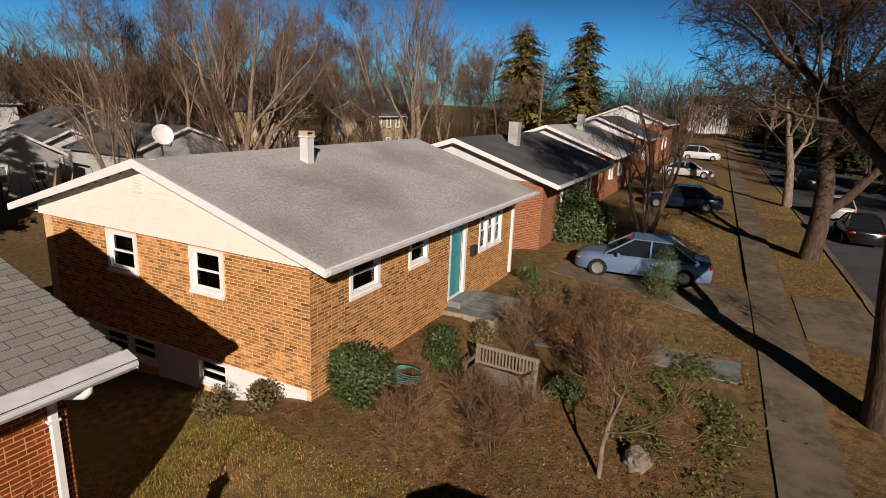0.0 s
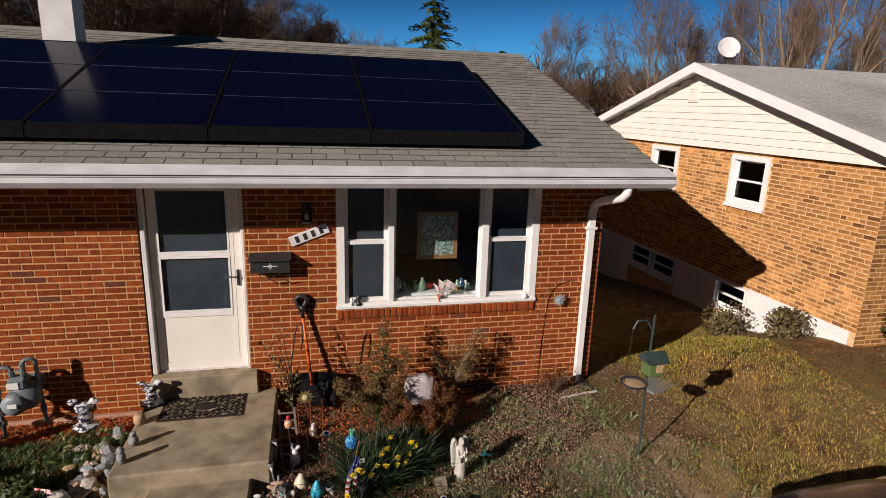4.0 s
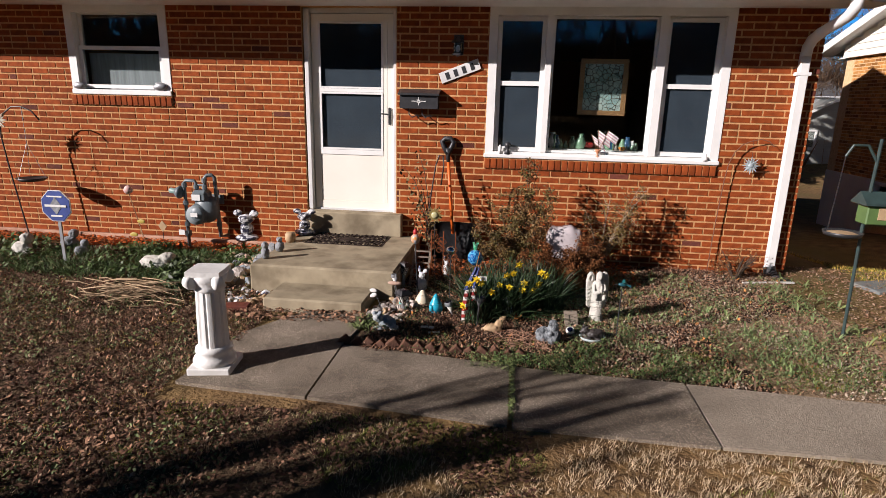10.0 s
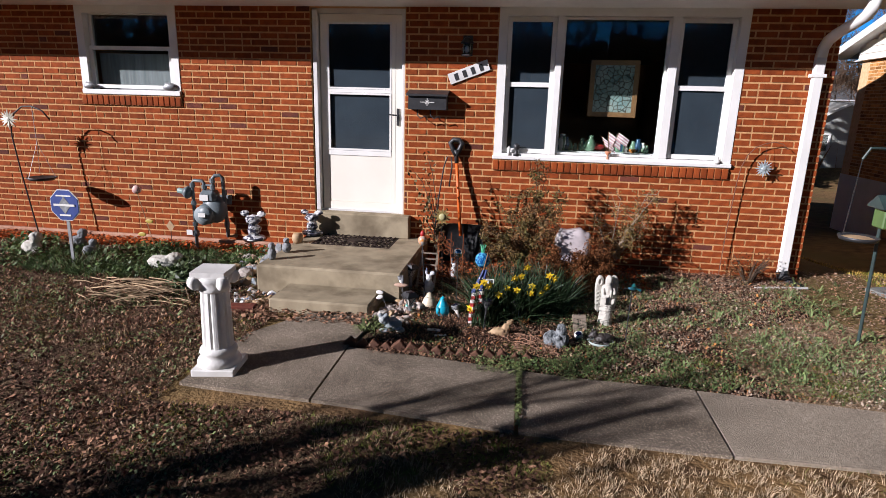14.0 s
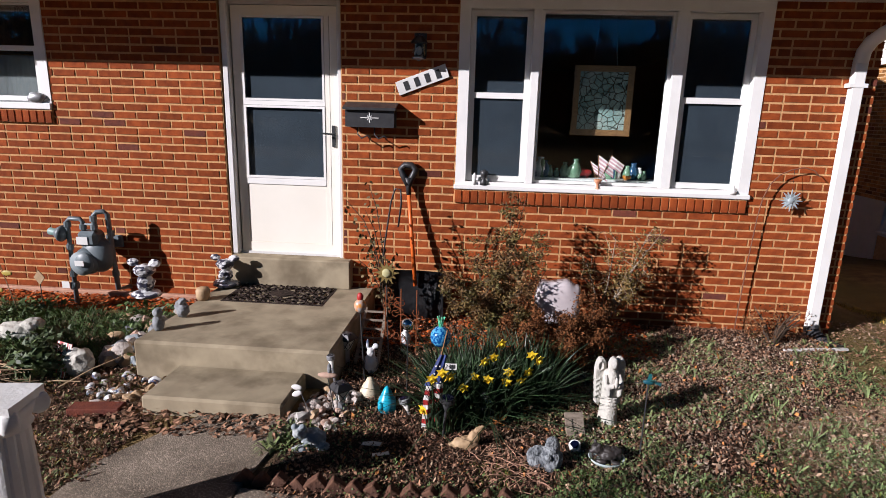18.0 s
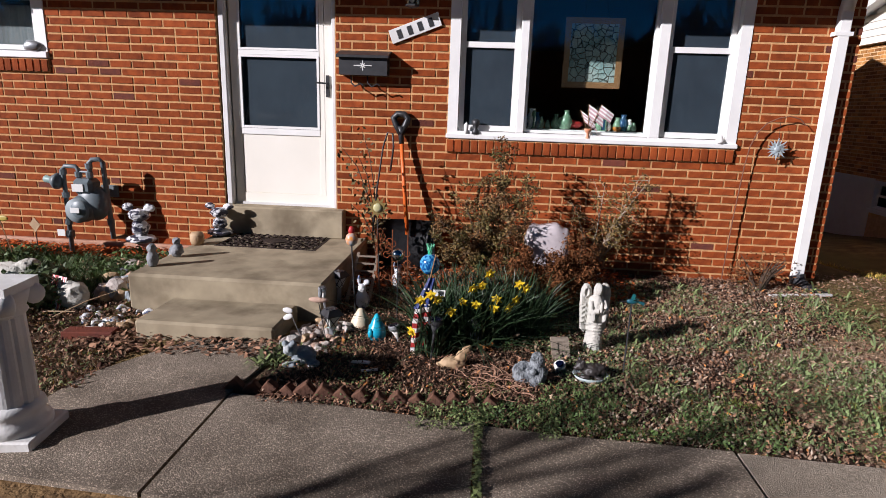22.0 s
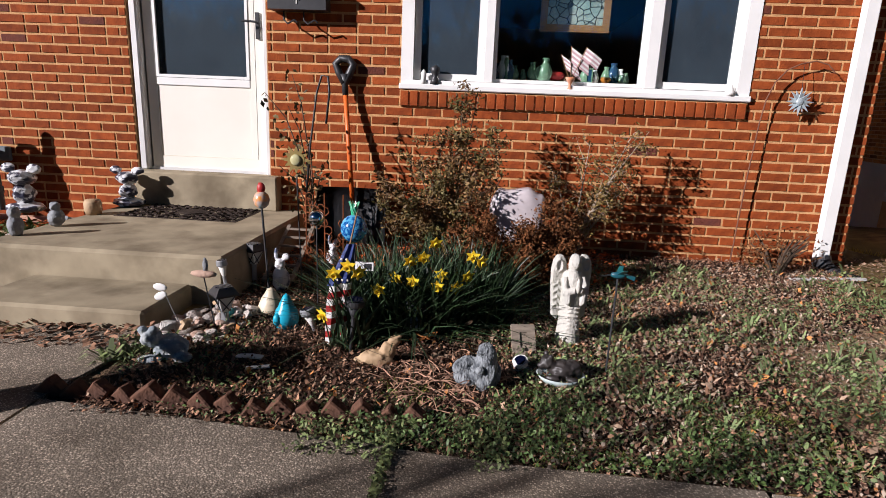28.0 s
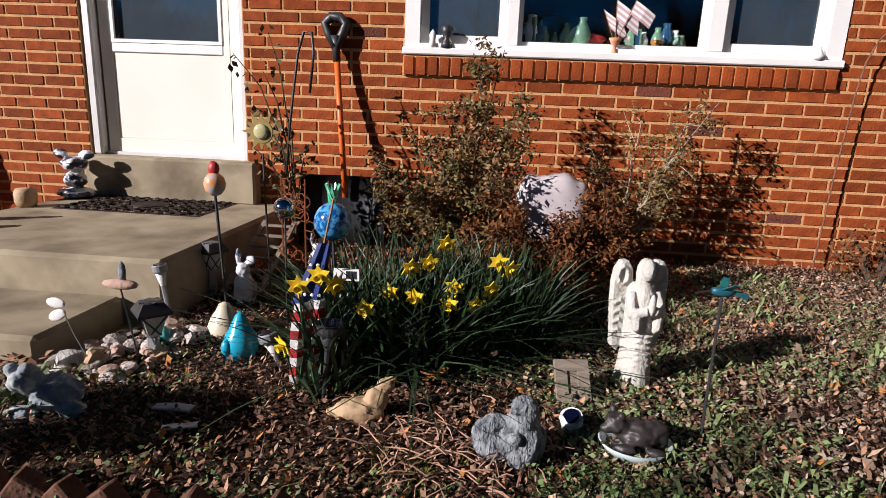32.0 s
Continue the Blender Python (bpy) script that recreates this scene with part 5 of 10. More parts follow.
# woods behind: a few trees, repeated and turned
protos = [bare_tree((34 + 9 * i, 46 + 7 * i, ground_z(40, 48) - 1.0), lab, 20 + i, height=hh, trunk_r=tr, levels=5, spread=sp, first=0.35, group="bare trees of the wood", forks=3, twig_n=4, bark=bk, tip=0.015, twig="twig_grey")
          for i, (hh, tr, sp, bk, lab) in enumerate(((21, 0.30, 0.42, "bark", "tall bare deciduous tree of the winter wood"), (18, 0.24, 0.5, "bark_dark", "bare dark-barked deciduous tree of the winter wood"),
                                                     (23, 0.34, 0.36, "bark", "tall upright bare tree of the winter wood")))]
rng = random.Random(77)
placed = 0
for ring, (dist, count, jit) in enumerate(((46, 18, 7), (64, 36, 9), (88, 42, 12))):
    for k in range(count):
        ang = radians(-3 + 122 * (k + rng.uniform(0.1, 0.9)) / count)
        d = dist + rng.uniform(-jit, jit)
        x, y = math.cos(ang) * d, math.sin(ang) * d - 6
        if y < 16 and x < 120 or (55 < math.degrees(ang) < 67 and d < 96 and rng.random() < 0.8):
            continue
        s = rng.uniform(0.60, 0.92) * (1.0 if ring else 0.66) * (0.74 if 52 < math.degrees(ang) < 88 else 1.0)
        p = protos[rng.randrange(3)]
        t = copy_thing(p, pose(x, y, ground_z(x, y) - 0.3, 0, 0, rng.uniform(0, 360)) @ Matrix.Diagonal((s, s, s * rng.uniform(0.9, 1.15), 1)))
for x, y, k, s in ((42, -25, 0, 0.7), (55, -28, 1, 0.8), (66, -25, 2, 0.75), (80, -30, 1, 0.9), (92, -26, 0, 0.8), (108, -30, 2, 0.8), (36, -30, 1, 0.8), (70, -36, 0, 0.9), (120, -24, 1, 0.9), (50, -38, 2, 0.9)):
    copy_thing(protos[k], pose(x, y, ground_z(x, y) - 0.3, 0, 0, 37 * x) @ Matrix.Diagonal((s, s, s, 1)))
# tall pale tree with two trunks behind the neighbouring roof, and a spreading one beside it
bare_tree((38.5, 15.6, ground_z(38.5, 15.6)), "tall pale-barked bare tree with forked trunk behind the house", 41, height=16, trunk_r=0.28, levels=5, spread=0.38, first=0.5, multi=2, forks=3, twig_n=1)
bare_tree((33.5, 27.8, ground_z(33.5, 27.8)), "wide bare tree with many rising limbs behind the house", 52, height=18, trunk_r=0.30, levels=5, spread=0.45, first=0.2, multi=4, forks=3, twig_n=2, bark="bark")
bare_tree((19.3, 21.5, ground_z(19.3, 21.5)), "slender leaning bare tree behind the house", 47, height=12, trunk_r=0.13, levels=5, spread=0.36, first=0.4, multi=2, lean=(-0.15, 0.1), forks=3, twig_n=2)
# large dark trees behind the house
for i, (x, y, hh) in enumerate([(-12.85, 25.4, 15), (-8.53, 22.65, 14), (-6.86, 31.23, 15), (-2.62, 39.74, 13)]):
    big = bare_tree((x, y, ground_z(x, y)), "large dark bare tree behind the red brick house", 340 + i, height=hh, trunk_r=0.30, levels=6, spread=0.55, first=0.22, forks=4, twig_n=2, bark="bark_dark", twig="twig_dark", tip=0.010)
for x, y, k in ((-10.2, 33.0, 1.05), (-15.5, 31.0, 1.1), (-4.4, 27.5, 0.85), (1.5, 44.0, 1.0)):
    copy_thing(big, pose(x, y, ground_z(x, y), 0, 0, 70 * x) @ Matrix.Diagonal((k, k, k, 1)))
# far wood: crowns of fine upright twigs
rng = random.Random(5)
vs, fs = [], []
for _ in range(2300):
    ang, d = radians(rng.uniform(-24, 126)), rng.uniform(84, 190)
    x, y = math.cos(ang) * d, math.sin(ang) * d - 6
    if -24 < y < 20 and x < 140:
        continue
    g = ground_z(x, y)
    h = rng.uniform(9, 16) * (0.82 if 52 < math.degrees(ang) < 88 else 1.0)
    cr = rng.uniform(2.5, 5.0)
    for k in range(110):
        if k < 6:
            p, u, w = Vector((x + rng.uniform(-0.3, 0.3), y, g)), Vector((rng.uniform(-0.12, 0.12), 0, 1)) * h * 0.6, 0.12
        else:
            dv = Vector((rng.gauss(0, 1), rng.gauss(0, 1), rng.gauss(0, 1))).normalized() * rng.random() ** 0.4
            p = Vector((x + dv.x * cr, y + dv.y * cr, g + h * 0.55 + dv.z * h * 0.45))
            u = Vector((dv.x * 0.7 + rng.gauss(0, 0.25), dv.y * 0.7, rng.uniform(0.5, 1.2))).normalized() * rng.uniform(1.0, 2.6)
            w = rng.uniform(0.05, 0.17)
        n0 = len(vs)
        vs += [p - Vector((w, 0, 0)), p + Vector((w, w, 0)), p + u]
        fs.append((n0, n0 + 1, n0 + 2))
# unseen tree crowns added behind the camera, to the south and west, to block low sky light
for _ in range(800):
    ang, d = radians(rng.uniform(128, 334)), rng.uniform(43, 85)
    x, y = math.cos(ang) * d, math.sin(ang) * d - 6
    g = ground_z(x, y)
    h = rng.uniform(7.5, 11.5)
    cr = rng.uniform(2.5, 5.0)
    for k in range(90):
        dv = Vector((rng.gauss(0, 1), rng.gauss(0, 1), rng.gauss(0, 1))).normalized() * rng.random() ** 0.4
        p = Vector((x + dv.x * cr, y + dv.y * cr, g + h * 0.5 + dv.z * h * 0.5))
        u = Vector((dv.x * 0.7 + rng.gauss(0, 0.25), dv.y * 0.7, rng.uniform(0.5, 1.2))).normalized() * rng.uniform(1.0, 2.6)
        w = rng.uniform(0.08, 0.25)
        n0 = len(vs)
        vs += [p - Vector((w, -w, 0)), p + Vector((w, w, 0)), p + u]
        fs.append((n0, n0 + 1, n0 + 2))
M["wood_mass"] = mat("winter_wood", (0.20, 0.118, 0.068), 0.95, island=0.7)
tagged(solid("far_wood", vs, fs, M["wood_mass"]), "distant brown winter wood of stems and twigs", "wood", kind="stuff")
# brown undergrowth between yards and wood
vs, fs = [], []
for _ in range(15000):
    ang, d = radians(rng.uniform(2, 120)), rng.uniform(42, 100)
    x, y = math.cos(ang) * d, math.sin(ang) * d - 6
    if y < 22 or (55 < math.degrees(ang) < 67 and d < 70 and rng.random() < 0.75):
        continue
    g = ground_z(x, y)
    h = rng.uniform(0.6, 4.5) * (0.6 + 0.6 * noise.noise(Vector((x * 0.08, y * 0.08, 4))))
    w = rng.uniform(0.03, 0.13)
    lx = rng.uniform(-0.8, 0.8)
    n0 = len(vs)
    vs += [(x - w, y, g), (x + w, y + rng.uniform(-0.5, 0.5), g), (x + lx, y, g + h)]
    fs.append((n0, n0 + 1, n0 + 2))
tagged(solid("undergrowth", vs, fs, M["wood_mass"]), "tangled brown winter undergrowth at the wood's edge", "undergrowth", kind="stuff")

conifer((6.6, 26.5, ground_z(6, 26) - 0.3), 12.6, 4.4, 3, "tall dark spruce behind the houses")
conifer((11.0, 27.8, ground_z(11, 28) - 0.3), 9.6, 3.7, 4, "smaller dark spruce behind the houses")
conifer((70.5, 18.6, ground_z(70, 18)), 16, 6.0, 5, "broad old pine with yellow-green boughs", "pine", 0.2)
conifer((74, 11.8, ground_z(74, 12)), 16.5, 5.4, 6, "tall pine beside the street houses", "pine", 0.2)
conifer((46, 32, ground_z(46, 32)), 8, 2.2, 7, "small dark conifer in front of the wood")
far_spruce = conifer((84, -20.5, ground_z(84, -20.5)), 13, 4.6, 8, "dark evergreen across the street")
far_spruce["group"] = "evergreens across the street"
for x, y, s_ in ((66, -21.5, 0.85), (98, -19.0, 1.15), (112, -21.0, 1.2), (128, -17.0, 1.3), (146, -19.5, 1.5), (160, -13.0, 1.4), (175, -16.0, 1.5), (56, -24.5, 0.9)):
    copy_thing(far_spruce, pose(x, y, ground_z(x, y) - 0.2, 0, 0, 53 * x) @ Matrix.Diagonal((s_, s_, s_ * 0.9, 1)))

# street trees
bare_tree((13.9, -10.05, ground_z(13.9, -10.05)), "large old street tree with a thick dark trunk", 61, height=15, trunk_r=0.42, levels=6, spread=0.62, first=0.30, forks=4, twig_n=2, lean=(0.05, -0.03), bark="bark_dark", droop=0.05, twig="twig_dark", tip=0.008)
bare_tree((29.8, -10.0, ground_z(29.8, -10)), "large spreading bare street tree on the verge", 66, height=17, trunk_r=0.46, levels=6, spread=0.66, first=0.3, forks=4, twig_n=2, lean=(-0.10, 0.02), bark="bark_dark", droop=0.05, twig="twig_dark", tip=0.010)
bare_tree((47, -10.2, ground_z(47, -10)), "bare street tree farther along the verge", 68, height=14, trunk_r=0.35, levels=5, spread=0.55, first=0.4, forks=3, twig_n=1)
bare_tree((52, -20.8, ground_z(52, -21)), "bare tree on the far side of the street", 69, height=15, trunk_r=0.4, levels=5, spread=0.5, first=0.35, forks=3, twig_n=2, bark="bark_dark")
bare_tree((75, -22, ground_z(75, -21)), "bare tree on the far side of the street", 70, height=16, trunk_r=0.4, levels=5, spread=0.5, first=0.35, forks=3, twig_n=2, bark="bark_dark")
bare_tree((100, -10, ground_z(100, -10)), "distant bare street tree", 71, height=15, trunk_r=0.4, levels=5, spread=0.5, first=0.35, forks=3, twig_n=2)
bare_tree((28.1, -3.1, ground_z(28.1, -3.1)), "multi-stemmed bare crape myrtle in a front yard", 72, "bare_tree", height=8.0, trunk_r=0.11, levels=5, spread=0.4, first=0.45, multi=5, forks=2, twig_n=2)
bare_tree((8.8, -5.1, ground_z(8.8, -5.1)), "young bare ornamental tree with a slim grey trunk", 73, height=3.7, trunk_r=0.05, levels=4, spread=0.5, first=0.45, forks=3, twig_n=2)

# ---- shrubs of the neighbouring yard ----
shrub((7.9, -0.75), 0.58, 1.05, 5200, 1, "large rounded dark green laurel at the corner", "leaf", (0.028, 0.055))
for i, (x, y, r, h, m, lab) in enumerate(((7.0, 0.75, 0.38, 0.42, "leaf_olive", "low dry olive shrub at the white foundation"), (6.7, 1.7, 0.36, 0.5, "leaf_olive", "low brownish shrub at the foundation"),
                                          (11.0, -1.05, 0.55, 0.55, "leaf", "rounded green boxwood by the wall"), (10.2, -1.35, 0.5, 0.45, "leaf", "small green boxwood near the hose"),
                                          (12.0, -1.6, 0.45, 0.5, "leaf_olive", "yellow-green clipped shrub by the stoop"), (15.4, -1.6, 0.6, 0.45, "leaf_olive", "low olive shrub by the wall"),
                                          (16.6, -1.9, 0.6, 0.45, "leaf_olive", "low olive shrub near the driveway"), (17.2, -0.9, 0.5, 0.6, "leaf", "green shrub under the downspout"),
                                          (10.9, -3.9, 0.42, 0.45, "leaf", "small dark green shrub behind the bench"), (13.2, -3.6, 0.75, 0.8, "leaf_russet", "russet rounded shrub in the yard"),
                                          (16.2, -4.3, 0.5, 0.5, "leaf_olive", "olive shrub near the driveway"), (19.0, -4.7, 0.8, 1.6, "leaf", "dark evergreen shrub beside the blue car"))):
    shrub((x, y), r, h, 1500 if r < 0.7 else 3000, 100 + i, lab, m, (0.022, 0.045))
for i, (x, y, h, lab, tw) in enumerate(((7.55, -1.9, 1.0, "bare tan twiggy shrub", "twig"), (9.2, -2.4, 0.9, "russet twiggy shrub by the bench", "twig"), (8.3, -3.3, 1.0, "bare twiggy shrub in the bed", "twig"),
                                        (12.0, -4.2, 1.1, "russet bare barberry in the bed", "twig"), (13.4, -4.9, 1.0, "russet bare barberry in the bed", "twig"), (9.6, -3.4, 0.8, "reddish bare shrub beside the bench", "twig"))):
    twiggy((x, y), h * 1.25, 200 + i, lab, 9, tw, 0.011, levels=3, twig=tw, twig_n=2)
shrub((24.54, -0.67), 1.5, 2.0, 9000, 140, "large dark evergreen holly before the red brick house", "leaf", (0.05, 0.10), 8, 9)
for i, (x, y) in enumerate([(13.14, -3.28), (14.56, -3.81), (12.97, -4.82), (13.53, -2.57), (15.51, -3.37), (12.32, -2.31)]):
    twiggy((x, y), 1.35, 260 + i, "russet bare barberry in the yard", 9, "twig", 0.010, levels=3, twig="twig", twig_n=2)
# green ground cover near the sidewalk
rng = random.Random(9)
vs, fs = [], []
for _ in range(9000):
    a, b = rng.gauss(0, 1), rng.gauss(0, 1)
    x, y = 12.6 + a * 1.5, -6.2 + b * 0.6
    if noise.noise(Vector((x * 1.2, y * 1.2, 3))) < -0.05:
        continue
    p = Vector((x, y, ground_z(x, y) + rng.uniform(0.0, 0.16)))
    u = Vector((rng.gauss(0, 1), rng.gauss(0, 1), rng.gauss(0, 0.4))).normalized() * 0.05
    w = Vector((-u.y, u.x, rng.uniform(-0.02, 0.02))) * 0.5
    n0 = len(vs)
    vs += [p - u, p + w, p + u, p - w]
    fs.append((n0, n0 + 1, n0 + 2, n0 + 3))
M["cover_leaf"] = mat("olive_cover_leaf", (0.105, 0.115, 0.028), 0.65, island=0.6)
tagged(solid("ground_cover", vs, fs, M["cover_leaf"]), "green evergreen ground cover beside the sidewalk", "plants", kind="stuff")

# garden bench
bench = empty("garden_bench", (10.15, -2.68, ground_z(10.15, -2.7)), -93, "weathered grey slatted wooden garden bench", "bench")
M["grey_wood"] = mat("weathered_teak", (0.27, 0.22, 0.17), 0.85, col2=(0.19, 0.155, 0.12), scale=14, stretch=(1, 6, 6), bump=0.2)
for x in (-0.68, 0.68):
    part("rear_leg", beam_bm((x, 0.28, 0), (x, 0.34, 0.88), 0.055, 0.055), M["grey_wood"], bench)
    part("front_leg", beam_bm((x, -0.22, 0), (x, -0.22, 0.62), 0.055, 0.055), M["grey_wood"], bench)
    part("armrest", box_bm(x - 0.035, x + 0.035, -0.27, 0.32, 0.62, 0.65, 0.006), M["grey_wood"], bench)
part("top_rail", box_bm(-0.72, 0.72, 0.315, 0.36, 0.80, 0.88, 0.006), M["grey_wood"], bench)
part("lower_rail", box_bm(-0.66, 0.66, 0.295, 0.335, 0.46, 0.51), M["grey_wood"], bench)
for k in range(17):
    part("back_slat", box_bm(-0.62 + k * 0.0775 - 0.017, -0.62 + k * 0.0775 + 0.017, 0.315, 0.332, 0.50, 0.81), M["grey_wood"], bench)
for k in range(6):
    part("seat_slat", box_bm(-0.70, 0.70, -0.25 + k * 0.085, -0.185 + k * 0.085, 0.42, 0.445, 0.004), M["grey_wood"], bench)
part("front_rail", box_bm(-0.66, 0.66, -0.235, -0.205, 0.34, 0.42), M["grey_wood"], bench)
rk = part("rock", ball_bm(0.26, 3, (1.2, 0.9, 0.75), 0.35, 5, (0, 0, 0.10)), mat("field_stone", (0.24, 0.20, 0.16), 0.9, col2=(0.16, 0.13, 0.1), scale=6, bump=0.5, bscale=30))
rk.location = (9.6, -5.6, ground_z(9.6, -5.6))
tagged(rk, "rounded brown field stone in the bed", "rock")
hose = bmesh.new()
hp = [(0.35 * math.cos(t * 0.5) * (1 - 0.01 * t), 0.3 * math.sin(t * 0.5), 0.05 + 0.03 * math.sin(t * 0.5 + 1) + 0.002 * t) for t in range(60)]
tube_bm(hp, 0.014, 6, hose)
ho = part("garden_hose", hose, mat("teal_hose", (0.06, 0.22, 0.20), 0.5), None, smooth=True)
ho.location = (9.2, -1.05, ground_z(9.2, -1.05) - 0.02)
tagged(ho, "coiled teal garden hose beside the wall", "hose")

# ---- cars ----
M["tyre"] = mat("tyre", (0.02, 0.02, 0.02), 0.9)
M["rim"] = mat("alloy_rim", (0.5, 0.5, 0.52), 0.35, metal=0.8)
M["car_glass"] = mat("car_glass", (0.012, 0.015, 0.018), 0.06)
M["tail"] = mat("red_lens", (0.35, 0.01, 0.01), 0.2)


def car(at, rz, paint, label, L=4.6, W=1.8, H=1.45, suv=False, group="", belt=None):
    """A car along x with its nose at +x: lofted body, glasshouse, wheels, lamps."""
    c = empty("car", at, rz, label, "car", group)
    h0, belt = 0.22, belt or 0.55 * H + 0.08
    prof = [(-L / 2, belt - 0.10), (-L / 2 + 0.06, belt), (-L * 0.30, belt + 0.02), (0.0, belt), (L * 0.20, belt - 0.03), (L / 2 - 0.60, belt - 0.07), (L / 2 - 0.35, belt - 0.10), (L / 2 - 0.17, belt - 0.16), (L / 2 - 0.05, belt - 0.28), (L / 2, h0 + 0.25)]
    bm = bmesh.new()
    rows_ = []
    for x, z in prof:
        tap = 1 - 0.16 * max(0, abs(x) / (L / 2) - 0.62) / 0.38
        if x > L / 2 - 0.62:
            tap *= 0.42 + 0.58 * math.sqrt(max(0.0, 1 - ((x - L / 2 + 0.62) / 0.62) ** 2))
        w = W / 2 * tap
        ring = [(-w * 0.93, h0), (-w, h0 + 0.2), (-w, z - 0.14), (-w * 0.93, z - 0.02), (-w * 0.5, z + 0.015), (w * 0.5, z + 0.015), (w * 0.93, z - 0.02), (w, z - 0.14), (w, h0 + 0.2), (w * 0.93, h0)]
        rows_.append([bm.verts.new((x, a, b)) for a, b in ring])
    for a, b in zip(rows_, rows_[1:]):
        for i in range(len(a) - 1):
            bm.faces.new((a[i], a[i + 1], b[i + 1], b[i]))
    bm.faces.new(rows_[0])
    bm.faces.new(rows_[-1][::-1])
    bmesh.ops.recalc_face_normals(bm, faces=bm.faces[:])
    body = part("body", bm, paint, c, smooth=True)
    back = -L * 0.47 if suv else -L * 0.40
    top0, top1 = (-L * 0.42, L * 0.06) if suv else (-L * 0.20, L * 0.07)
    gh = bmesh.new()
    lo = [gh.verts.new((x, y, belt - 0.02)) for x, y in ((back, -W * 0.44), (L * 0.27, -W * 0.44), (L * 0.27, W * 0.44), (back, W * 0.44))]
    hi = [gh.verts.new((x, y, H - 0.03)) for x, y in ((top0, -W * 0.34), (top1, -W * 0.34), (top1, W * 0.34), (top0, W * 0.34))]
    for i in range(4):
        gh.faces.new((lo[i], lo[(i + 1) % 4], hi[(i + 1) % 4], hi[i]))
    gh.faces.new(hi)
    bmesh.ops.recalc_face_normals(gh, faces=gh.faces[:])
    part("glasshouse", gh, M["car_glass"], c, "dark tinted glass")
    rf = box_bm(top0 - 0.04, top1 + 0.04, -W * 0.35, W * 0.35, H - 0.05, H, 0.02)
    part("roof", rf, paint, c)
    for s in (-1, 1):
        for (xa, xb) in ((back, top0), (L * 0.27, top1), (-L * 0.06, -L * 0.06)):
            part("pillar", beam_bm((xa, s * W * 0.443, belt - 0.02), (xb, s * W * 0.345, H - 0.02), 0.06, 0.05), paint, c)
    for x in (-L * 0.31, L * 0.31):
        for s in (-1, 1):
            wbm = lathe_bm([(0.20, -0.10), (0.30, -0.10), (0.325, -0.06), (0.325, 0.06), (0.30, 0.10), (0.20, 0.10)], 20)
            bmesh.ops.transform(wbm, matrix=Matrix.Rotation(radians(90), 4, "X"), verts=wbm.verts)
            wh = part("wheel", wbm, M["tyre"], c)
            wh.location = (x, s * (W / 2 - 0.07), 0.325)
            rbm = lathe_bm([(0, 0.03), (0.05, 0.03), (0.06, 0.0), (0.17, 0.01), (0.21, 0.05), (0.21, -0.05), (0, -0.05)], 16)
            bmesh.ops.transform(rbm, matrix=Matrix.Rotation(radians(-90 * s), 4, "X") @ Matrix.Translation((0, 0, 0.055)), verts=rbm.verts)
            part("rim", rbm, M["rim"], wh)
    for s in (-1, 1):
        part("headlight", ball_bm(0.12, 2, (0.8, 1.5, 0.6), 0, 0, (L / 2 - 0.16, s * W * 0.36, belt - 0.27)), M["rim"], c)
        part("tail_light", ball_bm(0.12, 2, (0.6, 1.6, 0.7), 0, 0, (-L / 2 + 0.06, s * W * 0.36, belt - 0.13)), M["tail"], c)
        part("mirror", ball_bm(0.08, 2, (0.8, 1.2, 0.8), 0, 0, (L * 0.17, s * (W / 2 + 0.07), belt + 0.03)), paint, c)
    return c


def paint(name, col, rough=0.22):
    return mat(name, col, rough, metal=0.25, spec=0.6)


BLUE = paint("pale_blue_paint", (0.16, 0.24, 0.36))
NAVY = paint("navy_paint", (0.012, 0.018, 0.045))
SILVER = paint("silver_paint", (0.55, 0.53, 0.5))
WHITEP = paint("white_car_paint", (0.75, 0.74, 0.72))
DARKP = paint("black_car_paint", (0.015, 0.015, 0.018))


def gz(x, y, k=0.02):
    return (x, y, ground_z(x, y) + k)


car(gz(20.9, -3.9), 97, BLUE, "pale metallic blue sedan parked on a driveway")
car(gz(38.0, -3.8), 95, NAVY, "dark navy sedan parked on a driveway")
car(gz(57.5, -2.6), -85, SILVER, "silver sedan parked on a driveway", H=1.4)
car(gz(80.0, -2.4), -85, WHITEP, "white sport utility car parked on a driveway", L=4.7, H=1.75, suv=True)
car(gz(37.0, -12.9, 0.03), 1, DARKP, "dark red-brown sedan parked at the kerb")
car(gz(45.0, -12.8, 0.03), 1, SILVER, "silver sedan parked at the kerb")
car(gz(62.0, -12.4, 0.03), 1, DARKP, "dark green car parked at the kerb", suv=True, H=1.7)
car(gz(70.0, -12.4, 0.03), 1, DARKP, "black car parked at the kerb")
car(gz(3.70, -5.22, 0.0), 91, NAVY, "dark navy blue car with a rounded bonnet near the walkway", H=1.33, belt=1.0)

# ---- further houses ----
M["pale_siding"] = mat("white_siding", (0.68, 0.67, 0.64), 0.6, col2=(0.6, 0.59, 0.56), scale=3)
M["grey_siding"] = mat("grey_siding", (0.42, 0.43, 0.40), 0.6, col2=(0.36, 0.37, 0.34), scale=3, stretch=(0.3, 0.3, 8))
M["tan_siding"] = mat("tan_siding", (0.50, 0.40, 0.25), 0.6, col2=(0.42, 0.33, 0.2), scale=3)
M["far_brick"] = mat("orange_brick_far", (0.38, 0.14, 0.06), 0.85, col2=(0.26, 0.09, 0.04), scale=3, bump=0.2)
fb_n, fb_l = M["far_brick"].node_tree.nodes, M["far_brick"].node_tree.links
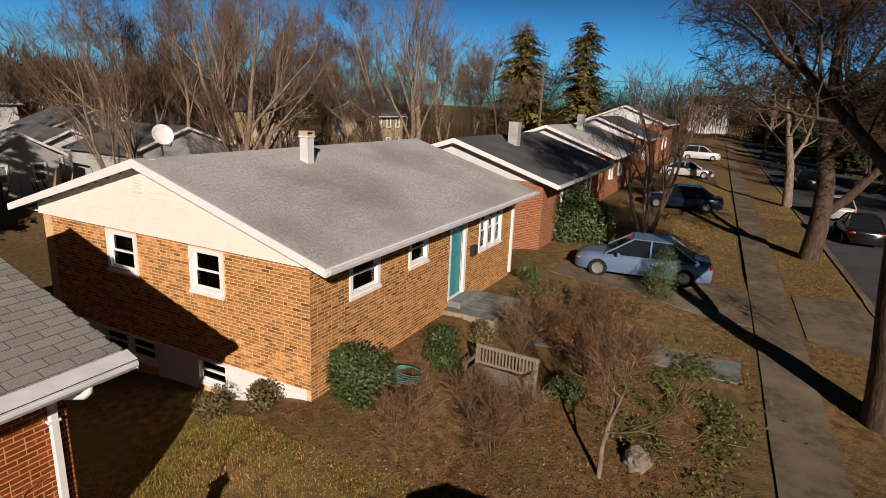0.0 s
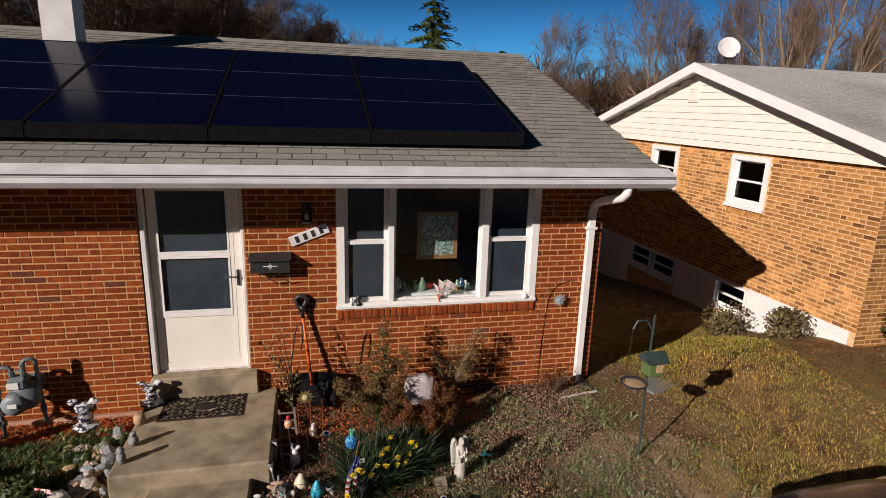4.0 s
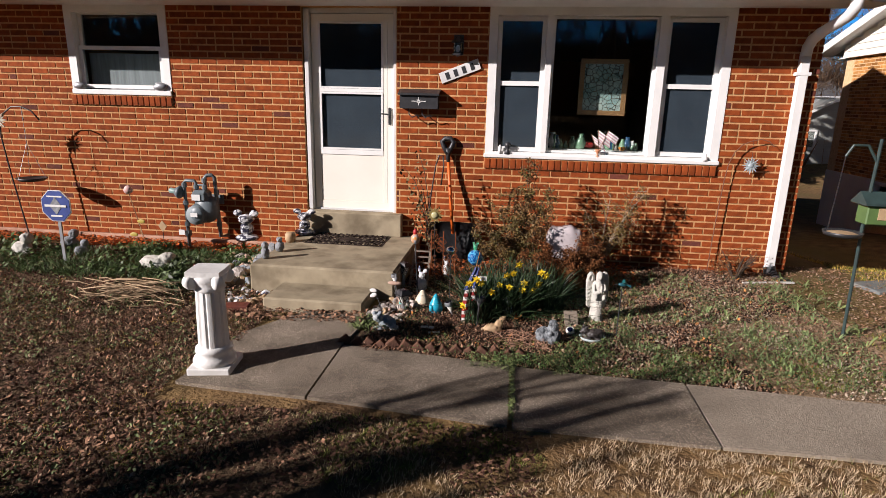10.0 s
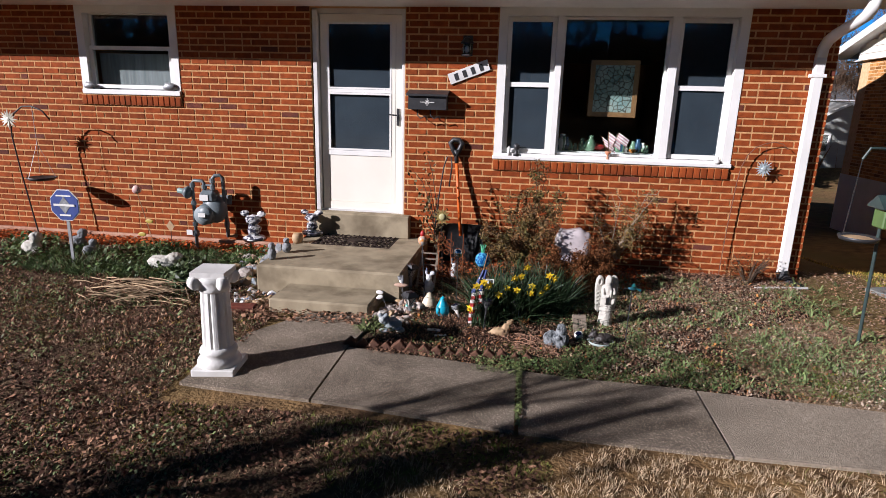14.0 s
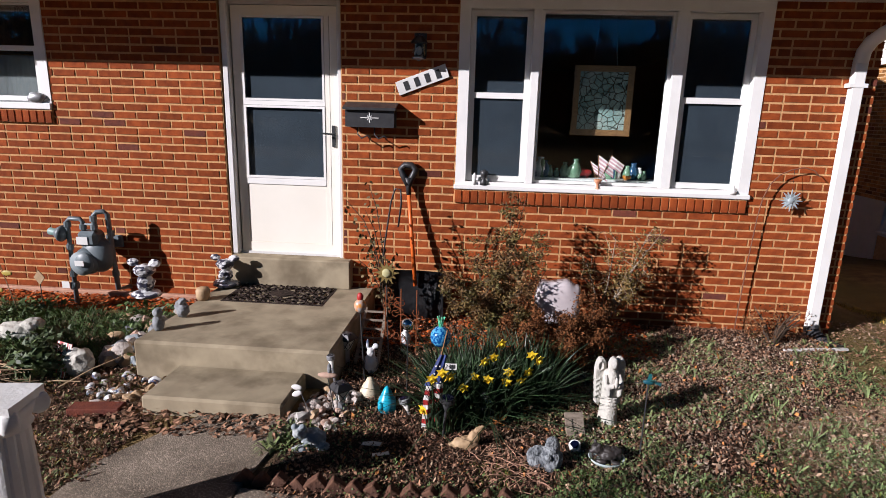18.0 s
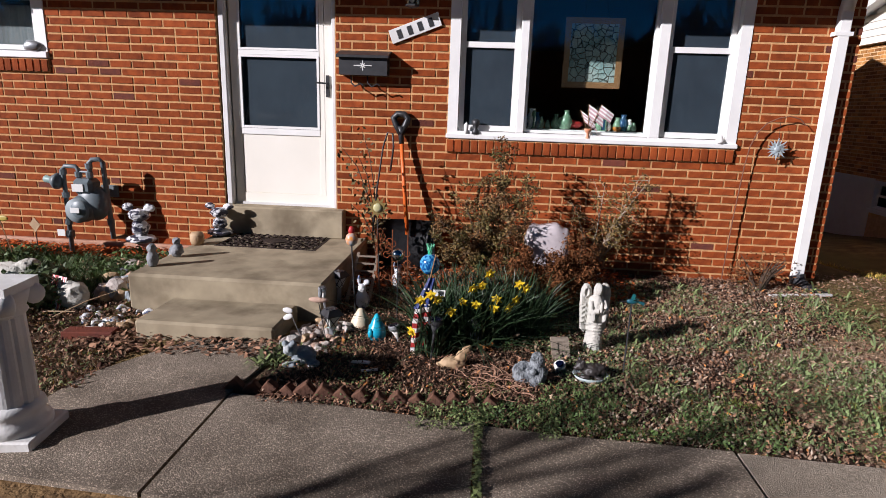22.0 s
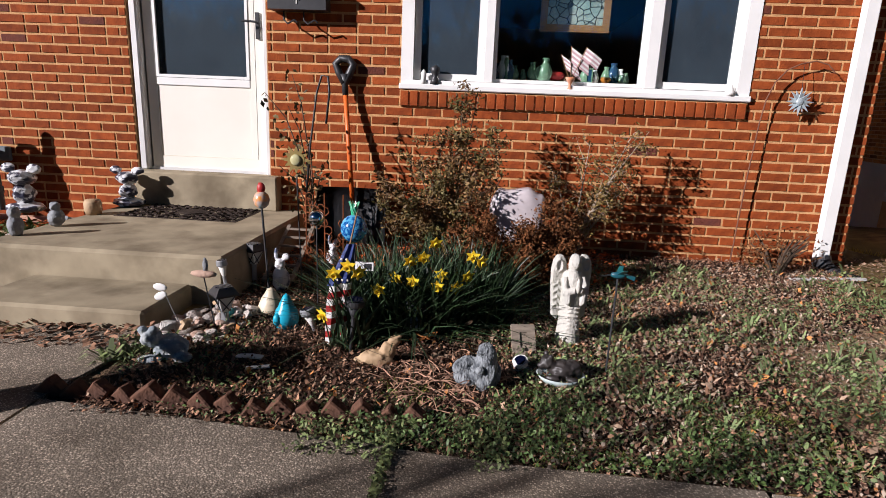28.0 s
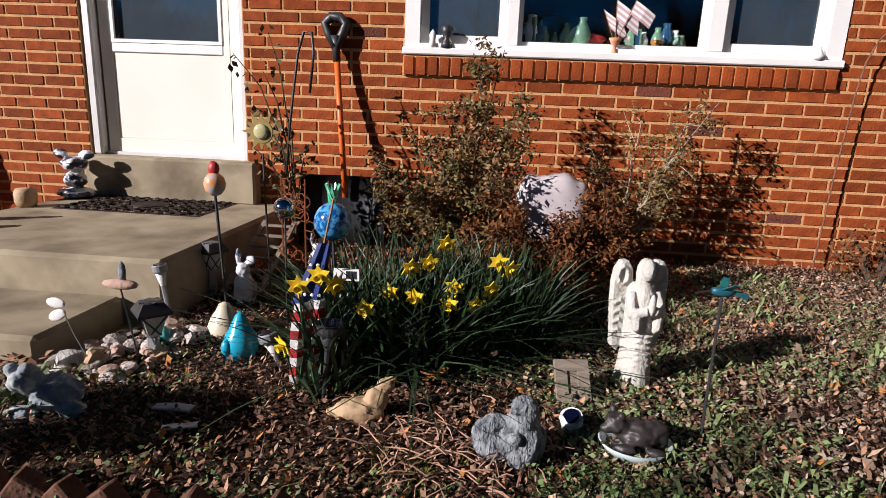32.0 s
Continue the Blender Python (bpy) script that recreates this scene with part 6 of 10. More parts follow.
fb_tc, fb_sep, fb_add, fb_com, fb_tex = (fb_n.new(k) for k in ("ShaderNodeTexCoord", "ShaderNodeSeparateXYZ", "ShaderNodeMath", "ShaderNodeCombineXYZ", "ShaderNodeTexBrick"))
fb_l.new(fb_tc.outputs["Object"], fb_sep.inputs[0])
fb_l.new(fb_sep.outputs[0], fb_add.inputs[0]); fb_l.new(fb_sep.outputs[1], fb_add.inputs[1])
fb_l.new(fb_add.outputs[0], fb_com.inputs[0]); fb_l.new(fb_sep.outputs[2], fb_com.inputs[1])
fb_l.new(fb_com.outputs[0], fb_tex.inputs["Vector"])
for key, val in (("Scale", 1.0), ("Brick Width", 0.203), ("Row Height", 0.0677), ("Mortar Size", 0.006)):
    fb_tex.inputs[key].default_value = val
for key, val in (("Color1", (0.36, 0.12, 0.05, 1)), ("Color2", (0.22, 0.075, 0.035, 1)), ("Mortar", (0.45, 0.30, 0.2, 1))):
    fb_tex.inputs[key].default_value = val
fb_l.new(fb_tex.outputs["Color"], fb_n["Principled BSDF"].inputs["Base Color"])


def simple_house(name, x0, x1, y0, y1, z0, eave, ridge, along, wall, gable, roof_m, label, wins, over=0.45, chim=None):
    """A house with gables: along is the ridge's axis; wins are (side, a0, a1, z0, z1)."""
    h = empty(name, (0, 0, 0), 0, label, "house")
    cx, cy = (x0 + x1) / 2, (y0 + y1) / 2
    part("wall_shell", box_bm(x0, x1, y0, y1, z0, eave), M[wall], h)
    if along == "x":
        part("roof", roof_slab(x0 - 0.35, x1 + 0.35, y0 - over, eave + 0.02, cy, ridge, 0.12), M[roof_m], h)
        gab = [(y0, eave), (y1, eave), (cy, ridge - 0.14 - 0.0)]
        part("gable", prism_bm(gab, "x", x0 - 0.005, x0 + 0.2), M[gable], h)
        for s in (1, -1):
            yy = cy - s * (cy - y0 + over)
            part("rake_board", prism_bm([(yy, eave + 0.02), (cy, ridge), (cy, ridge - 0.2), (yy, eave - 0.16)], "x", x0 - 0.38, x0 - 0.34), M["white"], h)
        part("gutter", box_bm(x0 - 0.35, x1 + 0.35, y0 - over - 0.08, y0 - over + 0.02, eave - 0.12, eave + 0.02), M["gutter"], h)
    else:
        rb = prism_bm([(x0 - over, eave + 0.02), (cx, ridge), (x1 + over, eave + 0.02), (x1 + over, eave - 0.1), (cx, ridge - 0.12), (x0 - over, eave - 0.1)], "y", y0 - 0.35, y1 + 0.35)
        part("roof", rb, M[roof_m], h)
        part("gable", prism_bm([(x0, eave), (x1, eave), (cx, ridge - 0.14)], "y", y0 - 0.005, y0 + 0.2), M[gable], h)
        for s in (1, -1):
            xx = cx - s * (cx - x0 + over)
            part("rake_board", prism_bm([(xx, eave + 0.02), (cx, ridge), (cx, ridge - 0.2), (xx, eave - 0.16)], "y", y0 - 0.38, y0 - 0.34), M["white"], h)
    for side, a0, a1, w0, w1 in wins:
        simple_window(h, "x" if side == "f" else "y", y0 - 0.06 if side == "f" else x0 - 0.06, a0, a1, w0, w1, -1, 0.1, "white-framed window")
    if chim:
        part("chimney", box_bm(chim[0], chim[0] + 0.45, chim[1], chim[1] + 0.45, eave, chim[2]), M["grey_siding"], h)
    return h


simple_house("house", 21.4, 31.5, 0.1, 7.7, -1.2, 2.75, 4.25, "x", "far_brick", "pale_siding", "shingle_dark", "red brick house with a white gable and dark shingle roof",
             [("f", 24.0, 25.0, 1.2, 2.5), ("f", 25.1, 26.1, 1.2, 2.5), ("f", 28.5, 29.5, 1.2, 2.5)], 0.7, (25.0, 2.6, 4.9))
simple_house("house", 36.5, 47.5, 0.8, 8.6, -1.2, 2.8, 4.5, "x", "far_brick", "pale_siding", "shingle_n", "brick house with a white gable and grey roof along the street",
             [("f", 38.0, 39.0, 1.2, 2.5), ("f", 41.0, 42.4, 1.2, 2.5)], 0.7, (41, 3.5, 5.2))
simple_house("house", 53, 64, 1.2, 9.2, -1.2, 3.2, 5.0, "x", "far_brick", "pale_siding", "shingle_dark", "brick house with a white gable farther down the street",
             [("f", 55, 56, 1.3, 2.6), ("y", 3.0, 3.9, 3.3, 3.9)], 0.7)
simple_house("house", 70, 82, 1.5, 10, -1.2, 4.2, 6.2, "x", "far_brick", "pale_siding", "shingle_dark", "two-storey brick and white house down the street", [("f", 72, 73, 1.3, 2.6), ("f", 75, 76, 1.3, 2.6)], 0.7)
simple_house("house", 190, 206, -3, 8, -1.2, 8.5, 11.0, "y", "pale_siding", "pale_siding", "shingle_dark", "distant white house at the end of the street", [("f", 193, 195, 4.5, 6.6), ("f", 200, 202, 4.5, 6.6)], 0.7)
simple_house("house", 19.0, 24.0, 36.5, 44.0, -4.0, 0.9, 2.5, "y", "grey_siding", "grey_siding", "shingle_n", "pale grey sided house behind the yards", [("f", 19.8, 20.7, -0.9, 0.4), ("f", 22.2, 23.1, -0.9, 0.4), ("y", 39, 40, -0.9, 0.4)], 0.5)
simple_house("house", 25.5, 32, 43, 50, -4.0, 0.6, 2.2, "y", "pale_siding", "pale_siding", "shingle_dark", "low white house with a dark roof behind the yards", [("f", 27, 28, -1.2, 0.0)], 0.5)
simple_house("house", 27, 37, 33, 40, -4.0, 1.0, 2.9, "y", "grey_siding", "grey_siding", "shingle_dark", "dark-roofed house with a white-edged gable behind", [("f", 31, 32, -1.0, 0.2)], 0.5)
for i, (x, y, w, wall, two) in enumerate(((30, 70, 9, "pale_siding", 1), (44, 78, 10, "tan_siding", 1), (22, 62, 9, "tan_siding", 0), (60, 52, 10, "tan_siding", 1), (74, 44, 10, "tan_siding", 1), (16, 84, 9, "pale_siding", 1), (52, 66, 9, "pale_siding", 0), (36, 58, 9, "pale_siding", 0), (66, 38, 8, "tan_siding", 1))):
    z0 = ground_z(x, y)
    e = z0 + (5.2 if two else 3.2)
    simple_house("house", x, x + w, y, y + 7, z0 - 0.5, e, e + 1.9, "y" if i % 2 else "x", wall, wall, "shingle_dark", "distant two-storey house with pale siding among bare trees" if two else "distant low house with pale siding among bare trees",
                 [("f", x + 1.2 + 2.4 * k, x + 2.2 + 2.4 * k, z0 + 1.0 + lv * 2.6, z0 + 2.3 + lv * 2.6) for k in range(3) for lv in range(2 if two else 1)], 0.4)
# pale houses on the far slope
for x, y, top, w, wall in [(38.94, 85.61, 3.54, 10, 'pale_siding'), (45.89, 92.35, 2.82, 9, 'tan_siding'), (53.57, 98.61, 3.4, 10, 'tan_siding'), (49.39, 80.4, 4.87, 11, 'pale_siding'), (57.83, 85.83, 4.38, 10, 'pale_siding'), (66.51, 90.89, 3.57, 9, 'tan_siding')]:
    simple_house("house", x, x + w, y, y + 7, top - 7.5, top - 1.6, top, "x" if w > 8 else "y", wall, wall, "shingle_dark", "pale sided house on the far slope among bare trees",
                 [("f", x + 1.0 + 2.3 * k, x + 2.0 + 2.3 * k, top - 3.4 - 2.6 * lv, top - 2.2 - 2.6 * lv) for k in range(3) for lv in range(2)], 0.4)
M["pole"] = mat("timber_pole", (0.16, 0.11, 0.075), 0.9)
for x, y, h in ((64, 14, 11), (24, 64, 9)):
    up_ = empty("utility_pole", (x, y, ground_z(x, y)), 0, "brown timber utility pole with a crossarm", "pole")
    part("post", tube_bm([(0, 0, -0.2), (0, 0, h)], [0.16, 0.11], 8), M["pole"], up_)
    part("crossarm", box_bm(-1.1, 1.1, -0.05, 0.05, h - 0.8, h - 0.68), M["pole"], up_)
wires = bmesh.new()
for z in (7.2, 7.9):
    tube_bm([(64, 14, z + 1.6 + ground_z(64, 14)), (80, -2, z + 0.9), (100, -20, z + 1.4)], 0.025, 4, wires)
tagged(part("power_lines", wires, M["black"]), "thin dark power lines crossing the street", "cable")
fence = empty("fence", (0, 0, 0), 0, "weathered brown board fence in the back yard", "fence")
for k in range(24):
    x = 3.9 + k * 0.16
    part("board", box_bm(x, x + 0.145, 10.2, 10.22, ground_z(x, 10.2) - 0.1, ground_z(x, 10.2) + 1.7), M["grey_wood"], fence)
part("rail", box_bm(3.9, 7.75, 10.22, 10.27, ground_z(5, 10.2) + 1.2, ground_z(5, 10.2) + 1.28), M["grey_wood"], fence)


# two slim upright trees before the house, whose stems shade the walk
def pole_tree(at, h, seed, label, k_r=1.0):
    rg = random.Random(seed)
    t = empty("bare_tree", at, 0, label, "tree")
    pts = [Vector((rg.uniform(-0.03, 0.03), rg.uniform(-0.03, 0.03), h * k / 6 - 0.2)) for k in range(7)]
    bm = tube_bm(pts, [k_r * v for v in (0.12, 0.11, 0.105, 0.10, 0.092, 0.085, 0.06)], 8)
    tw = bmesh.new()
    for k in range(11):
        z = h * rg.uniform(0.35, 0.85)
        a, L = rg.random() * 6.283, rg.uniform(0.7, 1.5)
        L = min(L, (h * 1.04 - z) * 1.15)
        p0 = Vector((0, 0, z))
        d = Vector((math.cos(a) * rg.uniform(0.15, 0.45), math.sin(a) * rg.uniform(0.15, 0.45), 1)).normalized()
        p1, p2 = p0 + d * L * 0.5 + Vector((math.cos(a), math.sin(a), 0)) * 0.06, p0 + d * L
        tube_bm([p0, p1, p2], [0.032, 0.024, 0.010], 5, bm)
        for j in range(6):
            q = p0.lerp(p2, rg.uniform(0.3, 1.0))
            e2 = q + Vector((rg.gauss(0, 0.12), rg.gauss(0, 0.12), rg.uniform(0.1, 0.4)))
            tube_bm([q, q.lerp(e2, 0.5) + Vector((0.01, 0, 0)), e2], [0.008, 0.006, 0.002], 3, tw)
    part("trunk", bm, M["bark"], t, smooth=True)
    part("crown", tw, M["twig"], t, "bare brown twigs")


for x, y, sd, hh, k in ((-6.36, -7.40, 63, 4.55, 0.34), (-6.25, -7.22, 64, 4.3, 0.20), (-6.30, -7.88, 65, 4.35, 0.46), (-6.6, -8.10, 67, 4.2, 0.24)):
    pole_tree((x, y, ground_z(x, y)), hh, sd, "slim upright bare ornamental tree before the house" if k > 0.4 else "thin bare sapling before the house", k)
# ---- front garden ----
def g0(x, y, k=0.0):
    return (x, y, ground_z(x, y) + k)


def scatter(name, count, region, size, material, label, category, seed, shape="leaf", lift=(0.004, 0.03), up=0.25, keep=None, bw=1.0):
    """Many small blades or leaves lying or standing on the ground, as one object."""
    r = random.Random(seed)
    vs, fs = [], []
    x0, x1, y0, y1 = region
    n = 0
    while n < count:
        x, y = r.uniform(x0, x1), r.uniform(y0, y1)
        n += 1
        if keep and not keep(x, y, r):
            continue
        z = ground_z(x, y) + r.uniform(*lift)
        s = r.uniform(*size)
        a = r.random() * 6.283
        if shape == "blade":
            b = Vector((x, y, z - 0.01))
            tipv = Vector((math.cos(a) * s * r.uniform(0.1, 0.9), math.sin(a) * s * r.uniform(0.1, 0.9), s * r.uniform(0.4, 1.0)))
            w = Vector((-math.sin(a), math.cos(a), 0)) * (0.0012 + 0.014 * s) * bw
            i = len(vs)
            vs += [b - w, b + w, b + tipv]
            fs.append((i, i + 1, i + 2))
        else:
            u = Vector((math.cos(a), math.sin(a), r.gauss(0, up))) * s
            w = Vector((-math.sin(a), math.cos(a), r.gauss(0, up))) * s * r.uniform(0.35, 0.65)
            b = Vector((x, y, z + s * up * 0.5))
            c = Vector((0, 0, s * r.uniform(-0.1, 0.35)))
            i = len(vs)
            k1, k2, k3 = r.uniform(-0.5, 0.1), r.uniform(0.1, 0.6), r.uniform(0.3, 1.0)
            vs += [b - u, b + u * k1 + w + c, b + u * k2 + w * k3 + c * 0.3, b + u * 0.9 + c * r.uniform(-1, 1.5), b + u * k1 * 0.4 - w + c * r.uniform(0, 1)]
            fs += [(i, i + 1, i + 4), (i + 1, i + 2, i + 4), (i + 2, i + 3, i + 4)]
    return tagged(solid(name, vs, fs, material), label, category, kind="stuff")


def off_paving(x, y):
    if -2.06 < x < -0.66 and -1.45 < y < 0:
        return False
    if -1.79 < x < -0.82 and -1.89 < y < -1.4:
        return False
    if -1.74 < x < 3.4 and -3.38 < y < -2.56 - 0.08 * max(0, x - 0.4) and not (x < -1.6 and y > -2.5):
        return False
    if -1.6 < x < -0.85 and -2.6 < y < -1.85:
        return False
    return y < -0.02 or x > 3.3


def nz(x, y, f, s):
    return noise.noise(Vector((x * f, y * f, s)))


M["humus"] = mat("dark_humus", (0.060, 0.036, 0.022), 0.98, col2=(0.030, 0.019, 0.013), scale=18, bump=1.0, bscale=70)
M["lawn_soil"] = mat("leafy_lawn_soil", (0.15, 0.098, 0.056), 0.98, col2=(0.065, 0.044, 0.027), scale=9, bump=1.0, bscale=60)
M["bare_soil"] = mat("pale_bare_soil", (0.40, 0.285, 0.175), 0.98, col2=(0.27, 0.185, 0.11), scale=7, bump=0.8, bscale=60, col3=(0.22, 0.155, 0.09), scale3=2.0)
M["litter4"] = mat("orange_dead_leaf", (0.40, 0.17, 0.055), 0.85, island=0.5)
M["litter5"] = mat("grey_dead_leaf", (0.36, 0.285, 0.215), 0.88, island=0.6)
M["sprout"] = mat("grey_green_sprout", (0.155, 0.20, 0.075), 0.7, island=0.5)
M["litter1"] = mat("brown_dead_leaf", (0.27, 0.15, 0.092), 0.85, island=0.65)
M["litter2"] = mat("pale_dead_leaf", (0.31, 0.215, 0.145), 0.85, island=0.6)
M["litter3"] = mat("dark_dead_leaf", (0.09, 0.045, 0.03), 0.85, island=0.5)
M["oak_litter"] = mat("oak_leaf_litter", (0.185, 0.085, 0.027), 0.88, island=0.6)
M["mulch"] = mat("red_mulch", (0.42, 0.10, 0.025), 0.9, island=0.5)
M["dry_grass"] = mat("dry_grass", (0.43, 0.325, 0.205), 0.9, island=0.5)
M["green_grass"] = mat("green_grass", (0.13, 0.15, 0.03), 0.8, island=0.5)
M["lawn_dry"] = mat("golden_lawn", (0.42, 0.285, 0.07), 0.9, island=0.5)
M["lawn_green"] = mat("olive_lawn", (0.155, 0.17, 0.030), 0.85, island=0.5)
M["weed"] = mat("weed_leaf", (0.135, 0.165, 0.055), 0.65, island=0.55)
M["ivy"] = mat("groundcover_leaf", (0.075, 0.12, 0.03), 0.6, island=0.5)


def bed(x, y):
    return off_paving(x, y) and y > -2.75 and (x < 3.0)


def bare_k(x, y):
    """How bare the ground is: the trodden corner near the walkway's far end."""
    return smoothstep(1.75, 2.5, x + 0.35 * nz(x, y, 1.3, 31)) * smoothstep(-0.9, -1.7, y + 0.3 * nz(x, y, 1.6, 12))


def soil_patch(name, x0, x1, y0, y1, cell, lift, material, label, keep):
    """A thin layer of soil on the ground, wherever keep() says."""
    nx, ny = int((x1 - x0) / cell), int((y1 - y0) / cell)
    vs = [(x0 + i * cell, y0 + j * cell, ground_z(x0 + i * cell, y0 + j * cell) + lift) for j in range(ny + 1) for i in range(nx + 1)]
    fs = [(j * (nx + 1) + i, j * (nx + 1) + i + 1, (j + 1) * (nx + 1) + i + 1, (j + 1) * (nx + 1) + i) for j in range(ny) for i in range(nx) if keep(x0 + (i + 0.5) * cell, y0 + (j + 0.5) * cell)]
    return tagged(solid(name, vs, fs, material, smooth=True), label, "soil", kind="structure")


soil_patch("flower_bed", -0.75, 3.05, -2.72, -0.02, 0.04, 0.006, M["humus"], "dark humus of the flower bed", lambda x, y: bed(x, y) and bare_k(x, y) < 0.5)
soil_patch("bare_ground", 1.6, 4.0, -2.85, -0.6, 0.05, 0.006, M["bare_soil"], "pale trodden bare soil by the walkway", lambda x, y: off_paving(x, y) and bare_k(x, y) >= 0.5 and x < 3.7 + 0.3 * nz(x, y, 2, 3))
soil_patch("lawn_soil", -6.6, 0.4, -5.6, -0.4, 0.07, 0.004, M["lawn_soil"], "dark leafy soil of the front lawn", lambda x, y: off_paving(x, y) and not (x > -0.75 and y > -2.9) and x < -0.6 + 0.8 * nz(x, y, 0.9, 6) and y > -5.05 + 0.5 * nz(x, y, 1.1, 16) and x > -6.1 + 0.5 * nz(x, y, 1.1, 26))
scatter("leaf_litter", 1500, (-0.7, 3.1, -2.7, -0.05), (0.005, 0.018), M["litter4"], "orange-brown dead leaves strewn over the bed", "leaves", 101, up=0.6, keep=lambda x, y, r: bed(x, y) and r.random() > 0.7 * bare_k(x, y))
scatter("leaf_litter", 900, (0.6, 3.1, -2.7, -0.3), (0.008, 0.022), M["litter2"], "large pale curled leaves over the bed", "leaves", 102, up=0.6, keep=lambda x, y, r: bed(x, y) and r.random() > 0.7 * bare_k(x, y))
scatter("leaf_litter", 16000, (0.85, 3.1, -2.75, -0.2), (0.003, 0.013), M["litter5"], "grey-brown matted dead leaves beside the statue", "leaves", 110, up=0.5, keep=lambda x, y, r: bed(x, y) and nz(x, y, 1.2, 40) > -0.25)
scatter("leaf_litter", 40000, (-0.7, 3.1, -2.75, -0.05), (0.003, 0.013), M["litter1"], "brown dead leaves over the flower bed", "leaves", 1, up=0.55, keep=lambda x, y, r: bed(x, y) and r.random() > 0.85 * bare_k(x, y))
scatter("leaf_litter", 11000, (-0.7, 3.1, -2.75, -0.05), (0.003, 0.012), M["litter2"], "pale tan dead leaves over the flower bed", "leaves", 2, up=0.55, keep=lambda x, y, r: bed(x, y) and nz(x, y, 1.4, 9) > -0.15 and r.random() > 0.6 * bare_k(x, y))
scatter("leaf_litter", 20000, (-0.7, 3.1, -2.75, -0.05), (0.003, 0.014), M["litter3"], "dark damp dead leaves over the flower bed", "leaves", 3, up=0.55, keep=lambda x, y, r: bed(x, y) and r.random() > 0.85 * bare_k(x, y))
scatter("leaf_litter", 42000, (-6.0, -1.0, -5.4, -0.5), (0.004, 0.015), M["litter1"], "brown dead leaves over the lawn", "leaves", 4, up=0.7, keep=lambda x, y, r: off_paving(x, y) and nz(x, y, 0.9, 2) > -0.2)
scatter("leaf_litter", 12000, (-6.0, -1.0, -5.4, -0.5), (0.004, 0.014), M["litter2"], "pale dead leaves over the lawn", "leaves", 5, up=0.7, keep=lambda x, y, r: off_paving(x, y))
scatter("leaf_litter", 26000, (-6.0, -1.0, -5.4, -0.5), (0.004, 0.016), M["litter3"], "dark dead leaves over the lawn", "leaves", 6, up=0.7, keep=lambda x, y, r: off_paving(x, y))
scatter("leaf_litter", 500, (-2.0, -0.8, -2.1, -1.8), (0.012, 0.03), M["litter1"], "dead leaves gathered at the foot of the step", "leaves", 7, lift=(0.026, 0.04))
scatter("bark_mulch", 5200, (-6.0, -2.05, -0.55, -0.02), (0.010, 0.030), M["mulch"], "orange-red bark mulch along the wall", "mulch", 8, keep=lambda x, y, r: y > -0.40 - 0.12 * nz(x, y, 2, 1))
scatter("bark_mulch", 2600, (-0.66, 1.6, -0.75, -0.02), (0.010, 0.030), M["mulch"], "orange-red bark mulch behind the shrubs", "mulch", 9)
scatter("leaf_litter", 3000, (1.0, 3.4, -2.7, -0.2), (0.005, 0.018), M["litter2"], "pale dry leaves and husks beside the corner", "leaves", 61, keep=lambda x, y, r: bed(x, y) and nz(x, y, 1.9, 14) > -0.2)
scatter("ground_cover", 24000, (-0.75, 3.0, -2.7, -0.2), (0.004, 0.009), M["ivy"], "small-leaved green ground cover in the bed", "plants", 10, lift=(0.01, 0.06), up=0.5,
        keep=lambda x, y, r: bed(x, y) and (nz(x, y, 1.7, 5) + 0.6 * nz(x, y, 5.0, 8) > 0.16 or (y < -2.25 and x > -0.4 and nz(x, y, 3, 2) > -0.25)))
def tufts(name, count, region, material, label, seed, blades=14, size=(0.018, 0.050), keep=None):
    """Grass in clumps: blades fan out from many centres, as one object."""
    r = random.Random(seed)
    vs, fs = [], []
    for _ in range(count):
        x, y = r.uniform(region[0], region[1]), r.uniform(region[2], region[3])
        if keep and not keep(x, y):
            continue
        lean, la = r.uniform(0, 0.5), r.random() * 6.283
        for _ in range(blades):
            a, s = r.random() * 6.283, r.uniform(*size)
            q, k = r.random() * 0.03, r.uniform(0.15, 0.75)
            b = Vector((x + math.cos(a) * q, y + math.sin(a) * q, 0))
            b.z = ground_z(b.x, b.y) - 0.004
            tipv = Vector((math.cos(a) * k + math.cos(la) * lean, math.sin(a) * k + math.sin(la) * lean, 1)).normalized() * s
            w = Vector((-math.sin(a), math.cos(a), 0)) * r.uniform(0.0010, 0.0020)
            i = len(vs)
            vs += [b - w, b + w, b + tipv * 0.6 + w * 0.8, b + tipv - Vector((0, 0, s * 0.12))]
            fs.append((i, i + 1, i + 2, i + 3))
    return tagged(solid(name, vs, fs, material), label, "grass", kind="stuff")


